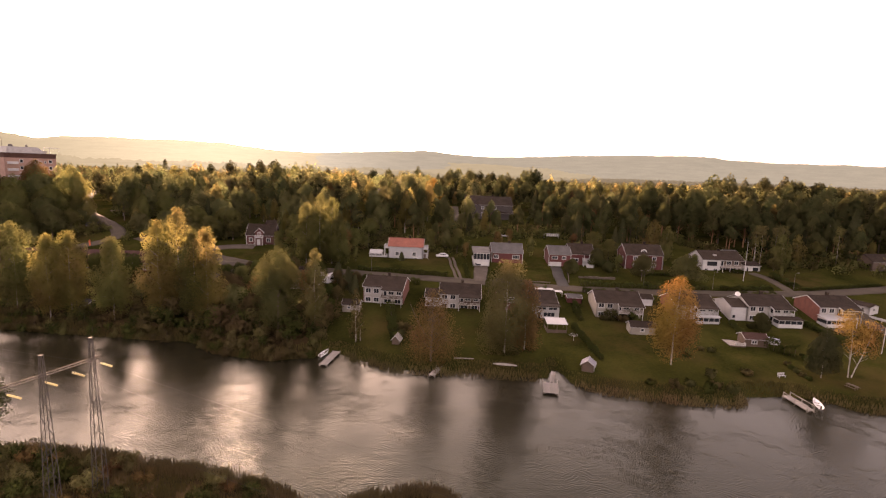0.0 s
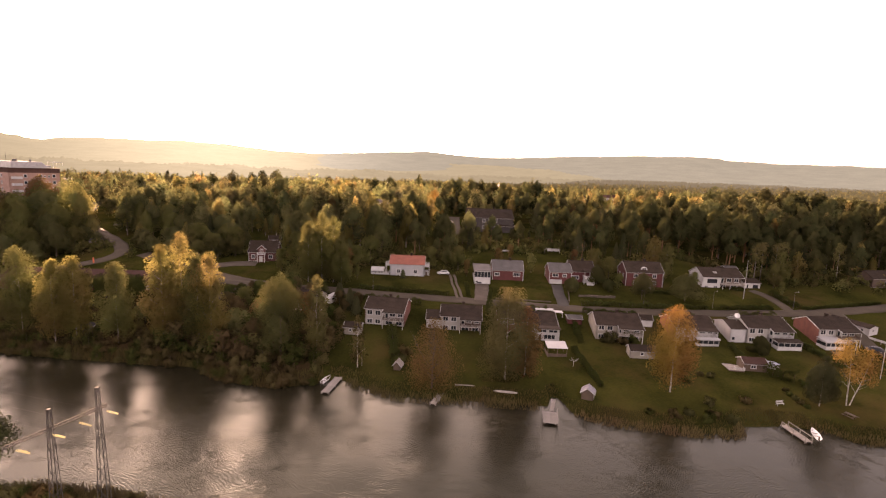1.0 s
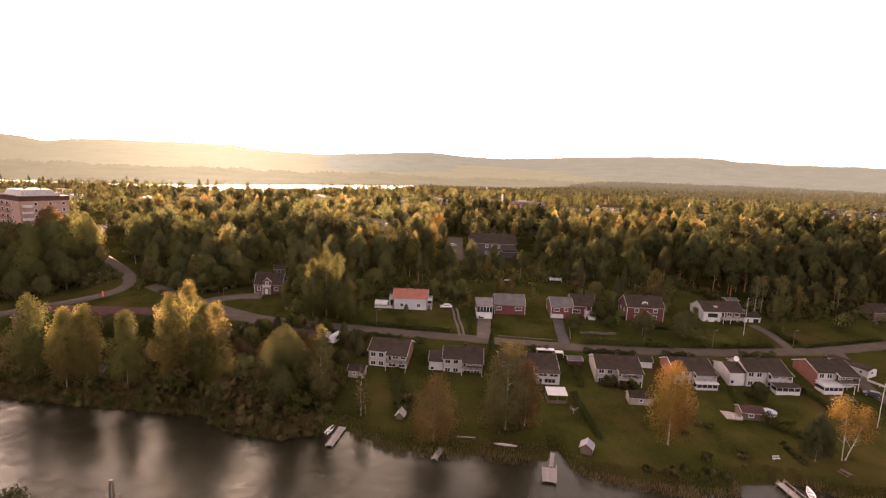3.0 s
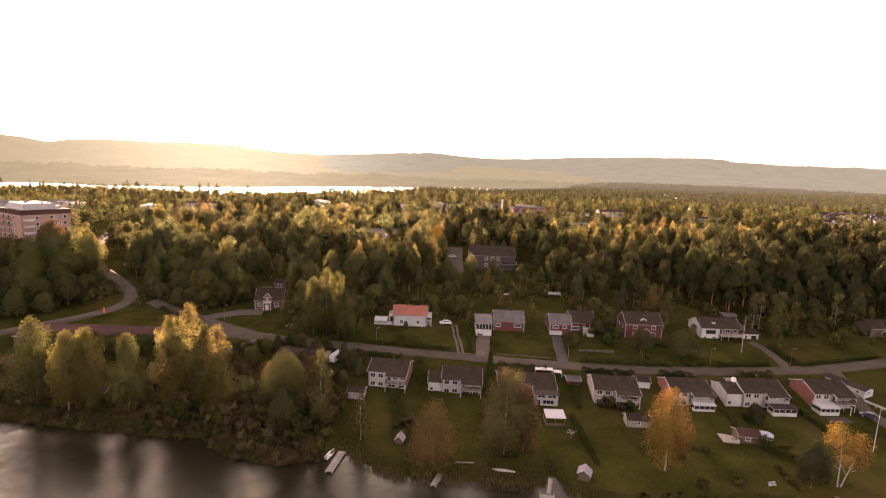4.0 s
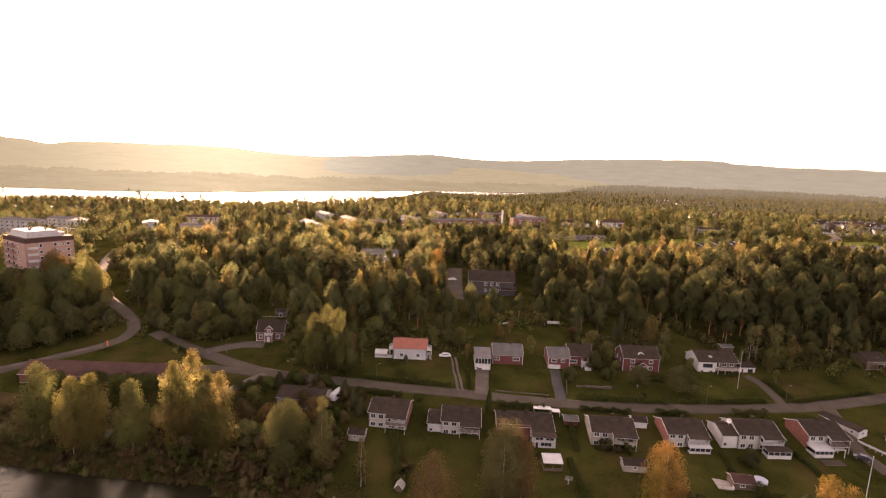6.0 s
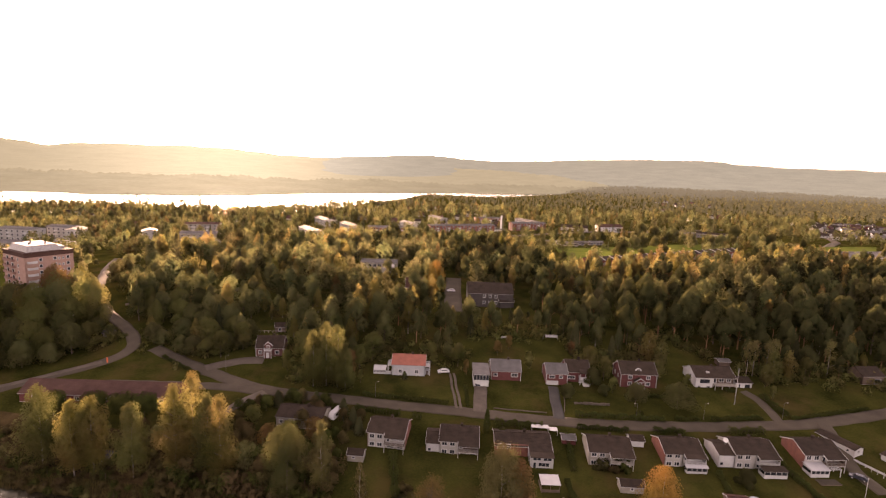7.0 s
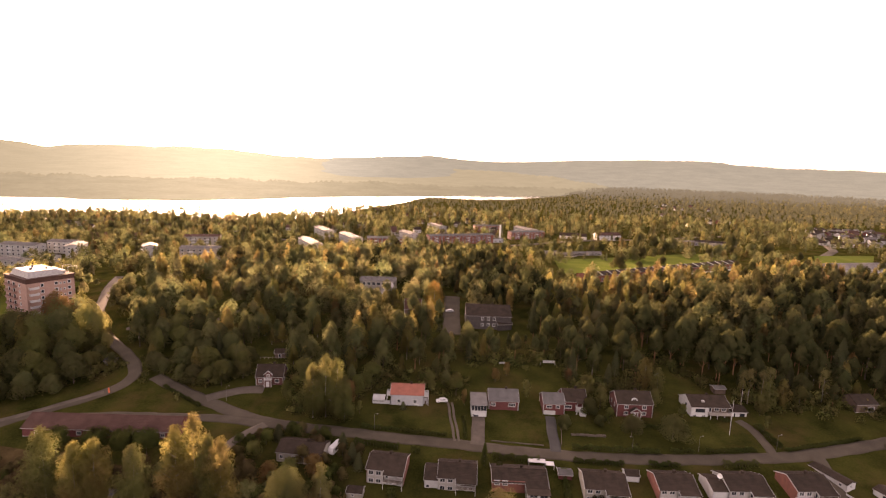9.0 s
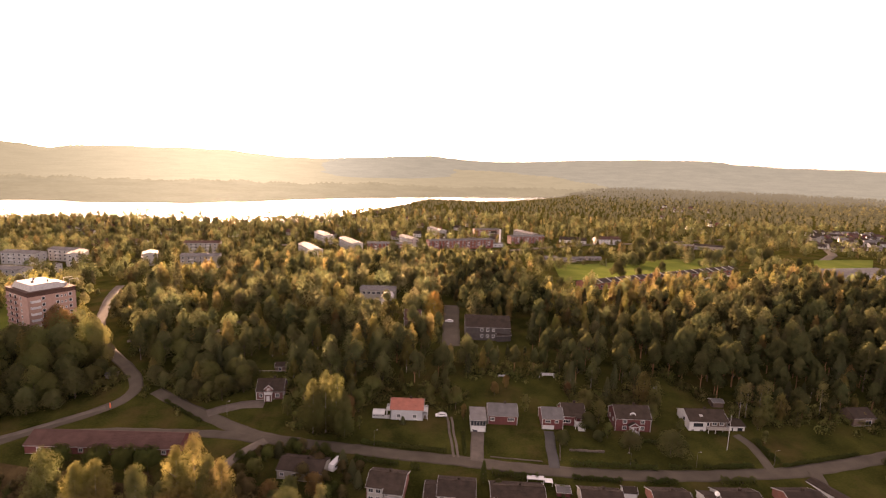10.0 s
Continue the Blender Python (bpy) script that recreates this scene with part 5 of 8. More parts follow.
simple_house("school", -51.0, 308.0, 2, 22.0, 12.0, 6.4, 1.0, M_BEIGE, M_ROOFGREY, "long beige school with a flat grey roof", [(1.5 + 3 * i, 3.5 + 3 * i, 3.6, 5.4, 1) for i in range(7)], chim=False, category="school")

dome = thing("store", -36.5, 297.0, 0, None, "small white store with a rounded sheet roof beside the school", "store")
part("wall", boxes((0.0, 7.0, 0.0, 8.0, -0.5, 4.2)), M_WHITE, dome)
bm = bmesh.new()
prism(bm, [(3.5 - 3.8 * math.cos(math.pi * i / 12), 4.2 + 2.9 * math.sin(math.pi * i / 12)) for i in range(13)], "y", -0.3, 8.3)
part("roof", bm, M_METAL, dome, "rounded grey-white sheet roof")
part("gate", boxes((2.0, 5.0, -0.08, -0.003, -0.3, 3.2)), M_BROWN, dome, "dark gate")

# ---- the tall block ----
def tower_block():
    r = thing("apartment_tower", -186.3, 221.5, 60.5, 16.5, "eight-storey pink brick apartment block with stacked balconies", "apartment block")
    w, d, h = 19.3, 21.8, 25.3
    pink = surf("pink_brick", (0.26, 0.155, 0.125), (0.34, 0.21, 0.17), 0.5, 0.9, 0.2, 24)
    dark = surf("red_brown_balcony_sheet", (0.16, 0.085, 0.07), (0.22, 0.12, 0.10), 0.5, 0.8, 0.1, 14)
    fh = [(x, x + k, 1.2 + 2.9 * s, 1.2 + v + 2.9 * s, 0) for s in range(8) for x, k, v in ((5.4, 1.2, 1.4), (11.0, 1.3, 1.4), (13.0, 0.7, 0.9), (14.6, 0.7, 0.9), (16.3, 1.3, 1.4))]
    lh = [(14.2, 15.4, 1.2 + 2.9 * s, 2.6 + 2.9 * s, 0) for s in range(8)]
    lh += [(x, x + 2.2, 0.8 + 2.9 * s, 2.7 + 2.9 * s, 0) for s in range(8) for x in (3.2, 8.2)]
    body(r, w, d, -2.0, h, 0, pink, pink, fh, lh)
    part("roof", boxes((-0.3, w + 0.3, -0.3, d + 0.3, h, h + 0.4)), M_ROOFBROWN, r)
    for row in ((-0.06, w + 0.06, -0.06, -0.004), (-0.06, -0.004, 0.0, d), (w + 0.004, w + 0.06, 0.0, d)):
        part("roof_band", boxes((*row, h - 1.7, h - 0.01)), M_ROOFBROWN, r, "brown-red band of sheet metal below the roof")
    # set-back attic of pale sheet metal with sloping sides
    bm = bmesh.new()
    lo = [bm.verts.new((x, y, h + 0.4)) for x, y in ((1.6, 2.0), (w - 3.0, 2.0), (w - 3.0, d - 2.0), (1.6, d - 2.0))]
    hi = [bm.verts.new((x, y, h + 3.1)) for x, y in ((2.6, 3.4), (w - 5.4, 3.4), (w - 5.4, d - 3.4), (2.6, d - 3.4))]
    bm.faces.new(hi)
    bm.faces.new(lo[::-1])
    for i in range(4):
        bm.faces.new((lo[i], lo[(i + 1) % 4], hi[(i + 1) % 4], hi[i]))
    part("attic", bm, M_METAL, r, "pale grey sheet-metal attic with sloping sides")
    part("attic_wing", boxes((w - 6.0, w - 1.2, 5.0, d - 5.0, h + 0.4, h + 1.6)), M_METAL, r, "lower pale sheet-metal attic")
    for x, y, k in ((5.0, 8.0, 0.9), (8.0, 14.0, 0.7), (10.5, 6.0, 0.6)):
        part("vent_stack", boxes((x, x + k, y, y + k, h + 3.1, h + 4.1)), M_ROOFGREY, r)
    bm = bmesh.new()
    rod(bm, (4.0, 12.0, h + 3.0), (4.0, 12.0, h + 7.2), 0.09, 0.04, 6)
    part("antenna_mast", bm, M_STEEL, r)
    for s in range(8):
        z = 0.6 + 2.9 * s
        part("balcony", boxes((0.8, 4.4, -1.4, 0, z, z + 0.15), (0.8, 4.4, -1.4, -1.32, z + 0.15, z + 1.1), (0.8, 0.88, -1.32, 0, z + 0.15, z + 1.1), (4.32, 4.4, -1.32, 0, z + 0.15, z + 1.1)), M_WHITE, r, "white-fronted balcony")
        for y in (9.6, 14.6):
            part("balcony", boxes((-1.4, 0, y, y + 4.4, z, z + 0.15), (-1.4, -1.32, y, y + 4.4, z + 0.15, z + 1.1), (-1.32, 0, y, y + 0.08, z + 0.15, z + 1.1), (-1.32, 0, y + 4.32, y + 4.4, z + 0.15, z + 1.1)), dark, r, "red-brown balcony")
    for y in (4.0, 9.5):
        bm = bmesh.new()
        rod(bm, (w - 0.6, y, h + 0.4), (w - 0.6, y, h + 3.2), 0.09)
        rod(bm, (w - 0.6, y, h + 3.1), (w + 3.2, y, h + 3.1), 0.09)
        rod(bm, (w + 3.2, y, h + 3.1), (w + 3.2, y, h + 1.6), 0.06)
        part("cradle_arm", bm, M_WHITE, r, "white arm of the facade cradle")
    return r


tower_block()


def flats(x, y, rot, w, d, storeys, wall, roof, label, z=None):
    """A long block of flats with rows of windows and balconies."""
    r = thing("apartment_building", x, y, rot, z, label, "apartment building", "blocks of flats")
    h = 2.8 * storeys + 0.8
    BLOCKS.append((x, y, radians(rot), w, d))
    n = max(2, int(w / 4.2))
    holes = [(1.2 + i * (w - 2) / n, 2.8 + i * (w - 2) / n, 1.2 + 2.8 * s, 2.6 + 2.8 * s, 0) for s in range(storeys) for i in range(n)]
    sh = [(d * f, d * f + 1.3, 1.2 + 2.8 * s, 2.6 + 2.8 * s, 0) for s in range(storeys) for f in (0.2, 0.65)]
    body(r, w, d, -2.5, h, 1.0, wall, wall, holes, sh, sh)
    gable_roof(r, w, d, h, 1.2, roof, 0.5)
    for i in range(1, n, 3):
        for s in range(1, storeys):
            xx = 3.0 + i * (w - 2) / n
            part("balcony", boxes((xx, xx + 2.6, -1.3, 0, 0.4 + 2.8 * s, 0.55 + 2.8 * s), (xx, xx + 2.6, -1.3, -1.2, 0.55 + 2.8 * s, 1.5 + 2.8 * s)), M_WHITE, r)
    return r


flats(-147.5, 509.6, -58, 44, 11, 3, M_LIME, M_ROOFGREY, "pale three-storey block with sunlit roof")
flats(-152, 589.6, -58, 38, 11, 3, M_LIME, M_ROOFGREY, "white block of flats with grey roof")
flats(-115.3, 552.7, -60, 44, 11, 3, M_LIME, M_ROOFGREY, "white block of flats beside trees")
flats(-79.4, 521.5, 8, 46, 11, 3, M_REDBRICK, M_ROOFGREY, "red brick block of flats with pale balconies")
flats(-53, 589.5, -60, 30, 11, 3, M_LIME, M_ROOFGREY, "white end block of flats")
flats(-16, 551.3, 22, 78, 11, 3, M_REDBRICK, M_ROOFGREY, "long red brick block of flats with grey roof")
flats(42, 702, 14, 37, 11, 3, M_REDBRICK, M_ROOFGREY, "red brick block of flats behind trees")
flats(-24, 708, -62, 36, 11, 3, M_LIME, M_ROOFGREY, "white block of flats behind the brick ones")
flats(82, 618, 20, 46, 11, 3, M_REDBRICK, M_ROOFGREY, "red brick block of flats by the field road")
flats(96, 705, -62, 40, 11, 3, M_LIME, M_ROOFGREY, "pale block of flats at the back of the yard")
flats(-334, 376, -4, 28, 11, 3, M_LIME, M_ROOFGREY, "pale block of flats near the lake road")
flats(-312, 394, -4, 22, 11, 3, M_LIME, M_ROOFGREY, "pale block of flats among gardens")
flats(-303, 333, -4, 20, 11, 2, M_LIME, M_ROOFGREY, "pale two-storey block of flats behind the tall one")
flats(-281, 347, 6, 9, 9, 2, M_LIME, M_ROOFGREY, "small pale two-storey block")
flats(-290, 392, -70, 18, 10, 3, M_LIME, M_ROOFGREY, "short white block of flats")
flats(-240, 400, -60, 14, 10, 3, M_LIME, M_ROOFGREY, "white gabled block catching the sun")
flats(-205, 389, 10, 28, 11, 3, M_BEIGE, M_ROOFGREY, "beige block of flats with balconies")
flats(-241, 465, 14, 31, 11, 3, M_BEIGE, M_ROOFBROWN, "beige block of flats with brown roof")
simple_house("boiler_house", 57, 587, 12, 14, 8, 4.2, 0.6, M_WHITE, M_ROOFGREY, "low white boiler house below the chimney", [(2, 4, 1.0, 2.4, 1), (7, 9, 1.0, 2.4, 1)], chim=False, category="building")
simple_house("school", 320, 648, -22, 52, 12, 5.2, 1.6, M_BEIGE, M_ROOF, "yellowish brick school among park trees", [(2 + 5 * i, 4 + 5 * i, 1.2, 2.8, 1) for i in range(9)], chim=False, category="school")
simple_house("hall", 292, 641, 8, 28, 14, 4.4, 0.8, M_BROWN, M_ROOFGREY, "low dark hall with pale fascia beyond the field", [(2 + 5 * i, 5 + 5 * i, 0.8, 2.6, 0) for i in range(5)], trim=M_WHITE, chim=False, category="hall")
simple_house("house", 193, 640, 14, 34, 11, 6.0, 3.0, M_WHITE, M_ROOFBROWN, "white two-storey house with a brown roof by the field", [(2 + 4.4 * i, 3.4 + 4.4 * i, 1.0 + 2.8 * s, 2.3 + 2.8 * s, 1) for i in range(7) for s in range(2)], chim=False)
simple_house("house", 146, 641, -12, 33, 12, 4.0, 3.0, M_WHITE, M_ROOF, "white low building with a dark roof", [(2 + 4.4 * i, 3.4 + 4.4 * i, 1.0, 2.3, 1) for i in range(7)], chim=False)
longs = simple_house("school", 104, 357, 28.5, 176, 12, 4.6, 1.6, M_REDBRICK, M_ROOF, "very long low brick building with a dark roof", [(3 + 5 * i, 5 + 5 * i, 1.2, 2.8, 1) for i in range(34)], chim=False, category="school")
for i in range(18):
    bm = bmesh.new()
    prism(bm, [(-0.3, 4.75), (6.0, 6.45), (6.0, 6.75), (-0.3, 5.05)], "x", 4 + 9.8 * i, 4.35 + 9.8 * i)
    part("roof_rib", bm, M_WHITE, longs, "pale fire wall rib across the roof")
simple_house("hall", 325, 424, 14, 95, 30, 5.0, 0.8, M_STUCCO, M_ROOFGREY, "broad low hall with a grey roof", [], chim=False, category="hall")
for i, (x, y, w) in enumerate(((104, 513, 13), (113, 506, 22), (133, 517, 15), (150, 522, 15))):
    simple_house("field_shed", x, y, 12, w, 6, 3.0, 0.7, M_BROWN, M_ROOFGREY, "long low dark field shed with a pale roof edge", [(0.8 + 3.4 * q, 3.4 + 3.4 * q, 0.5, 2.3, 1) for q in range(int((w - 1) / 3.4))], trim=M_WHITE, chim=False, category="shed", group="sheds of the playing field")


st = thing("chimney_stack", 66, 600, 0, None, "tall white chimney stack beside the brick flats", "chimney")
bm = bmesh.new()
rod(bm, (0, 0, -1), (0, 0, 19), 1.3, 1.0, 10)
part("shaft", bm, M_WHITE, st)
bm = bmesh.new()
rod(bm, (0, 0, 19), (0, 0, 19.6), 1.15, 1.15, 10)
part("cap", bm, M_CONCRETE, st)


# ---- the far village ----
rng = np.random.default_rng(17)
VILLAGE = []


def village_spot(u, v):
    """A place in the cluster of white houses on the far slope."""
    v *= 0.75
    return (482 + 125 * u) * (1 - v) + (675 + 131 * u) * v, (652 + 52 * u) * (1 - v) + 956 * v


while len(VILLAGE) < 150:
    k = len(VILLAGE)
    if k < 62:
        x, y = village_spot(rng.random(), rng.random())
    elif k < 84:
        x, y = rng.uniform(-470, -250), rng.uniform(480, 700)
    elif k < 114:
        x, y = rng.uniform(-250, 120), rng.uniform(640, 960)
    elif k < 126:
        x, y = rng.uniform(-200, 60), rng.uniform(600, 720)
    elif k < 138:
        x, y = rng.uniform(560, 700), rng.uniform(1250, 1480)
    else:
        x, y = rng.uniform(420, 600), rng.uniform(720, 1080)
    if land(x, y) > 1.5 and y > 470 and min([math.hypot(x - a, y - b) for a, b in VILLAGE] or [99]) > 14.5:
        VILLAGE.append((float(x), float(y)))
for k, (x, y) in enumerate(VILLAGE):
    r = thing("village_house", x, y, float(rng.uniform(-50, 50)), None, ("white gabled village house with a dark roof", "pale village house with a brown roof", "red village house with a brown roof" if k % 2 else "beige village house with a dark roof")[k % 3], "house", "village houses")
    w, d, e, rs = float(rng.uniform(9, 13)), 8.0, float(rng.uniform(3.0, 5.2)), 2.8
    BLOCKS.append((x, y, r.matrix_basis.to_euler().z, w, d))
    wall = (M_WHITE, M_LIME, M_RED if k % 2 else M_BEIGE)[k % 3]
    bm = boxes((0, w, 0, d, -1.5, e))
    prism(bm, [(0, e), (d, e), (d / 2, e + rs)], "x", 0, w)
    part("wall", bm, wall, r)
    bm = bmesh.new()
    prism(bm, [(-0.4, e - 0.28), (d / 2, e + rs), (d + 0.4, e - 0.28), (d + 0.4, e - 0.05), (d / 2, e + rs + 0.22), (-0.4, e - 0.05)], "x", -0.4, w + 0.4)
    part("roof", bm, (M_ROOF, M_ROOFGREY if k < 62 else M_ROOFBROWN, M_ROOFBROWN if k % 2 else M_ROOF)[k % 3], r)
    for i in range(3):
        xx = w * (i + 0.5) / 3
        part("window", boxes((xx - 0.7, xx + 0.7, -0.05, 0.02, 1.0, 2.3)), M_GLASS, r)

# ---- on the water ----
def jetty(x0, y0, x1, y1, width, label, z=0.45, rails=False):
    """Planks across two bearers on piles, from the shore end to the water end."""
    ang = math.degrees(math.atan2(y1 - y0, x1 - x0))
    ln = math.hypot(x1 - x0, y1 - y0)
    r = thing("jetty", x0, y0, ang, z, label, "jetty")
    me = bpy.data.meshes.new("plank")
    bm = boxes((-0.09, 0.09, -width / 2, width / 2, -0.03, 0.03))
    bm.to_mesh(me)
    bm.free()
    me.materials.append(M_TIMBER)
    n = int(ln / 0.21)
    for i in range(n):
        ob = new("plank", me)
        ob.parent = r
        ob.location = (0.1 + i * 0.21, 0.02 * math.sin(i * 2.1), 0.004 * math.sin(i * 1.3))
    for s in (-1, 1):
        part("bearer", boxes((0, ln, s * width * 0.35 - 0.08, s * width * 0.35 + 0.08, -0.2, -0.035)), M_TIMBER, r)
        for i in range(3):
            bm = bmesh.new()
            xx = 0.4 + (ln - 0.6) * i / 2
            rod(bm, (xx, s * width * 0.48, -2.5), (xx, s * width * 0.48, 0.25 + (0.7 if rails else 0)), 0.09)
            part("pile", bm, M_TIMBER, r)
    if rails:
        for s in (-1, 1):
            part("rail", boxes((0.3, ln - 0.1, s * width * 0.48 - 0.05, s * width * 0.48 + 0.05, 0.82, 0.92)), M_TIMBER, r)
    return r


jetty(-22.3, 112.2, -23.6, 103.8, 1.8, "grey wooden jetty with a boat moored beside it")
jetty(1.4, 105.4, -0.3, 100.4, 1.3, "short weathered plank jetty")
jetty(23.9, 98.9, 23.0, 93.8, 3.0, "square weathered plank jetty with open railings", rails=True)
jetty(25.9, 104.6, 24.4, 99.1, 0.9, "narrow gangway of planks out to the square jetty", z=0.5)
jetty(71.0, 96.8, 71.6, 90.2, 1.5, "pale wooden jetty with a handrail", rails=True)


def rowing_boat(x, y, rot, length, label, mat):
    r = thing("rowing_boat", x, y, rot, 0.05, label, "boat")
    L, W = length, length * 0.34
    out = []
    n = 14
    for i in range(n + 1):
        u = i / n
        w = W / 2 * (1 - max(0, (u - 0.35) / 0.65) ** 2.2) * (0.82 + 0.18 * min(1, u / 0.3))
        sheer = 0.48 + 0.22 * u ** 2
        out.append((u * L, w, sheer))
    bm = bmesh.new()
    rows = []
    for u, w, s in out:
        sec = [(-w, s), (-w * 0.9, s * 0.45), (-w * 0.5, 0.02), (0, -0.05), (w * 0.5, 0.02), (w * 0.9, s * 0.45), (w, s), (w * 0.88, s), (w * 0.75, s * 0.5), (w * 0.4, 0.12), (0, 0.08), (-w * 0.4, 0.12), (-w * 0.75, s * 0.5), (-w * 0.88, s)]
        rows.append([bm.verts.new((u, a, b)) for a, b in sec])
    for p, q in zip(rows, rows[1:]):
        for i in range(14):
            j = (i + 1) % 14
            bm.faces.new((p[i], p[j], q[j], q[i]))
    bm.faces.new(rows[0])
    part("hull", bm, mat, r)
    for f in (0.25, 0.55):
        part("thwart", boxes((L * f - 0.13, L * f + 0.13, -W * 0.38, W * 0.38, 0.3, 0.34)), M_TIMBER, r)
    part("outboard_motor", boxes((-0.25, 0.02, -0.12, 0.12, 0.1, 0.75)), M_BROWN, r)
    return r


M_BOAT = surf("white_glassfibre", (0.66, 0.66, 0.65), (0.78, 0.78, 0.77), 0.8, 0.35, 0.03, 10)
rowing_boat(-25.4, 109.2, 74, 3.8, "white motor boat moored at the jetty", M_BOAT)
rowing_boat(74.6, 91.8, 70, 4.2, "white open dinghy tied to the jetty", M_BOAT)

# ---- reeds and rough grass on the banks ----
def reeds(name, label, xs, ys, jitter, n, h, mat, seed, category="reeds"):
    rng = np.random.default_rng(seed)
    u = rng.random(n) * (len(xs) - 1)
    x = np.interp(u, np.arange(len(xs)), xs) + rng.normal(size=n) * 0.3
    y = np.interp(u, np.arange(len(xs)), ys) + rng.uniform(-1, 1, n) * jitter
    clump = 0.5 + 0.5 * np.sin(x * 0.9) * np.sin(x * 0.37 + 1)
    ok = rng.random(n) < 0.25 + 0.75 * clump
    x, y = x[ok], y[ok]
    z = np.maximum(land(x, y), -0.3) - 0.05
    hh = h * rng.uniform(0.5, 1.1, len(x))
    a = rng.random(len(x)) * math.pi
    w = 0.05 + 0.05 * rng.random(len(x))
    dx, dy = np.cos(a) * w, np.sin(a) * w
    lx, ly = rng.normal(size=len(x)) * 0.16 * hh, rng.normal(size=len(x)) * 0.16 * hh
    v = np.stack([np.stack([x - dx, y - dy, z], -1), np.stack([x + dx, y + dy, z], -1), np.stack([x + dx * 0.4 + lx, y + dy * 0.4 + ly, z + hh], -1), np.stack([x - dx * 0.4 + lx, y - dy * 0.4 + ly, z + hh], -1)], 1).reshape(-1, 3)
    return tagged(solid(name, set_outward(fast_mesh(name, v, np.arange(len(v)).reshape(-1, 4)), v * 0 + (0, -0.4, 1)), mat), label, category, kind="stuff")


sx = np.linspace(-20, 22, 60)
reeds("reeds", "dry reeds standing in the shallows", sx, np.interp(sx, SHORE_X, SHORE_Y) - 0.9, 1.7, 2600, 1.2, M_REED, 1)
sx = np.linspace(29, 62, 50)
reeds("reeds_east", "dry reeds along the lawn's edge", sx, np.interp(sx, SHORE_X, SHORE_Y) - 0.5, 1.5, 2200, 1.1, M_REED, 2)
sx = np.linspace(76, 130, 50)
reeds("reeds_cove", "dry reeds in the cove", sx, np.interp(sx, SHORE_X, SHORE_Y) + 0.2, 1.4, 2400, 1.0, M_REED, 3)
sx = np.linspace(-62, 4, 80)
reeds("reeds_near", "tall dry reeds on the near bank", sx, np.interp(sx, NEAR_X, NEAR_Y) - 0.8, 2.2, 13000, 1.15, M_REED, 4)
sx = np.linspace(-80, 4, 80)
reeds("bank_grass", "long brown grass on the near bank", sx, np.interp(sx, NEAR_X, NEAR_Y) - 8, 7.0, 26000, 0.9, M_GRASSBLADE, 6, "grass")
sx = np.linspace(-25, 110, 150)
reeds("shore_grass", "rough uncut grass along the shore", sx, np.interp(sx, SHORE_X, SHORE_Y) + 2.4, 2.4, 12000, 0.5, M_GRASSBLADE, 7, "grass")
sx = np.linspace(-150, -26, 150)
reeds("bank_tangle", "tangled brown grass and sedge along the wooded bank", sx, np.interp(sx, SHORE_X, SHORE_Y) + 1.6, 2.6, 24000, 1.1, M_GRASSBLADE, 9, "grass")
rng = np.random.default_rng(8)
for i in range(40):
    x = float(rng.uniform(-75, -22))
    y = float(np.interp(x, NEAR_X, NEAR_Y)) - 2.0 - 11 * float(rng.random()) ** 1.2
    tree("bank_bush", "low brown-green willow bush on the near bank", "bush", x, y, 2.6, 2.0, (M_LEAFOLIVE, M_LEAFRUST, M_HEDGE)[i % 3], 900, 0.19, 90 + i % 3, i * 41, "bushes on the near bank", scale=float(rng.uniform(0.6, 1.3)))


# ---- the power line pylon ----
def lattice_mast(x, y, z, h, lean=0.0):
    r = thing("lattice_mast", x, y, 12, z, "galvanised steel lattice mast with a small cap", "pylon", "masts of the power line")
    b0, b1 = 0.68, 0.16
    legs = [(-1, -1), (1, -1), (1, 1), (-1, 1)]
    for sx, sy in legs:
        bm = bmesh.new()
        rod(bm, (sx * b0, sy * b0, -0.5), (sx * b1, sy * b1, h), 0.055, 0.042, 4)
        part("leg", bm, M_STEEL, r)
    n = 14
    for i in range(n):
        za, zb = h * i / n, h * (i + 1) / n
        wa, wb = b0 + (b1 - b0) * i / n, b0 + (b1 - b0) * (i + 1) / n
        for k in range(4):
            (ax, ay), (bx, by) = legs[k], legs[(k + 1) % 4]
            bm = bmesh.new()
            if (i + k) % 2:
                rod(bm, (ax * wa, ay * wa, za), (bx * wb, by * wb, zb), 0.03, 0.03, 4)
            else:
                rod(bm, (bx * wa, by * wa, za), (ax * wb, ay * wb, zb), 0.03, 0.03, 4)
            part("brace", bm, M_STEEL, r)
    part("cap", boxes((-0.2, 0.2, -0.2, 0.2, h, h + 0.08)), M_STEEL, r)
    return r


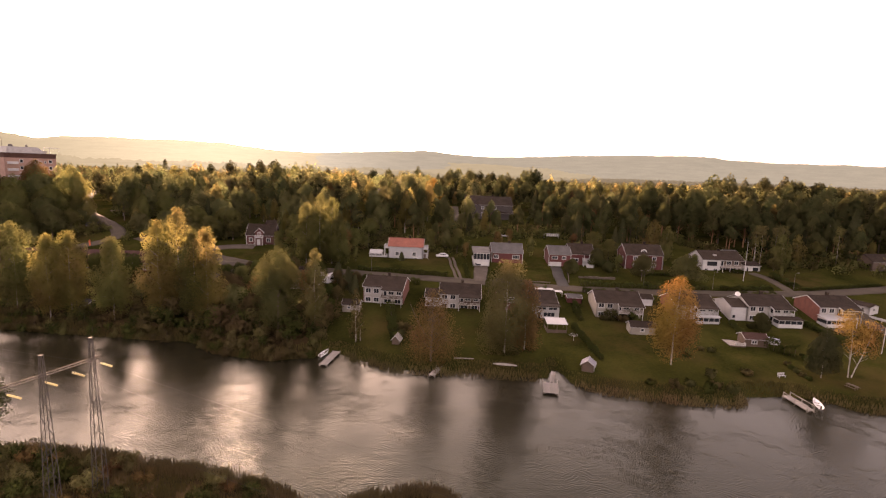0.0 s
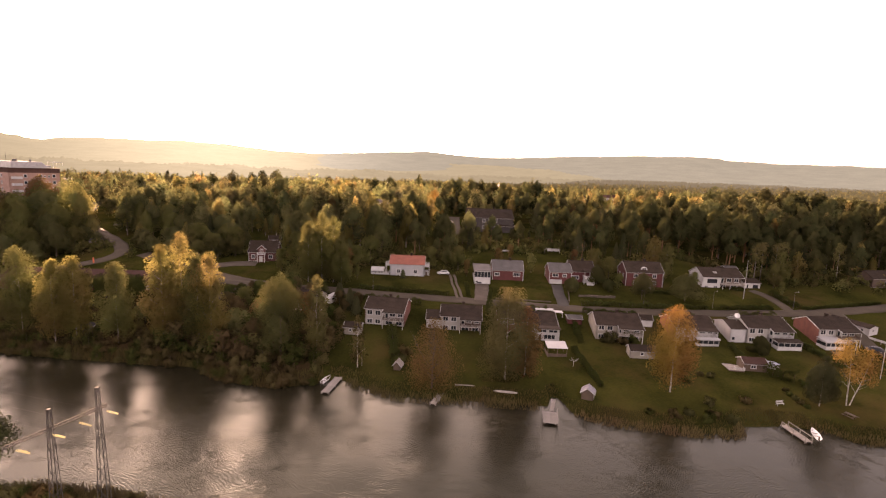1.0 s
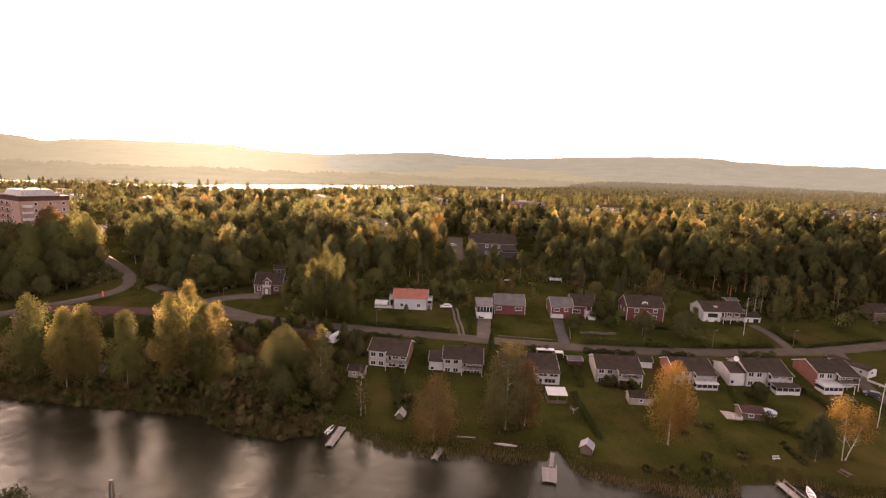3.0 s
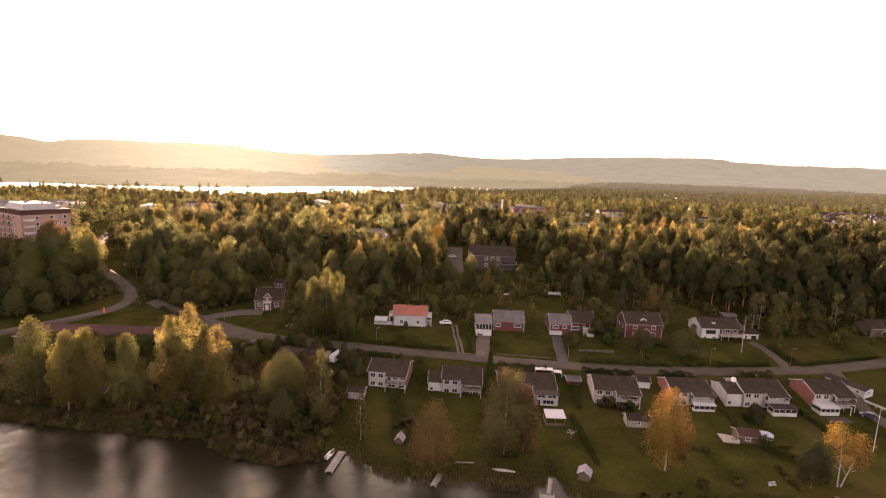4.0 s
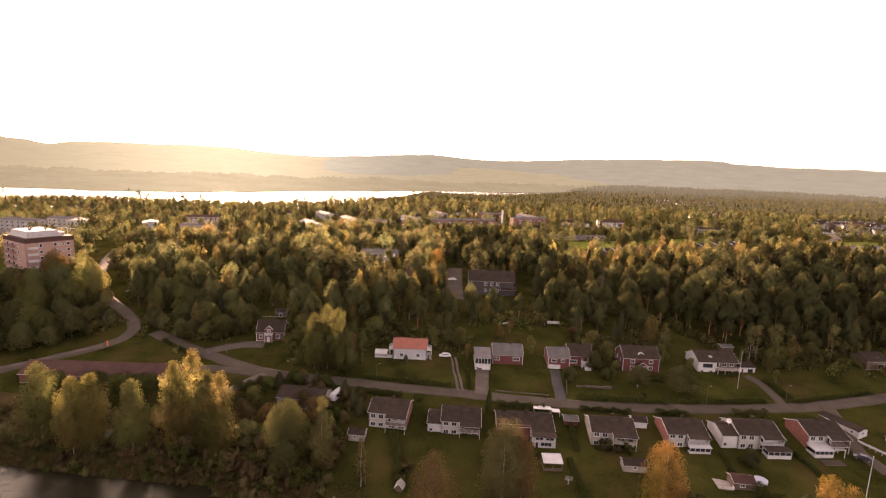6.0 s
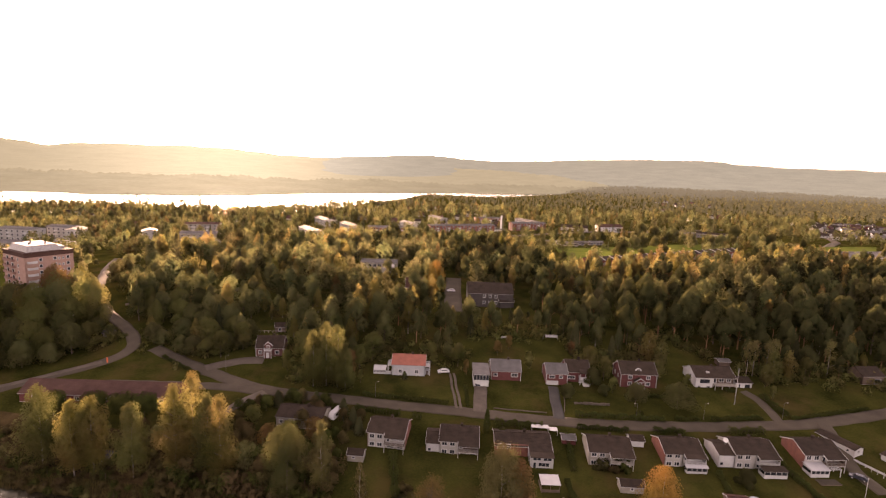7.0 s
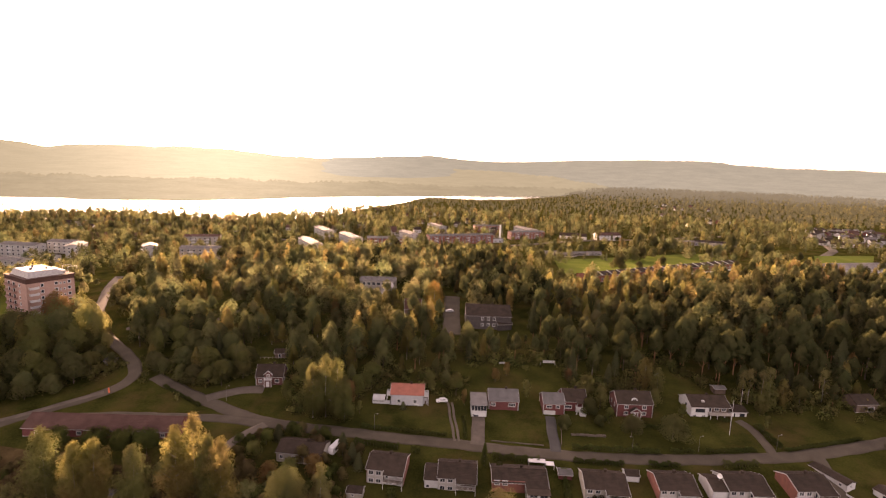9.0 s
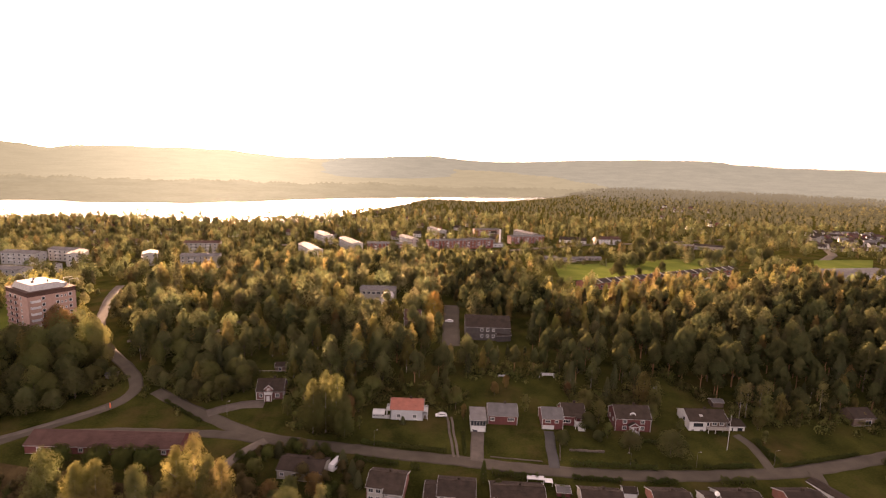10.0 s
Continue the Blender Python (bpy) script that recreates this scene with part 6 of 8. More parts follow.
M_INSUL = surf("glazed_yellow_insulator", (0.62, 0.52, 0.26), (0.78, 0.68, 0.36), 2.0, 0.25, 0.0, 10)
za, zb = gz(-42.8, 53.4), gz(-40.9, 58.6)
lattice_mast(-42.8, 53.4, za, 20.9 - za)
lattice_mast(-40.9, 58.6, zb, 21.2 - zb)
arm = thing("crossarm", -44.6, 49.2, math.degrees(math.atan2(10.3, 4.1)), 18.45, "long steel crossarm joining the two masts, with yellow insulators", "crossarm")
for zz in (0.0, 0.28):
    part("beam", boxes((0, 11.2, -0.06, 0.06, zz - 0.05, zz + 0.05)), M_STEEL, arm)
for i in range(16):
    bm = bmesh.new()
    rod(bm, (0.7 * i, 0, 0.28 * (i % 2)), (0.7 * (i + 1), 0, 0.28 * ((i + 1) % 2)), 0.028, 0.028, 4)
    part("brace", bm, M_STEEL, arm)
for xx in (1.0, 4.6, 7.6, 10.9):
    for dy in (-0.2, 0.2):
        bm = bmesh.new()
        rod(bm, (xx, dy, -0.07), (xx + 0.3, dy, -0.75), 0.02, 0.02, 4)
        part("hanger", bm, M_STEEL, arm)
        bm = bmesh.new()
        for k in range(8):
            rod(bm, (xx + 0.3 + 0.11 * k, dy - 0.05 * k, -0.75 - 0.08 * k), (xx + 0.37 + 0.11 * k, dy - 0.05 * k - 0.03, -0.80 - 0.08 * k), 0.12, 0.12, 8)
        part("insulator", bm, M_INSUL, arm, "yellow glazed insulator string")


def cable(pts, sag, label, r=0.011):
    a, b = Vector(pts[0]), Vector(pts[1])
    n = 24
    q = [a.lerp(b, i / n) - Vector((0, 0, sag * 4 * (i / n) * (1 - i / n))) for i in range(n + 1)]
    side = (b - a).cross(Vector((0, 0, 1))).normalized() * r
    v = [tuple(p + side * i + Vector((0, 0, r * j))) for p in q for i, j in ((1, 0), (0, 1), (-1, 0), (0, -1))]
    f = [(4 * k + i, 4 * k + (i + 1) % 4, 4 * k + 4 + (i + 1) % 4, 4 * k + 4 + i) for k in range(n) for i in range(4)]
    return tagged(solid("power_line", fast_mesh("power_line", v, f), M_STEEL), label, "cable", "power lines")


for dx, dy in ((-44.0, 51.0), (-42.7, 54.4), (-41.6, 57.0), (-40.5, 59.8)):
    cable(((dx, dy, 17.6), (dx + 150, dy - 60, 24.0)), 5.0, "thin steel conductor of the power line")
    cable(((dx, dy, 17.6), (dx - 150, dy + 60, 22.0)), 5.0, "thin steel conductor of the power line")


# ---- sheds and garden things ----
def shed(x, y, rot, w, d, eave, rise, wall, roof, label, holes=(), turn_ridge=False, z=None, name="shed"):
    r = thing(name, x, y, rot, z, label, "shed")
    body(r, w, d, -0.4, eave, rise, wall, wall, holes)
    gable_roof(r, w, d, eave, rise, roof, 0.25, trim=M_WHITE)
    return r


shed(33.8, 102.4, 68, 2.3, 2.5, 1.6, 0.9, M_BROWN, M_TARP, "small garden hut with a grey-lilac felt roof", [(0.8, 1.7, 0.2, 1.3, 0)])
shed(-25.2, 133.4, -4, 4.6, 3.2, 2.1, 0.9, M_BEIGE, M_ROOF, "small beige garden shed with a dark roof", [(1.4, 2.2, 0.9, 1.6, 0)])
shed(49.6, 124.6, -3, 6.2, 3.4, 2.0, 0.9, M_BEIGE, M_ROOF, "pale garden cabin with a dark roof", [(2.6, 3.4, 0.8, 1.6, 0)])
shed(-94.5, 129.5, -8, 4.2, 3.4, 2.0, 0.8, M_BROWN, M_ROOFGREY, "small dark boathouse with white corners under the birches", [(0.6, 1.5, 0.0, 1.8, 0), (2.2, 3.4, 0.0, 1.8, 0)])
shed(-70.6, 208.0, 8, 4.6, 3.4, 2.3, 1.2, M_BROWN, M_ROOF, "dark timber shed behind the cottage", [(1.6, 2.6, 0.1, 1.9, 0)])
rl = thing("fence", -78.0, 206.6, 6, gz(-74, 206.8), "low pale rail fence beside the dark shed", "fence")
for q in range(8):
    post(rl, 1.7 * q, 0, -0.5, 1.0, M_TIMBER, s=0.06)
    if q < 7:
        part("rail", boxes((1.7 * q + 0.07, 1.7 * q + 1.63, -0.03, 0.03, 0.78, 0.9)), M_TIMBER, rl)
shed(110.6, 193.6, 0, 4.6, 3.4, 2.2, 0.6, M_BROWN, M_ROOFGREY, "small dark outbuilding with a white roof edge behind the white house", [])
shed(58.4, 143.4, -3, 4.2, 3.4, 2.3, 0.9, M_WHITE, M_ROOF, "white garage-like shed by the road", [], z=5.7)
shed(37.9, 143.2, -3, 4.1, 3.4, 2.0, 0.5, M_RED, M_ROOFGREY, "small red shed with a pale grey roof", [], z=5.6)
shed(75.8, 119.4, -6, 5.4, 4.0, 2.0, 0.8, M_BROWN, M_ROOFBROWN, "dark brown garden cabin beside a white deck", [(1.6, 2.8, 0.8, 1.6, 1)])
shed(-8.2, 113.6, 80, 2.0, 1.7, 1.1, 0.9, M_BROWN, M_TIMBER, "small weathered boat hut at the lawn's edge", [])
simple_house("garage", 121.3, 153.0, -69, 11.3, 4.0, 2.3, 0.6, M_WHITE, M_ROOF, "long white garage with a dark roof", [(9.0, 9.8, 0.9, 1.7, 0)], z=5.9, chim=False, category="garage", right_h=[(1.4, 2.4, 1.0, 1.9, 1)])
simple_house("garage", 133.5, 142.5, -69, 12.0, 5.0, 2.5, 0.6, M_WHITE, M_ROOF, "second long white garage beside the drive", [(2.5, 3.5, 1.0, 2.0, 0), (8.5, 9.5, 1.0, 2.0, 0)], z=4.9, chim=False, category="garage")
fn = thing("fence", 124.6, 141.4, -62, gz(126, 138), "low white board fence along the drive", "fence")
for q in range(8):
    post(fn, 1.5 * q, 0, -0.6, 1.5 - 0.08 * q, s=0.06)
    if q < 7:
        part("board", boxes((1.5 * q + 0.07, 1.5 * q + 1.43, -0.03, 0.03, 0.75 - 0.08 * q, 1.4 - 0.08 * q)), M_WHITE, fn)
simple_house("barn", 160.5, 184.5, 6, 9.0, 8.0, 3.4, 2.2, M_BROWN, M_ROOF, "dark timber barn at the wood's edge", [(5.0, 7.6, 0.2, 2.2, 0)], chim=False, category="barn")


def deck(x, y, rot, w, d, label, mat, rail=True):
    r = thing("deck", x, y, rot, gz(x + w / 2, y), label, "deck")
    n = int(d / 0.2)
    for i in range(n):
        part("board", boxes((0, w, i * 0.2, i * 0.2 + 0.185, 0.25, 0.3)), mat, r)
    part("skirt", boxes((0.02, w - 0.02, 0.02, d - 0.05, -0.4, 0.24)), M_BROWN, r)
    if rail:
        railing(r, w * 0.42, w, 0.05, 0.3, 0.7, M_WHITE, True, 1.0, "railing")
    return r


deck(72.0, 119.0, -6, 3.7, 4.6, "pale timber garden deck with a low white railing", M_TIMBER)
deck(107.5, 130.6, 3, 6.0, 2.6, "dark paved terrace before the brick house", M_ASPHALT, False)
tp = thing("pool", 84.6, 122.6, 0, None, "round pool with a pale blue cover", "pool")
bm = bmesh.new()
rod(bm, (0, 0, -0.3), (0, 0, 0.8), 1.75, 1.75, 20)
part("pool_wall", bm, M_WHITE, tp)
bm = bmesh.new()
rod(bm, (0, 0, 0.8), (0, 0, 0.86), 1.8, 1.7, 20)
part("pool_cover", bm, surf("pale_blue_tarpaulin", (0.24, 0.27, 0.33), (0.32, 0.35, 0.41), 0.8, 0.5, 0.2, 8), tp)
cn = thing("canoe", 13.0, 106.4, -8, None, "upturned pale canoe lying on the grass", "canoe")
bm = bmesh.new()
rows = []
for i in range(11):
    u = i / 10
    w = 0.45 * math.sin(math.pi * min(max(u, 0.03), 0.97)) ** 0.6
    rows.append([bm.verts.new((5.2 * u, a * w, 0.05 + b * 0.4 * (w / 0.45) ** 0.5)) for a, b in ((-1, 0), (-0.8, 0.6), (0, 1), (0.8, 0.6), (1, 0))])
for p, q in zip(rows, rows[1:]):
    for i in range(4):
        bm.faces.new((p[i], p[i + 1], q[i + 1], q[i]))
    bm.faces.new((p[4], p[0], q[0], q[4]))
bm.faces.new(rows[0])
bm.faces.new(rows[-1])
part("hull", bm, M_TIMBER, cn)
lg = thing("log", 4.5, 108.2, -4, None, "long pale log on the grass", "log")
bm = bmesh.new()
rod(bm, (0, 0, 0.15), (4.4, 0.2, 0.18), 0.16, 0.12, 8)
part("stem", bm, M_TIMBER, lg)


def bench(x, y, rot, label, mat=None, w=1.7):
    r = thing("garden_bench", x, y, rot, None, label, "bench", "garden benches")
    for i in range(3):
        part("seat_slat", boxes((0, w, 0.15 * i, 0.15 * i + 0.12, 0.42, 0.46)), mat or M_WHITE, r)
    for i in range(3):
        part("back_slat", boxes((0, w, 0.5, 0.54, 0.55 + 0.16 * i, 0.67 + 0.16 * i)), mat or M_WHITE, r)
    for px in (0.08, w - 0.14):
        part("leg", boxes((px, px + 0.07, 0.02, 0.09, 0, 0.42)), mat or M_WHITE, r)
        part("leg", boxes((px, px + 0.07, 0.42, 0.5, 0, 1.0)), mat or M_WHITE, r)
    return r


bench(73.8, 103.2, 10, "small white garden bench on the lawn")
bench(26.0, 210.0, 0, "white bench at the top of the garden", w=3.2)


def table_set(x, y, rot):
    r = thing("picnic_table", x, y, rot, None, "dark-stained timber picnic table with benches by the trees", "picnic table")
    for i in range(5):
        part("top_board", boxes((0, 2.2, 0.17 * i, 0.17 * i + 0.15, 0.72, 0.76)), M_BROWN, r)
    for yy in (-0.6, 1.2):
        part("seat_board", boxes((0, 2.2, yy, yy + 0.26, 0.43, 0.47)), M_BROWN, r)
    for xx in (0.25, 1.85):
        part("leg_frame", boxes((xx, xx + 0.08, 0.0, 0.12, 0, 0.72), (xx, xx + 0.08, 0.74, 0.86, 0, 0.72), (xx - 0.081, xx - 0.001, -0.6, 1.46, 0.36, 0.43)), M_BROWN, r)
    return r


ai = thing("clothes_airer", 33.6, 118.5, 20, None, "white rotary clothes airer standing on the lawn", "clothes airer")
bm = bmesh.new()
rod(bm, (0, 0, -0.2), (0, 0, 1.7), 0.035, 0.03, 8)
part("pole", bm, M_WHITE, ai)
for k in range(4):
    c, q = math.cos(k * math.pi / 2), math.sin(k * math.pi / 2)
    bm = bmesh.new()
    rod(bm, (0.04 * c, 0.04 * q, 1.2), (1.35 * c, 1.35 * q, 1.75), 0.025, 0.02, 6)
    part("arm", bm, M_WHITE, ai)
    bm = bmesh.new()
    for f in (0.5, 0.75, 1.0):
        z = 1.2 + 0.55 * f
        rod(bm, (1.35 * f * c, 1.35 * f * q, z), (-1.35 * f * q, 1.35 * f * c, z), 0.008, 0.008, 4)
    part("line", bm, M_WHITE, ai)

table_set(85.0, 99.4, -72)
sw = thing("swing_frame", 44.0, 211.0, 0, None, "white garden frame hung with pale cloths", "clothes rack")
for px in (0.0, 6.2):
    post(sw, px, 0, -0.2, 2.1)
part("beam", boxes((0.07, 6.13, -0.05, 0.05, 2.0, 2.1)), M_WHITE, sw)
for i in range(6):
    part("cloth", boxes((1.0 + i * 0.85, 1.7 + i * 0.85, -0.02, 0.02, 0.9 + 0.1 * (i % 2), 1.98)), M_WHITE, sw)
bench(91.2, 204.5, 30, "white garden seat at the wood's edge", w=2.4)

# ---- posts and lamps ----
def pole(name, x, y, h, label, mat, r=0.06, ball=False):
    t = thing(name, x, y, 0, None, label, "pole")
    bm = bmesh.new()
    rod(bm, (0, 0, -0.4), (0, 0, h), r, r * 0.55, 8)
    part("shaft", bm, mat, t)
    bm = bmesh.new()
    bmesh.ops.create_uvsphere(bm, u_segments=8, v_segments=6, radius=r * 1.6, matrix=Matrix.Translation((0, 0, h)))
    part("finial", bm, mat, t)
    return t


pole("flagpole", 103.1, 167.7, 13.0, "tall white flagpole on the lawn", M_WHITE, 0.09)
pole("flagpole", 108.5, 118.0, 11.5, "tall white flagpole in the garden", M_WHITE, 0.09)
pole("post", -17.6, 116.4, 2.6, "pale post on the lawn", M_TIMBER, 0.07)


M_LAMP = surf("weathered_lamp_steel", (0.07, 0.065, 0.06), (0.11, 0.10, 0.09), 1.0, 0.7, 0.05, 10)


def street_lamp(x, y, rot, h=5.5):
    t = thing("street_lamp", x, y, rot, None, "thin grey street lamp with a small flat head", "street lamp", "street lamps")
    bm = bmesh.new()
    rod(bm, (0, 0, -0.4), (0, 0, h), 0.05, 0.03, 8)
    part("shaft", bm, M_LAMP, t)
    bm = bmesh.new()
    rod(bm, (0, 0, h), (0.9, 0, h + 0.18), 0.04, 0.035, 6)
    part("arm", bm, M_LAMP, t)
    part("lamp_head", boxes((0.75, 1.2, -0.1, 0.1, h + 0.13, h + 0.22)), M_METAL, t)
    return t


for x, y, a in ((115.1, 160.3, 0), (87.6, 157.9, 0), (-21.4, 163.2, 20), (64.8, 156.2, 180), (-78, 176.5, 40), (-110, 193.5, 40)):
    street_lamp(x, y, a)
ds = thing("satellite_dish", 84.9, 139.9, -20, 11.2, "white satellite dish on a bracket at the ridge", "satellite dish")
bm = bmesh.new()
rings = []
for i in range(5):
    rr = 0.72 * i / 4
    rings.append([bm.verts.new((rr * math.cos(a), -0.35 * (rr / 0.72) ** 2 + 0.1, rr * math.sin(a))) for a in [2 * math.pi * k / 16 for k in range(16)]])
for p, q in zip(rings[1:], rings[2:]):
    for k in range(16):
        bm.faces.new((p[k], p[(k + 1) % 16], q[(k + 1) % 16], q[k]))
bm.faces.new(rings[1])
bmesh.ops.solidify(bm, geom=bm.faces[:], thickness=0.04)
bm.transform(Matrix.Rotation(radians(-25), 4, "X"))
part("dish", bm, M_BOAT, ds)
bm = bmesh.new()
rod(bm, (0, 0.1, 0), (0.1, 0.5, -2.2), 0.05)
rod(bm, (0, 0.2, 0.0), (-1.6, 0.4, 0.15), 0.03)
part("bracket", bm, M_METAL, ds)


# ---- vehicles ----
def car(x, y, rot, label, paint, z=None, van=False):
    r = thing("car" if not van else "caravan", x, y, rot, z, label, "car" if not van else "caravan", "parked cars" if not van else "")
    L, W, H = (4.4, 1.75, 1.45) if not van else (6.0, 2.2, 2.6)
    prof = [(0, 0.35), (0.02, 0.75), (0.9, 0.88), (1.5, H - 0.03), (3.3, H), (4.0, 0.95), (4.38, 0.8), (4.4, 0.35)] if not van else [(0, 0.45), (0.1, 1.5), (0.5, 2.5), (5.6, 2.6), (6.0, 1.5), (6.0, 0.45)]
    bm = bmesh.new()
    a = [bm.verts.new((u, -W / 2 + (0.12 if h > 1 else 0), h)) for u, h in prof]
    b = [bm.verts.new((u, W / 2 - (0.12 if h > 1 else 0), h)) for u, h in prof]
    bm.faces.new(a)
    bm.faces.new(b[::-1])
    for i in range(len(prof)):
        j = (i + 1) % len(prof)
        bm.faces.new((a[i], b[i], b[j], a[j]))
    bmesh.ops.bevel(bm, geom=bm.edges[:], offset=0.06, segments=2, affect="EDGES")
    bd = part("body", bm, paint, r)
    if not van:
        for s in (-1, 1):
            part("side_window", boxes((1.35, 3.5, s * (W / 2 - 0.06) - 0.03, s * (W / 2 - 0.06) + 0.03, 0.95, 1.3)), M_GLASS, bd)
        part("windscreen", boxes((1.0, 1.06, -W / 2 + 0.2, W / 2 - 0.2, 0.95, 1.25)), M_GLASS, bd)
    else:
        for s in (-1, 1):
            part("side_window", boxes((1.2, 2.6, s * W / 2 - 0.03, s * W / 2 + 0.03, 1.3, 1.95)), M_GLASS, bd)
    for px in ((0.8, 3.55) if not van else (2.6, 3.4)):
        for s in (-1, 1):
            bm = bmesh.new()
            rod(bm, (px, s * (W / 2 - 0.1) - 0.1, 0.32), (px, s * (W / 2 - 0.1) + 0.1, 0.32), 0.32, 0.32, 14)
            wh = part("wheel", bm, plain_black, r)
            bm = bmesh.new()
            rod(bm, (px, s * (W / 2 + 0.0) - 0.02, 0.32), (px, s * (W / 2 + 0.0) + 0.02, 0.32), 0.18, 0.18, 10)
            part("rim", bm, M_METAL, wh)
    return r


plain_black = plain("black_rubber", (0.02, 0.02, 0.02), 0.8)
P_WHITE, P_DARK, P_GREY = plain("white_car_paint", (0.52, 0.52, 0.52), 0.25), plain("dark_car_paint", (0.03, 0.032, 0.04), 0.25), plain("silver_car_paint", (0.4, 0.4, 0.41), 0.3, 0.4)
car(-0.6, 181.0, 8, "white estate car parked beside the orange-roofed house", P_WHITE)
car(2.4, 272.0, 5, "white car parked on the asphalt yard", P_WHITE)
car(14.0, 172.4, 90, "dark car at the top of the gravel drive", P_DARK)
car(118.4, 135.2, -38, "dark estate car parked on the drive", P_DARK)
for i, (x, y, p) in enumerate([(-160.5, 213.5, P_WHITE), (-157.6, 214.4, P_GREY), (-154.6, 215.2, P_WHITE), (-163.5, 212.6, P_DARK)]):
    car(x, y, 78, "pale parked car under the trees" if p is not P_DARK else "dark parked car under the trees", p)
car(-33.4, 149.2, 70, "white caravan parked beside the low house", P_WHITE, None, True)
sg = thing("marker", -123.0, 178.8, 0, None, "red-orange marker post on the grass", "marker")
part("board", boxes((-0.25, 0.25, -0.06, 0.06, 0.0, 2.0)), surf("orange_red_paint", (0.5, 0.09, 0.03), (0.6, 0.13, 0.05), 1.0, 0.5, 0.05), sg)
bn = thing("bin", -127.5, 163.0, 0, None, "dark refuse bin by the lane", "bin")
part("body", boxes((-0.6, 0.6, -0.5, 0.5, 0, 1.2)), P_DARK, bn)
part("lid", boxes((-0.65, 0.65, -0.55, 0.55, 1.2, 1.3)), P_DARK, bn)
simple_house("shed", -137.0, 197.5, 10, 4.0, 3.0, 2.0, 0.7, M_TIMBER, M_ROOFGREY, "small pale shed below the trees", [], chim=False, category="shed")


# ---- hedges and fences ----
def hedge(pts, h, w, label, mat=None, dens=120):
    rng = np.random.default_rng(int(abs(pts[0][0]) * 7 + abs(pts[0][1])))
    p = []
    for (x0, y0), (x1, y1) in zip(pts, pts[1:]):
        ln = math.hypot(x1 - x0, y1 - y0)
        n = int(ln * dens)
        u = rng.random(n)
        side = rng.uniform(-1, 1, (n, 2))
        edge = rng.random(n) < 0.75
        k = rng.integers(0, 3, n)
        s = np.where(edge & (k == 0), np.sign(side[:, 0]), side[:, 0]) * w / 2
        z = np.where(edge & (k > 0), h, h * rng.random(n))
        s = s * (0.8 + 0.3 * np.sin(u * ln * 0.9 + 1)) + rng.normal(size=n) * 0.12
        nx, ny = -(y1 - y0) / ln, (x1 - x0) / ln
        x, y = x0 + (x1 - x0) * u + nx * s, y0 + (y1 - y0) * u + ny * s
        p.append(np.stack([x, y, land(x, y) + z * (0.82 + 0.2 * np.sin(u * ln * 1.3) + 0.14 * np.sin(u * ln * 3.1))], -1))
    p = np.concatenate(p)
    root = new("hedge")
    v, f = leaf_sprays(p, 0.42, rng, 0.3)
    solid("foliage", set_outward(fast_mesh("foliage", v, f), v * 0 + (0, -0.3, 1)), mat or M_HEDGE, root)
    bm = bmesh.new()
    for (x0, y0), (x1, y1) in zip(pts, pts[1:]):
        n = max(1, int(math.hypot(x1 - x0, y1 - y0) / 1.0))
        for i in range(n):
            x, y = x0 + (x1 - x0) * (i + 0.5) / n, y0 + (y1 - y0) * (i + 0.5) / n
            rod(bm, (x, y, gz(x, y) - 0.2), (x, y, gz(x, y) + h * 0.8), 0.05, 0.03, 4)
    tagged(part("stem", bm, M_BARK, root), kind="stuff")
    return tagged(root, label, "hedge", "clipped hedges")


for pts, h, w in (([(-27, 155.5), (-12, 153.5)], 1.6, 1.6), ([(-8, 152.4), (-5, 152)], 1.7, 1.6), ([(18, 150.6), (33, 149.6)], 1.8, 1.6), ([(44, 150.2), (60, 149.6)], 1.4, 1.2), ([(68, 150), (78, 150)], 1.5, 1.4), ([(92, 150.6), (104, 151.6)], 1.9, 2.0),
                  ([(-26, 164.4), (3.6, 161)], 1.2, 1.1), ([(45, 157), (74, 156.2)], 1.5, 1.6), ([(78, 157), (86, 157.4)], 1.2, 1.2), ([(90, 157.6), (108, 159.4)], 1.2, 1.2), ([(36, 128), (37.2, 108)], 1.2, 1.2), ([(118, 160), (150, 168)], 0.8, 0.9), ([(-12.5, 136), (-9.5, 116)], 1.9, 2.2), ([(40, 146), (39, 132)], 1.6, 1.6), ([(80.5, 134), (79, 124)], 1.3, 1.3), ([(101, 140), (103.5, 122)], 1.4, 1.6), ([(80.6, 118.6), (84.6, 113.2)], 2.6, 3.4), ([(-105, 184), (-86, 172.5)], 1.0, 1.0), ([(9.4, 172), (10.0, 160)], 0.9, 1.0), ([(115.6, 173), (117.2, 161)], 1.5, 2.4), ([(70, 170.5), (90, 170)], 0.9, 1.2), ([(104, 176), (108, 175.6)], 1.1, 1.4)):
    hedge(pts, h, w, "clipped dark green hedge at a garden's edge")
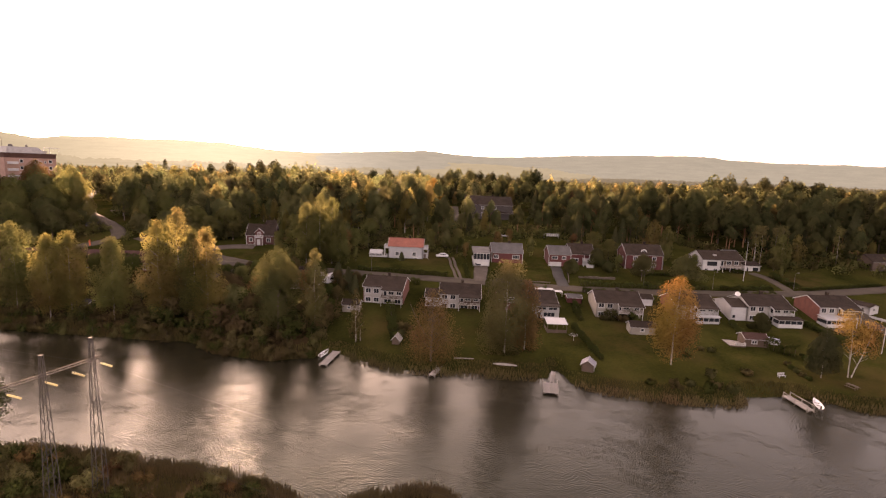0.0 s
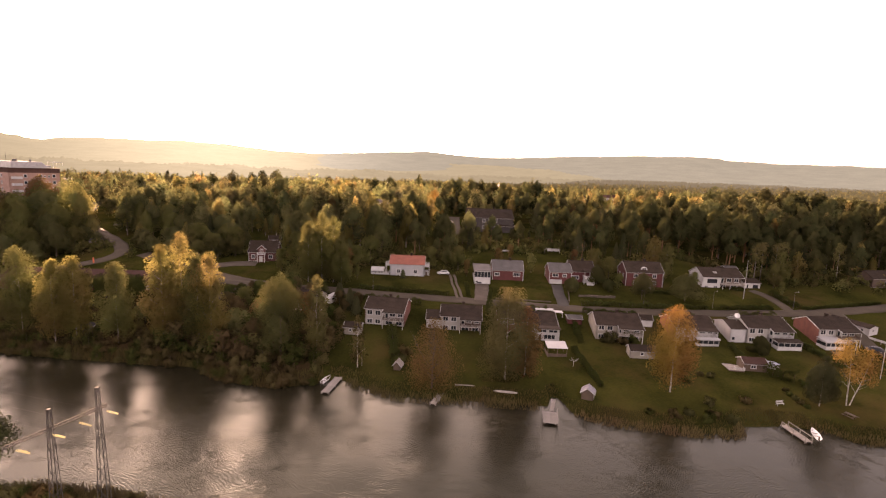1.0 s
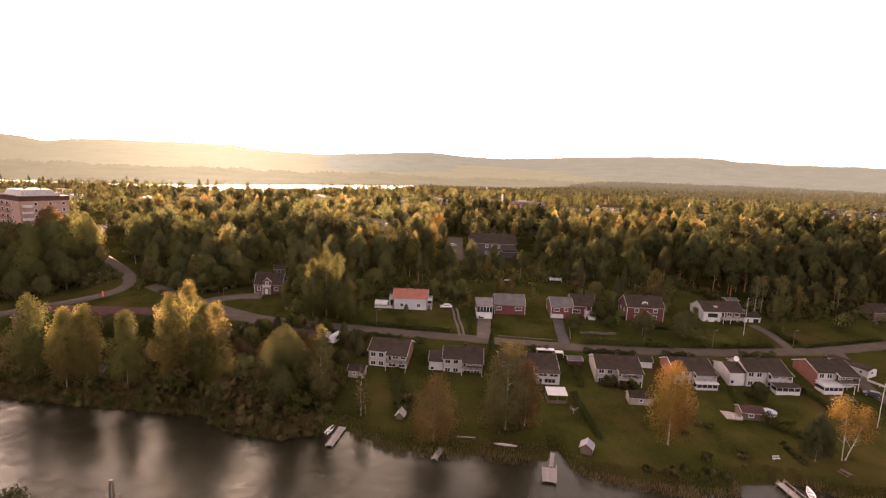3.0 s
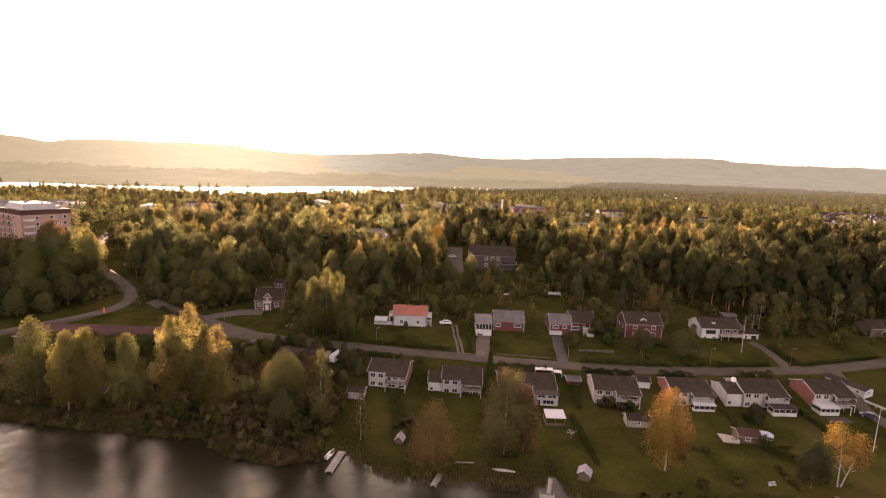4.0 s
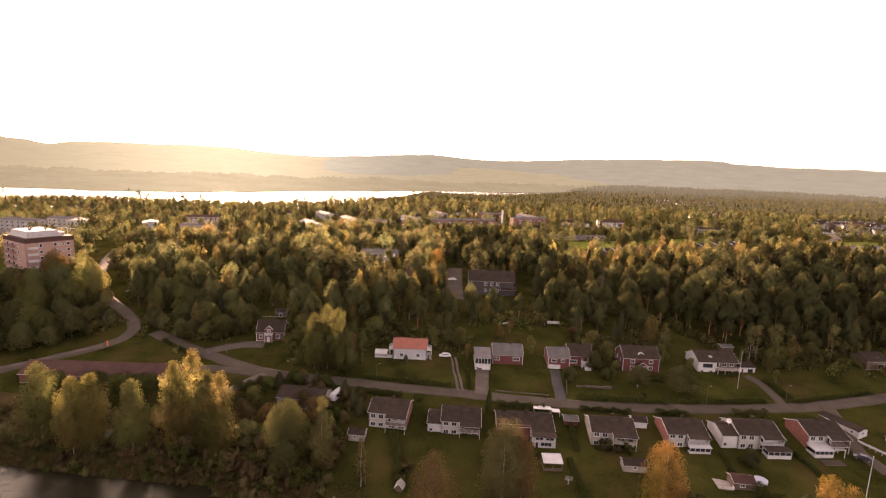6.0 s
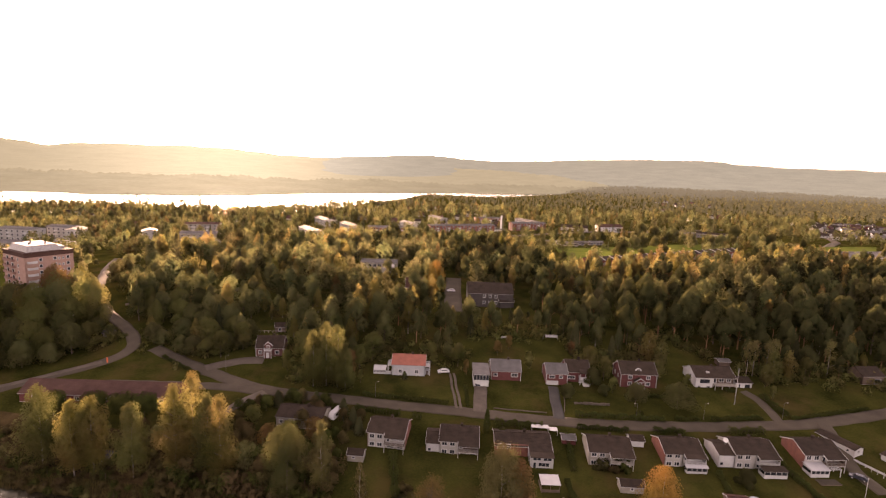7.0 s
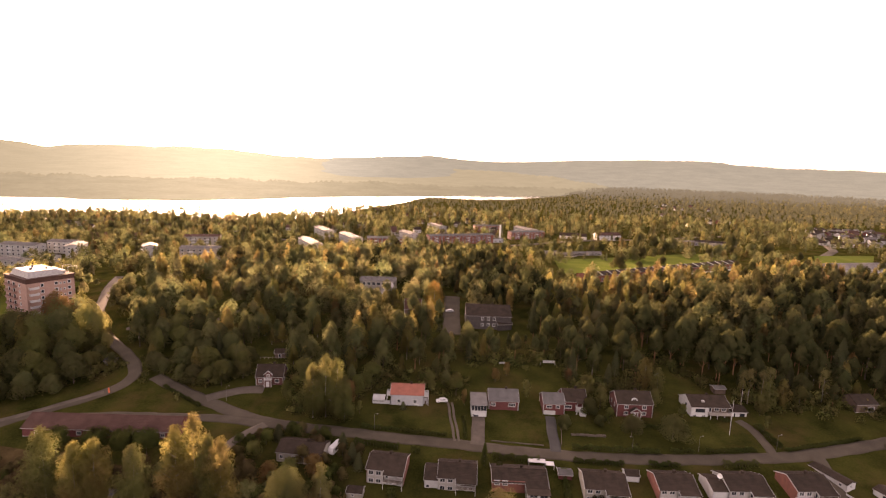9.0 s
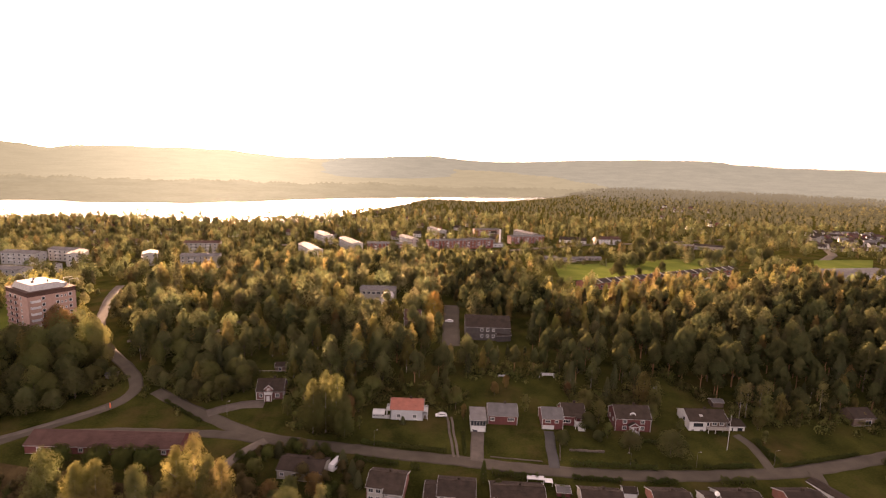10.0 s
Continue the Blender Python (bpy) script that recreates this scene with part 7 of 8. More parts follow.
for i, (x, y, s) in enumerate([(79.3, 109.2, 0.6), (79.2, 107.4, 0.5), (79.4, 105.6, 0.6), (79.3, 104, 0.5), (79.6, 102.4, 0.6), (58.4, 101.8, 0.85), (67.1, 103.8, 0.95), (58.0, 112, 0.7), (65.4, 115, 0.8), (63.2, 116, 0.6), (86.0, 112.2, 0.9), (47, 134, 1.5), (50.5, 133.2, 1.3), (53.5, 133.6, 1.5), (-9, 118, 1.3), (-7.5, 122, 1.2), (67, 158.5, 1.0), (60, 96.5, 0.9), (57.5, 97.6, 0.9), (55, 96, 1.0), (52, 98, 0.9), (49, 97, 0.9), (44, 98, 0.8), (95, 93, 1.0)]):
    tree("garden_bush", "low rounded garden bush on the lawn", "bush", x, y, 2.2, 1.5, (M_TANGLE, M_HEDGE, M_DARKLEAF)[i % 3], 520, 0.3, 95 + i % 2, i * 49, "garden bushes", scale=s)


# ---- garden walls ----
def stone_wall(x0, y0, x1, y1, label, seed):
    rng = np.random.default_rng(seed)
    r = thing("stone_wall", x0, y0, math.degrees(math.atan2(y1 - y0, x1 - x0)), 0.0, label, "wall")
    ln, u = math.hypot(x1 - x0, y1 - y0), 0.0
    while u < ln:
        w, h, d = (float(a) for a in (rng.uniform(0.6, 1.2), rng.uniform(0.45, 0.8), rng.uniform(0.5, 0.8)))
        bm = boxes((0, w, -d / 2, d / 2, -0.3, h))
        for v in bm.verts:
            v.co += Vector((rng.uniform(-0.08, 0.08), rng.uniform(-0.1, 0.1), rng.uniform(-0.08, 0.08)))
        f = u / ln
        bmesh.ops.bevel(bm, geom=bm.edges[:], offset=0.09, segments=1, affect="EDGES")
        bm.transform(pose(u, 0, gz(x0 + (x1 - x0) * f, y0 + (y1 - y0) * f)))
        part("stone", bm, M_GRAVEL, r)
        u += w + 0.05
    return r


stone_wall(46.6, 164.4, 58.0, 164.0, "row of pale boulders holding the garden terrace", 3)


def kerb(path, label, h=0.35, w=0.25):
    r = thing("garden_kerb", 0, 0, 0, 0.0, label, "kerb")
    for (x0, y0), (x1, y1) in zip(path, path[1:]):
        ln = math.hypot(x1 - x0, y1 - y0)
        n = max(1, int(ln / 1.0))
        for i in range(n):
            f = (i + 0.5) / n
            x, y = x0 + (x1 - x0) * f, y0 + (y1 - y0) * f
            bm = boxes((-ln / n / 2 + 0.01, ln / n / 2 - 0.01, -w / 2, w / 2, -0.3, h))
            bm.transform(pose(x, y, gz(x, y), 0, 0, math.degrees(math.atan2(y1 - y0, x1 - x0))))
            part("kerb_stone", bm, M_GRAVEL, r)
    return r


kerb([(44.6, 173), (43.4, 165), (42.0, 158.6)], "pale kerb along the garage drive")
kerb([(18.5, 159.4), (36.0, 158.0)], "low concrete edge between lawn and road", 0.3)

# ---- trees by the water and in the gardens ----
BANK = [(-107.6, 128, 23.5, 5.0), (-97, 125, 21.5, 4.0), (-92.2, 126, 22, 4.0), (-81, 125, 21, 4.0), (-71, 128, 24.5, 4.2), (-66.5, 129, 27.5, 4.6), (-61.5, 127, 23, 3.8), (-57.4, 125, 24, 4.2)]
for i, (x, y, H, R) in enumerate(BANK):
    tree("birch_tree", "tall birch turning yellow on the river bank", "highbirch" if x < -73 else "birch", x, y, H, R + 1.0, M_LEAFGOLD if i % 3 else M_LEAFGREEN, 7000, 0.40, i % 4, i * 67, "birches on the bank")
tree("tree", "dense green deciduous tree at the water's edge", "oval", -37.5, 118, 21.5, 7.6, M_DARKLEAF, 13000, 0.30, 1, 20)
tree("tree", "slim olive-brown tree beside the green one", "birch", -29.5, 121, 20.0, 3.6, M_LEAFOLIVE, 4200, 0.38, 5, 20)
for i, (x, y, H, R) in enumerate(((-44.0, 168.6, 20.0, 4.4), (-39.6, 169.4, 23.0, 4.8), (-35.6, 169.0, 22.0, 4.4), (-32.6, 167.6, 16.5, 3.6))):
    tree("poplar_tree", "tall yellow-green tree in a clump beside the road", "birch", x, y, H, R + 0.6, M_LEAFGREEN, 5200, 0.42, 6 + i % 2, i * 80, "tall trees beside the road")
tree("bare_tree", "rust-brown garden tree thinning over thin brown stems", "bare", -0.6, 107, 15.8, 6.2, M_LEAFRUST, 9000, 0.22, 2, 10)
tree("birch_tree", "large faded brown-olive birch on the lawn", "birch", 16.0, 111.3, 21.0, 7.0, M_FADED, 13500, 0.30, 8, 10)
tree("birch_tree", "smaller brownish birch leaning beside it", "birch", 20.8, 113.0, 16.5, 4.4, M_LEAFRUST, 4200, 0.34, 9, 10)
tree("birch_tree", "bright orange autumn birch with a white trunk", "spreading", 52.2, 107, 19.6, 5.9, M_LEAFORANGE, 9800, 0.27, 10, 40)
tree("birch_tree", "orange autumn birch with leaning white stems", "tallstem", 88.9, 103.6, 14.4, 4.2, M_LEAFORANGE, 2100, 0.24, 11, 40, tilt=-3)
tree("birch_tree", "small orange birch beside the other", "tallstem", 89.7, 103.7, 12.8, 3.5, M_LEAFORANGE, 1100, 0.24, 12, 90, tilt=17)
tree("pine_tree", "dark dense young pine on the lawn", "taper", 82.6, 103, 11.5, 4.6, M_NEEDLE, 4200, 0.34, 13, 0)
tree("birch_tree", "slender sparse birch on the lawn", "birch", -18.6, 116, 13.0, 2.2, M_TANGLE, 360, 0.5, 14, 0)
tree("birch_tree", "orange autumn birch beside the hall's yard", "birch", -3.9, 272, 17.0, 6.0, M_LEAFORANGE, 4200, 0.45, 15, 30)
tree("thuja", "columnar dark thuja by the drive", "spruce", 15.4, 147.5, 7.6, 1.5, M_HEDGE, 900, 0.4, 0, 0)
tree("pine_tree", "pine crown on the near bank", "pine", -66.5, 72, 8.4, 3.6, M_PINE, 1500, 0.4, 3, 0, z=1.0)
for i, (x, y, H, R) in enumerate([(67.2, 164.0, 9.0, 5.2), (81.5, 164.0, 9.6, 6.6), (56, 177, 7.0, 3.6), (58, 170, 4.5, 2.6), (157, 160, 7.5, 5.0), (150, 152, 6.0, 4.0), (85.4, 128.8, 5.6, 3.0), (45, 168, 5.5, 3.0), (20, 146, 3.0, 1.5)]):
    tree("garden_tree", "low round dark green garden tree", "oval", x, y, H, R, M_DARKLEAF, 2600, 0.42, 20 + i % 3, i * 50, "garden trees")
for i, x in enumerate((-119.0, -106.5, -98.0, -90.6)):
    tree("row_tree", "round trimmed dark tree along the long building", "ball", x, 147.0, 8.6, 4.5, M_HEDGE, 2600, 0.5, 30 + i % 2, i * 70, "row of round trees")
for i, (x, y, H, R, m) in enumerate([(-26, 147, 6.5, 2.2, M_NEEDLE), (-23.6, 144, 5.5, 2.0, M_NEEDLE), (-30, 152, 6.0, 2.4, M_NEEDLE), (-55, 153, 5.0, 2.6, M_HEDGE), (-52, 156, 5.5, 2.2, M_NEEDLE), (-46, 157, 4.6, 2.2, M_HEDGE), (-40, 157.5, 4.8, 1.8, M_NEEDLE), (-57, 147, 5.5, 3.0, M_LEAFGREEN), (-36, 139, 8.5, 3.6, M_LEAFRUST), (-43, 138, 8.0, 3.6, M_LEAFGREEN), (-49, 137, 7.5, 3.5, M_LEAFRUST)]):
    tree("shrub", "dark garden shrub beside the low house", "spruce" if m is M_NEEDLE else "round", x, y, H, R, m, 900, 0.5, 40 + i % 3, i * 40, "shrubs by the low house")


for i, (x, y, H, R, m, k) in enumerate([(-26, 188, 11, 4.5, M_LEAFGREEN, "round"), (-30, 182, 9, 4, M_LEAFGREEN, "round"), (-33, 176, 10, 4, M_LEAFRUST, "round"), (-3, 188, 8, 3.5, M_LEAFGREEN, "round"), (7, 186, 9, 3.6, M_LEAFGREEN, "round"), (10, 180, 6, 2.6, M_LEAFRUST, "round"), (34, 186, 7, 3.0, M_LEAFGREEN, "round"), (57, 186, 10, 4, M_LEAFGREEN, "round"), (61, 180, 9, 3.6, M_LEAFGREEN, "round"), (62, 172, 6, 3.2, M_LEAFGREEN, "round"), (82, 182, 8, 3.4, M_LEAFGREEN, "round"), (86, 190, 12, 2.6, M_LEAFGREEN, "birch"), (83, 195, 13, 3.0, M_LEAFGOLD, "birch"), (90, 176, 6, 3, M_LEAFGREEN, "round"), (119, 172, 5, 3, M_LEAFGREEN, "round"), (121, 180, 9, 3.4, M_LEAFGREEN, "round"), (126, 184, 12, 2.8, M_LEAFGREEN, "birch"), (132, 185, 12, 2.6, M_LEAFGOLD, "birch"), (138, 184, 10, 3.4, M_LEAFGREEN, "round"), (-52, 186, 12, 4, M_LEAFGREEN, "round"), (-56, 178, 8, 3.4, M_LEAFGREEN, "round"), (-46, 178, 9, 3.6, M_LEAFRUST, "round"), (-78, 192, 11, 4.5, M_LEAFGREEN, "round"), (-84, 186, 10, 4, M_LEAFGREEN, "round"), (-92, 192, 12, 4.5, M_LEAFGREEN, "round"), (23, 196, 6, 3.6, M_LEAFRUST, "round"), (28, 201, 6, 3.2, M_LEAFRUST, "round"), (53, 198, 6, 3.2, M_LEAFRUST, "round"), (-28, 172, 5, 2.5, M_LEAFGREEN, "round")]):
    tree("garden_tree", "full dark-green tree between the gardens" if m is M_LEAFGREEN else "brownish tree between the gardens", k, x, y, 10.0, 3.8, m, 900, 0.6, 100 + i % 3, i * 77, "trees between the gardens", scale=H / 10.0, sx=R / 3.8)
for i, (x, y) in enumerate([(117.5, 186.5), (120.5, 187.5), (124.5, 186), (129, 189), (151, 190)]):
    tree("birch_tree", "slim half-bare birch with a pale trunk at the wood's edge", "tallstem", x, y, 14.5, 2.6, M_LEAFOLIVE, 420, 0.5, 120 + i % 2, i * 71, "slim birches by the garage")
tree("thuja", "small dark spruce before the grey house", "spruce", -12.6, 175.8, 3.0, 1.3, M_NEEDLE, 500, 0.35, 3, 0)
for i, (x, y, H, R) in enumerate([(-52, 128, 9, 4.6), (-46, 124, 8, 4.6), (-56, 138, 8, 4.5), (-45, 132, 9, 4.6), (-62, 136, 8, 4.2), (-71, 138, 8, 4.6), (-81, 137, 7, 4.2), (-31, 127, 7, 3.4), (-88, 140, 7, 4.0), (-100, 138, 8, 4.4), (-110, 140, 8, 4.4), (-41, 145, 7, 3.8)]):
    tree("bank_bush", "dense dark brown-green bush behind the bank birches", "oval", x, y, 8.0, 4.5, (M_WOODLEAF, M_TANGLE, M_TANGLE)[i % 3], 1100, 0.5, 130 + i % 3, i * 53, "dense bushes on the bank", scale=H / 8.0, sx=R / 4.5)
for i, (x, y, H, R) in enumerate([(-114.5, 194.5, 9, 4.6), (-116.0, 189.5, 3.2, 2.6), (-110.5, 192.8, 7.5, 4.0)]):
    tree("lane_tree", "dense dark tree hanging over the end of the road", "oval", x, y, 8.0, 4.5, M_WOODLEAF, 1100, 0.5, 130 + i % 3, i * 83, "trees at the road's end", scale=H / 8.0, sx=R / 4.5)
rng = np.random.default_rng(15)
PLOT = [(-60, 151), (-57, 155), (-53, 158), (-49, 158.5), (-45, 158), (-41, 156.5), (-37, 156), (-63, 147), (-60, 143), (-64, 153), (-29, 149), (-27, 145), (-30, 142), (-27.5, 140), (-31, 136), (-28, 134), (-33, 132), (-35, 145), (-33, 140), (-25, 150), (-38, 151), (-36, 135), (-41, 134), (-30, 129)]
for i, (x, y) in enumerate(PLOT):
    tree("plot_bush", "dense overgrown dark bush on the low house's plot", "oval", x + float(rng.uniform(-1, 1)), y, 8.0, 4.5, (M_HEDGE, M_TANGLE, M_TANGLE)[i % 3], 1100, 0.5, 130 + i % 3, i * 47, "overgrown bushes by the low house", scale=float(rng.uniform(0.42, 0.72)), sx=float(rng.uniform(0.8, 1.1)))
# thicket along the left bank
rng = np.random.default_rng(5)
THICKET = []
while len(THICKET) < 270:
    x = rng.uniform(-150, -27)
    y = float(np.interp(x, SHORE_X, SHORE_Y)) - 1.0 + 21 * rng.random() ** 1.4
    if min([math.hypot(x - a, y - b) for a, b, *_ in THICKET] or [9]) > 1.9:
        THICKET.append((x, y))
for i, (x, y) in enumerate(THICKET):
    near = y - float(np.interp(x, SHORE_X, SHORE_Y)) < 6
    H = float(rng.uniform(1.6, 3.4) if near else rng.uniform(2.6, 6.8 if x > -72 else 4.2))
    m = (M_LEAFOLIVE, M_TANGLE, M_TANGLE, M_HEDGE)[i % 4]
    tree("bank_tree" if H > 6 else "bank_shrub", "brown-green young tree in the bank thicket" if H > 6 else "tangled brown-green shrub at the waterline", "round" if H > 6 else "bush", x, y, 8.0, 3.4, m, 360, 0.7, 70 + i % 4, i * 33, "thicket on the bank", scale=H / 8.0, sx=1.35)
for i, (x, y, H, R, m) in enumerate([(-158, 190, 19, 8, M_LEAFGREEN), (-153, 181, 15, 7, M_LEAFGREEN), (-168, 203, 20, 8, M_LEAFGREEN), (-176, 186, 18, 8, M_LEAFGREEN), (-165, 176, 17, 8, M_LEAFGREEN), (-185, 210, 17, 7, M_LEAFGREEN), (-150, 209.5, 23, 6.6, M_LEAFGREEN), (-145.5, 208, 20, 5.2, M_TOWNGOLD), (-168, 215, 24, 7.0, M_LEAFRUST), (-166, 212, 22, 6.0, M_LEAFGREEN), (-131, 222, 13, 5.0, M_LEAFGREEN), (-126, 214, 12, 5.0, M_LEAFGREEN), (-120, 207, 13, 5.5, M_LEAFGREEN)]):
    tree("broad_tree", "broad full-grown deciduous tree beside the lane", "oval", x, y, 18.0, 7.5, m, 4200, 0.52, 80 + i % 3, i * 61, "broad trees by the lane", scale=H / 18.0, sx=R / 7.5)

rng = np.random.default_rng(31)
LANE_TREES = [(-140, 184, 13), (-147, 190, 15), (-138, 191, 10), (-150, 173, 11), (-157, 168, 12), (-163, 165, 13), (-170, 168, 15), (-158, 180, 16), (-147, 181, 12), (-143, 177, 8), (-176, 175, 16), (-151, 199, 17), (-160, 207, 20), (-176, 204, 20), (-184, 198, 19), (-190, 190, 18), (-140, 199, 8), (-147, 206, 12),
              (-101, 189, 7), (-95, 187, 8), (-89, 186, 8), (-84, 190, 9), (-98, 194, 9.5), (-91, 195, 11), (-105, 199, 9), (-97, 201, 12), (-84, 199, 11), (-88, 205, 13), (-105, 208, 12), (-112, 211, 12), (-97, 212, 14), (-108, 219, 14), (-118, 221, 13), (-78, 193, 8), (-79, 201, 9)]
for i, (x, y, H) in enumerate(LANE_TREES):
    west = x < -120
    tree("broad_tree" if west else "lane_tree", "broad dark-green tree closing up beside the lane" if west else "full round green tree in the thicket by the fork", "oval", x, y, 12.0, 5.6, (M_WOODLEAF, M_DARKLEAF, M_LEAFGREEN)[i % 3], 2600, 0.50, 85 + i % 3, i * 71, "broad trees by the lane", scale=H / 12.0, sx=float(rng.uniform(0.95, 1.2)) * (1.25 if H < 9.5 else 1.0))


# ---- woods ----
def edge_of_woods(x):
    return np.interp(x, [-400, -170, -140, -128, -118, -95, -75, -58, -50, -30, -22, -16, -4, 0, 10, 14, 33, 36, 52, 55, 64, 82, 86, 102, 108, 123, 150, 170, 400], [150, 178, 186, 200, 194, 187, 198, 196, 172, 190, 192, 196, 196, 192, 192, 213, 213, 214, 214, 190, 194, 197, 216, 214, 196, 187, 187, 186, 186])


ROADS = [np.array(p) for p in (MAIN[1:], NORTH, [(5.5, 305), (5.5, 236)], [(-148, 230), (-104, 262)], [(-180, 545), (-31, 585), (46, 548), (160, 615), (276, 690), (420, 760)], [(420, 560), (520, 690), (560, 800)])]
CLEAR = [(4, 44, 236, 268), (-24, -8, 254, 272), (-58, -16, 298, 324), (-225, -178, 222, 272), (355, 470, 480, 590), (315, 430, 400, 470), (-72, -62, 184, 197), (-80, -64, 203, 214), (100, 170, 500, 530), (108, 118, 190, 200)]
LOW = [(-12, 4, 238, 269), (-54, -24, 284, 300), (-28, -4, 238, 256), (2, 46, 220, 237), (-160, -130, 270, 300), (-128, -100, 236, 258), (-166, -138, 180, 218), (-215, -180, 265, 330), (-160, -100, 420, 462), (-90, 60, 470, 550)]


def free(x, y, margin=3.5):
    ok = np.ones(len(x), bool)
    for path in ROADS:
        for (x0, y0), (x1, y1) in zip(path, path[1:]):
            d = np.array([x1 - x0, y1 - y0], float)
            u = np.clip(((x - x0) * d[0] + (y - y0) * d[1]) / (d @ d), 0, 1)
            ok &= np.hypot(x - x0 - u * d[0], y - y0 - u * d[1]) > margin + 2.5
    for a, b, c, d in CLEAR:
        ok &= ~((x > a) & (x < b) & (y > c - 4) & (y < d))
    for bx, by, turn, w, d in [q for q in BLOCKS if q[1] > 320]:
        u, v = (x - bx) * math.cos(turn) + (y - by) * math.sin(turn), -(x - bx) * math.sin(turn) + (y - by) * math.cos(turn)
        m = 5 if w > 13.5 else 1.5
        ok &= ~((u > -m) & (u < w + m) & (v > -m - 1) & (v < d + m))
    # the slanting long building and open ground beyond it
    u = (x - 104) * math.cos(radians(28.5)) + (y - 357) * math.sin(radians(28.5))
    v = -(x - 104) * math.sin(radians(28.5)) + (y - 357) * math.cos(radians(28.5))
    ok &= ~((u > -10) & (u < 182) & (v > -12) & (v < 62 + 0.25 * u))
    return ok & (land(x, y) > 0.6)


def scatter(x0, x1, y0, y1, step, seed, jitter=0.8):
    rng = np.random.default_rng(seed)
    gx, gy = np.meshgrid(np.arange(x0, x1, step), np.arange(y0, y1, step))
    x, y = gx.ravel() + rng.uniform(-1, 1, gx.size) * step * jitter, gy.ravel() + rng.uniform(-1, 1, gx.size) * step * jitter
    return x, y, rng


def far_edge(x):
    return np.where(x > 55, 330 + 0.52 * (x - 100), np.interp(x, [-260, -215, -165, -110, -50], [285, 300, 330, 420, 440]))


x, y, rng = scatter(-270, 380, 170, 470, 6.8, 11)
wedge = np.abs(x) < 0.98 * y + 12
open_left = np.sin(x * 0.11 + 2.0 * np.sin(y * 0.05)) * np.sin(y * 0.09 + 1.0)
keep = wedge & free(x, y) & (y > edge_of_woods(x)) & (y < far_edge(x)) & (rng.random(len(x)) < np.where(x < -20, 0.72 + 0.26 * open_left, 0.95))
x, y = x[keep], y[keep]
order = np.argsort(y - edge_of_woods(x))
x, y = x[order], y[order]
dark = smoothstep(-20, 60, x)
rim = smoothstep(120, 35, far_edge(x) - y) * smoothstep(20, 60, x)
pick = rng.random(len(x))
conifer = (0.13 + 0.66 * dark) * (1 - 0.86 * rim)
kind = np.where(pick < conifer * 0.8, 0, np.where(pick < conifer, 1, np.where(pick < conifer + (1 - conifer) * (0.62 - 0.44 * rim), 2, 3)))
roll = 1 + 0.22 * np.sin(x * 0.07 + 0.6) * np.sin(y * 0.055 + x * 0.02)
height = np.where(kind == 0, rng.uniform(15, 22, len(x)), np.where(kind == 1, rng.uniform(12, 18.5, len(x)), rng.uniform(10.5, 19, len(x)))) * roll
height *= 0.70 + 0.30 * smoothstep(0, 25, y - edge_of_woods(x))
height *= 1 - 0.06 * rim
for a, b, c, d in LOW:
    height = np.where((x > a) & (x < b) & (y > c) & (y < d), np.minimum(height, rng.uniform(4.5, 8.0, len(x))), height)
SORTS = [("pine_tree", "dome", 3.5, M_PINE, "tall pine at the edge of the woods"), ("spruce_tree", "spruce", 3.9, M_NEEDLE, "dark spruce in the woods"),
         ("deciduous_tree", "oval", 5.0, M_WOODLEAF, "green deciduous tree at the wood's edge"), ("birch_tree", "taper", 4.2, M_LEAFGOLD, "yellowing birch in the woods")]
NEAR_TREES = 300
for i in range(NEAR_TREES):
    nm, kd, R, mt, lb = SORTS[kind[i]]
    if x[i] > 15 and kind[i] > 1 and i % 3:
        mt = M_LEAFRUST if i % 7 == 0 else M_DARKLEAF
        lb = "brown-green young tree at the wood's edge"
    tree(nm, lb, kd, x[i], y[i], 16.0, R, mt, 1000, 0.66, 50 + i % 3, float(rng.uniform(0, 360)), "edge of the woods", scale=height[i] / 16.0, sx=float(rng.uniform(0.85, 1.2)))
rest = np.arange(len(x)) >= NEAR_TREES
for k, nm, lb, mt in ((0, "pine_wood", "dense stand of tall pines on the rise", M_PINE), (1, "spruce_wood", "dark spruces filling the wood", M_NEEDLE), (2, "mixed_wood", "green deciduous trees in the wood", M_WOODLEAF), (3, "birch_wood", "yellow birches glowing among the conifers", M_LEAFGOLD)):
    for lo, hi, n, size in ((0, 280, 400, 0.92), (280, 500, 290, 1.08)):
        s = rest & (kind == k) & (y >= lo) & (y < hi)
        if s.any():
            woods(nm, lb, np.stack([x[s], y[s], height[s], height[s] * rng.uniform(*((0.18, 0.25), (0.20, 0.27), (0.28, 0.40), (0.22, 0.29))[k], s.sum()) * np.where(x[s] < -20, 1.18, 1.0), np.full(s.sum(), k)], -1), ("dome", "spruce", "oval", "taper"), mt, n, size, 60 + k + lo)

# undergrowth along the edge of the wood
x = rng.uniform(-170, 200, 600)
y = edge_of_woods(x) + rng.normal(size=600) * 4 + 1
s = free(x, y, 1.0)
woods("undergrowth", "tangled shrubs along the edge of the wood", np.stack([x[s], y[s], rng.uniform(2, 5.5, s.sum()), rng.uniform(1.6, 3.0, s.sum()), np.zeros(s.sum())], -1), ("bush",), M_LEAFGREEN, 60, 1.2, 77, "undergrowth")

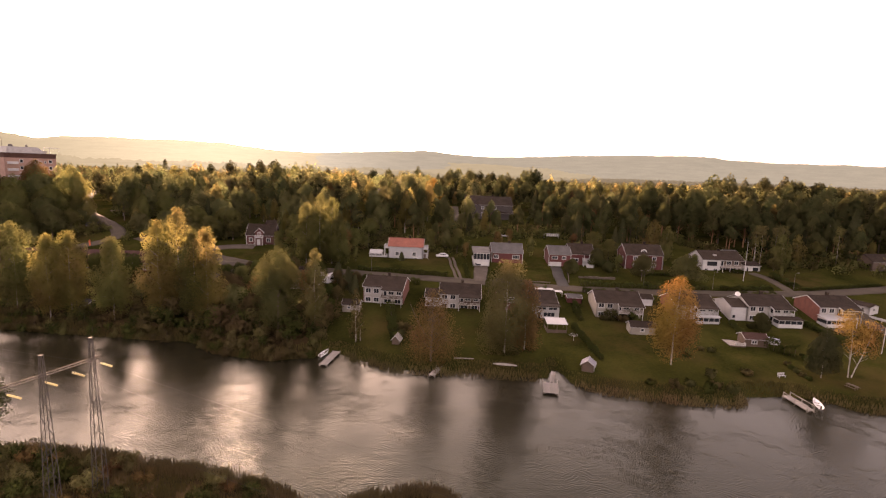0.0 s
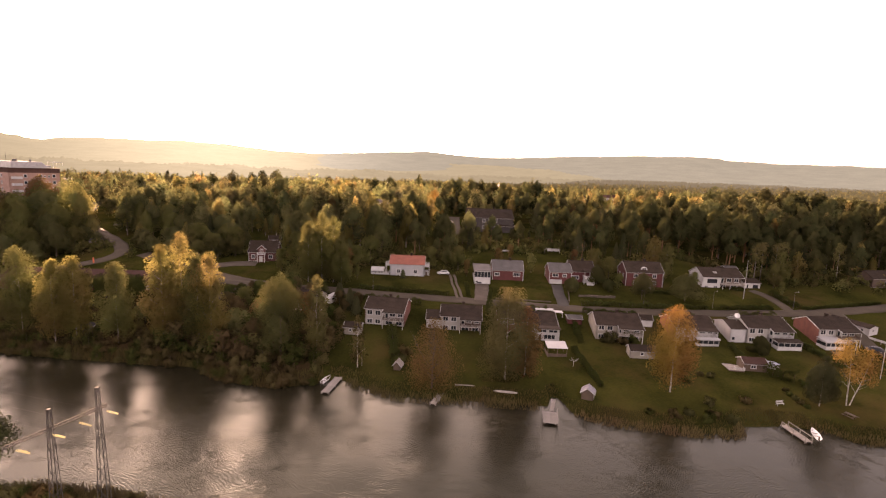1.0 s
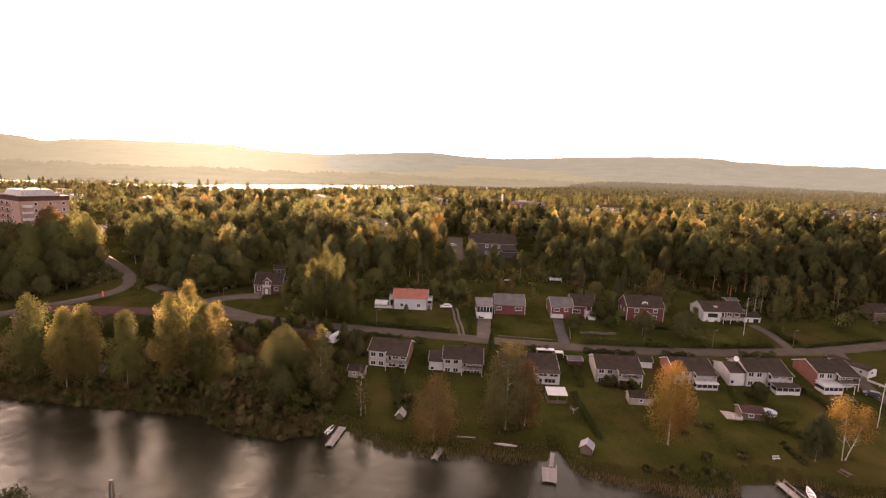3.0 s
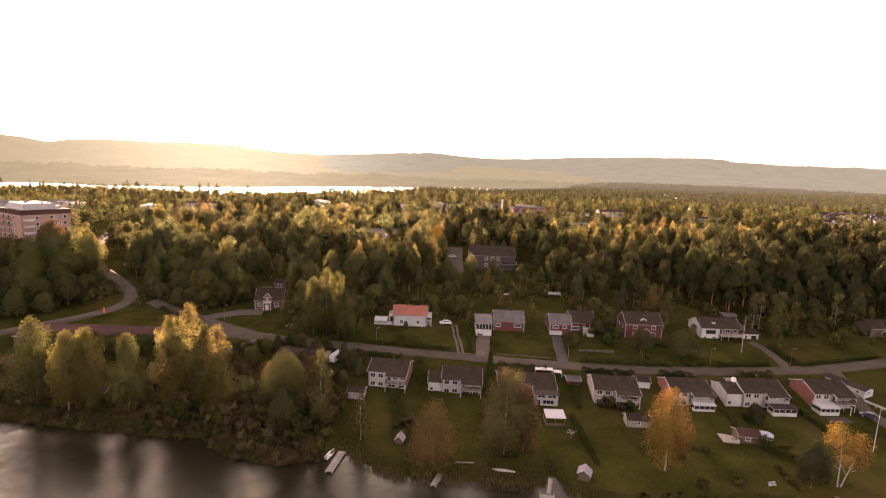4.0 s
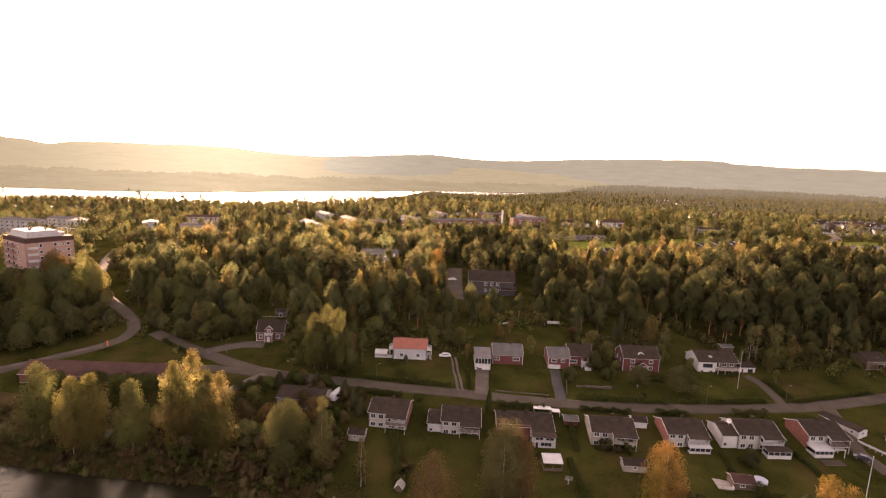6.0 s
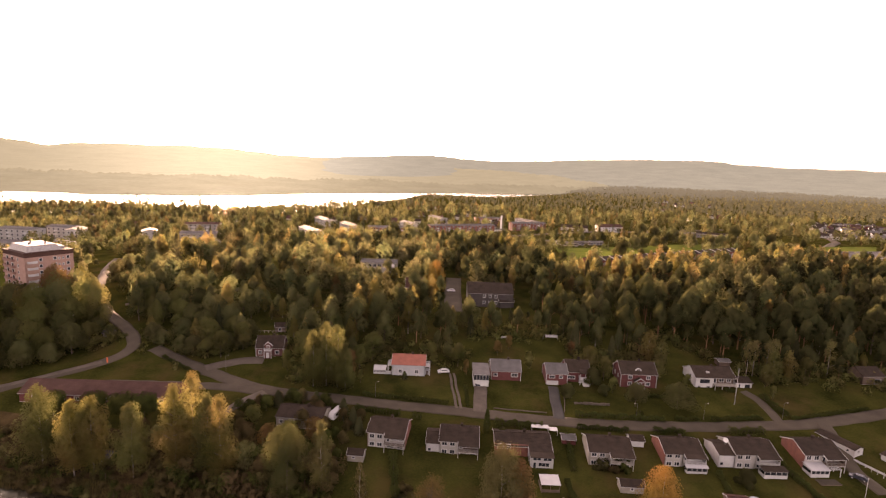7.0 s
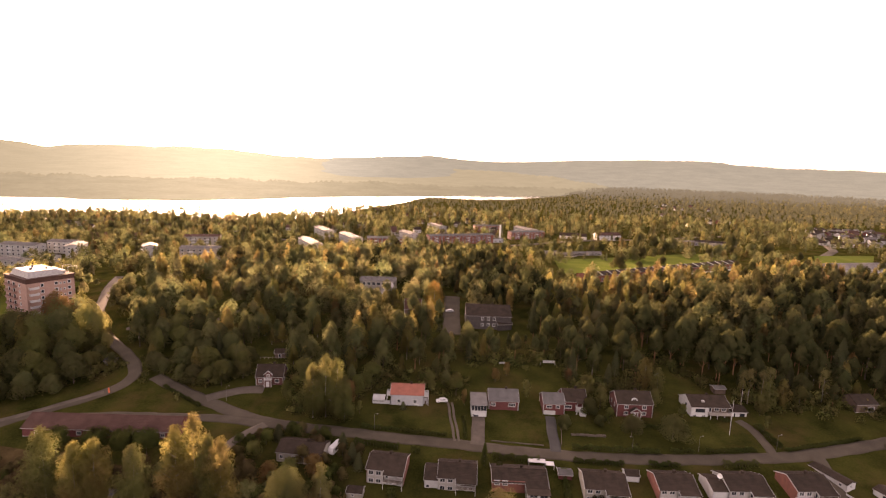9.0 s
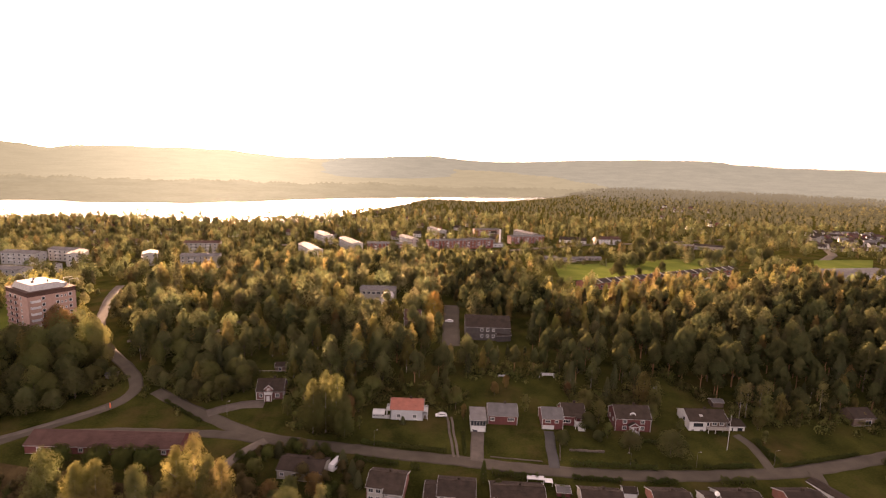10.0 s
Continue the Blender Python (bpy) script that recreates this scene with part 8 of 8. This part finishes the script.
for i, (a, b, h) in enumerate([(148, 423, 14), (186, 497, 13), (196, 502, 13), (215, 520, 10), (228, 530, 9), (282, 518, 13), (276, 524, 11), (333, 588, 17), (318, 560, 9), (340, 560, 12), (352, 548, 14), (120, 520, 7), (132, 528, 7), (145, 536, 8), (158, 544, 8), (172, 550, 7), (246, 560, 10), (258, 572, 13), (240, 580, 14), (228, 590, 15), (90, 470, 9), (84, 450, 9), (100, 520, 9), (170, 436, 7), (205, 470, 8)]):
    tree("park_tree", "round full-grown tree by the playing field" if h > 10 else "small round tree by the playing field", "oval", a, b, 11.0, 5.0, (M_DARKLEAF, M_TOWNLEAF, M_DARKLEAF, M_DARKLEAF)[i % 4], 900, 0.85, 110 + i % 2, i * 51, "trees of the playing field", scale=1.25 * h / 11.0)

# town trees and the far woods
x, y, rng = scatter(-760, 760, 270, 960, 13.4, 21)
gaps = np.sin(x * 0.045 + 1.5 * np.sin(y * 0.02)) * np.sin(y * 0.04 + 0.7)
keep = (np.abs(x) < 0.95 * y + 20) & free(x, y, 4) & (y > far_edge(x) + 2) & (rng.random(len(x)) < np.where((x < -150) & (y > 440), 0.96, 0.82 + 0.3 * gaps))
x, y = x[keep], y[keep]
# the gardens on the lake side are denser
x2, y2, _ = scatter(-560, -110, 280, 720, 13.0, 23)
thick = (np.abs(x2) < 0.95 * y2 + 20) & free(x2, y2, 3) & (y2 > far_edge(x2) + 2)
x, y = np.concatenate([x, x2[thick]]), np.concatenate([y, y2[thick]])
kind = rng.choice(4, len(x), p=[0.12, 0.24, 0.50, 0.14])
H = np.where(y > 610, rng.uniform(11, 19, len(x)), rng.uniform(8, 15, len(x)))
H = np.where((x > 0.72 * y) & (x < 0.90 * y) & (y > 640) & (y < 900), H * 0.5, H)
# tall trees along the lake shore, low ones on the lawns before the blocks
shore = (np.interp(x, LAKE_X, LAKE_Y) - y < 110) & (x < -120)
H = np.where(shore, H * np.where(rng.random(len(x)) < 0.3, 1.55, 1.05), H)
for bx, by, turn, w, d in BLOCKS:
    if by > 320 and w > 13.5:
        ex, ey = sorted((bx, bx + w * math.cos(turn))), min(by, by + w * math.sin(turn))
        lawn = (x > ex[0] - 6) & (x < ex[1] + 8) & (y > ey - 26) & (y < ey + 10)
        H = np.where(lawn, np.minimum(H, 3.5 + 5.0 * rng.random(len(x))), H)
for k, nm, lb, mt in ((0, "town_pines", "scattered pines between the houses of the town", M_PINE), (1, "town_spruces", "scattered spruces between the houses", M_NEEDLE), (2, "town_trees", "round green trees of the town", M_TOWNLEAF), (3, "town_birches", "yellow birches of the town in low sun", M_TOWNGOLD)):
    s = kind == k
    woods(nm, lb, np.stack([x[s], y[s], H[s], H[s] * rng.uniform(*((0.22, 0.3), (0.2, 0.28), (0.38, 0.52), (0.28, 0.38))[k], s.sum()), np.full(s.sum(), k)], -1), ("dome", "spruce", "oval", "taper"), mt, 130, 1.25, 80 + k)
x, y, rng = scatter(-700, 2900, 960, 3400, 16.0, 31)
keep = (np.abs(x) < 0.95 * y + 30) & (land(x, y) > 0.3) & (rng.random(len(x)) < 0.85)
x, y = x[keep], y[keep]
kind = rng.choice(3, len(x), p=[0.5, 0.25, 0.25])
H = rng.uniform(11, 21, len(x)) * (0.42 + 0.58 * smoothstep(150, 1500, x))
by_lake = (x > -150) & (x < 500) & (y > np.interp(x, LAKE_X, LAKE_Y) - 330)
H = np.where(by_lake, rng.uniform(2.5, 4.5, len(x)), H)
# trees past about 1750 m take the paler, more strongly haze-painted material
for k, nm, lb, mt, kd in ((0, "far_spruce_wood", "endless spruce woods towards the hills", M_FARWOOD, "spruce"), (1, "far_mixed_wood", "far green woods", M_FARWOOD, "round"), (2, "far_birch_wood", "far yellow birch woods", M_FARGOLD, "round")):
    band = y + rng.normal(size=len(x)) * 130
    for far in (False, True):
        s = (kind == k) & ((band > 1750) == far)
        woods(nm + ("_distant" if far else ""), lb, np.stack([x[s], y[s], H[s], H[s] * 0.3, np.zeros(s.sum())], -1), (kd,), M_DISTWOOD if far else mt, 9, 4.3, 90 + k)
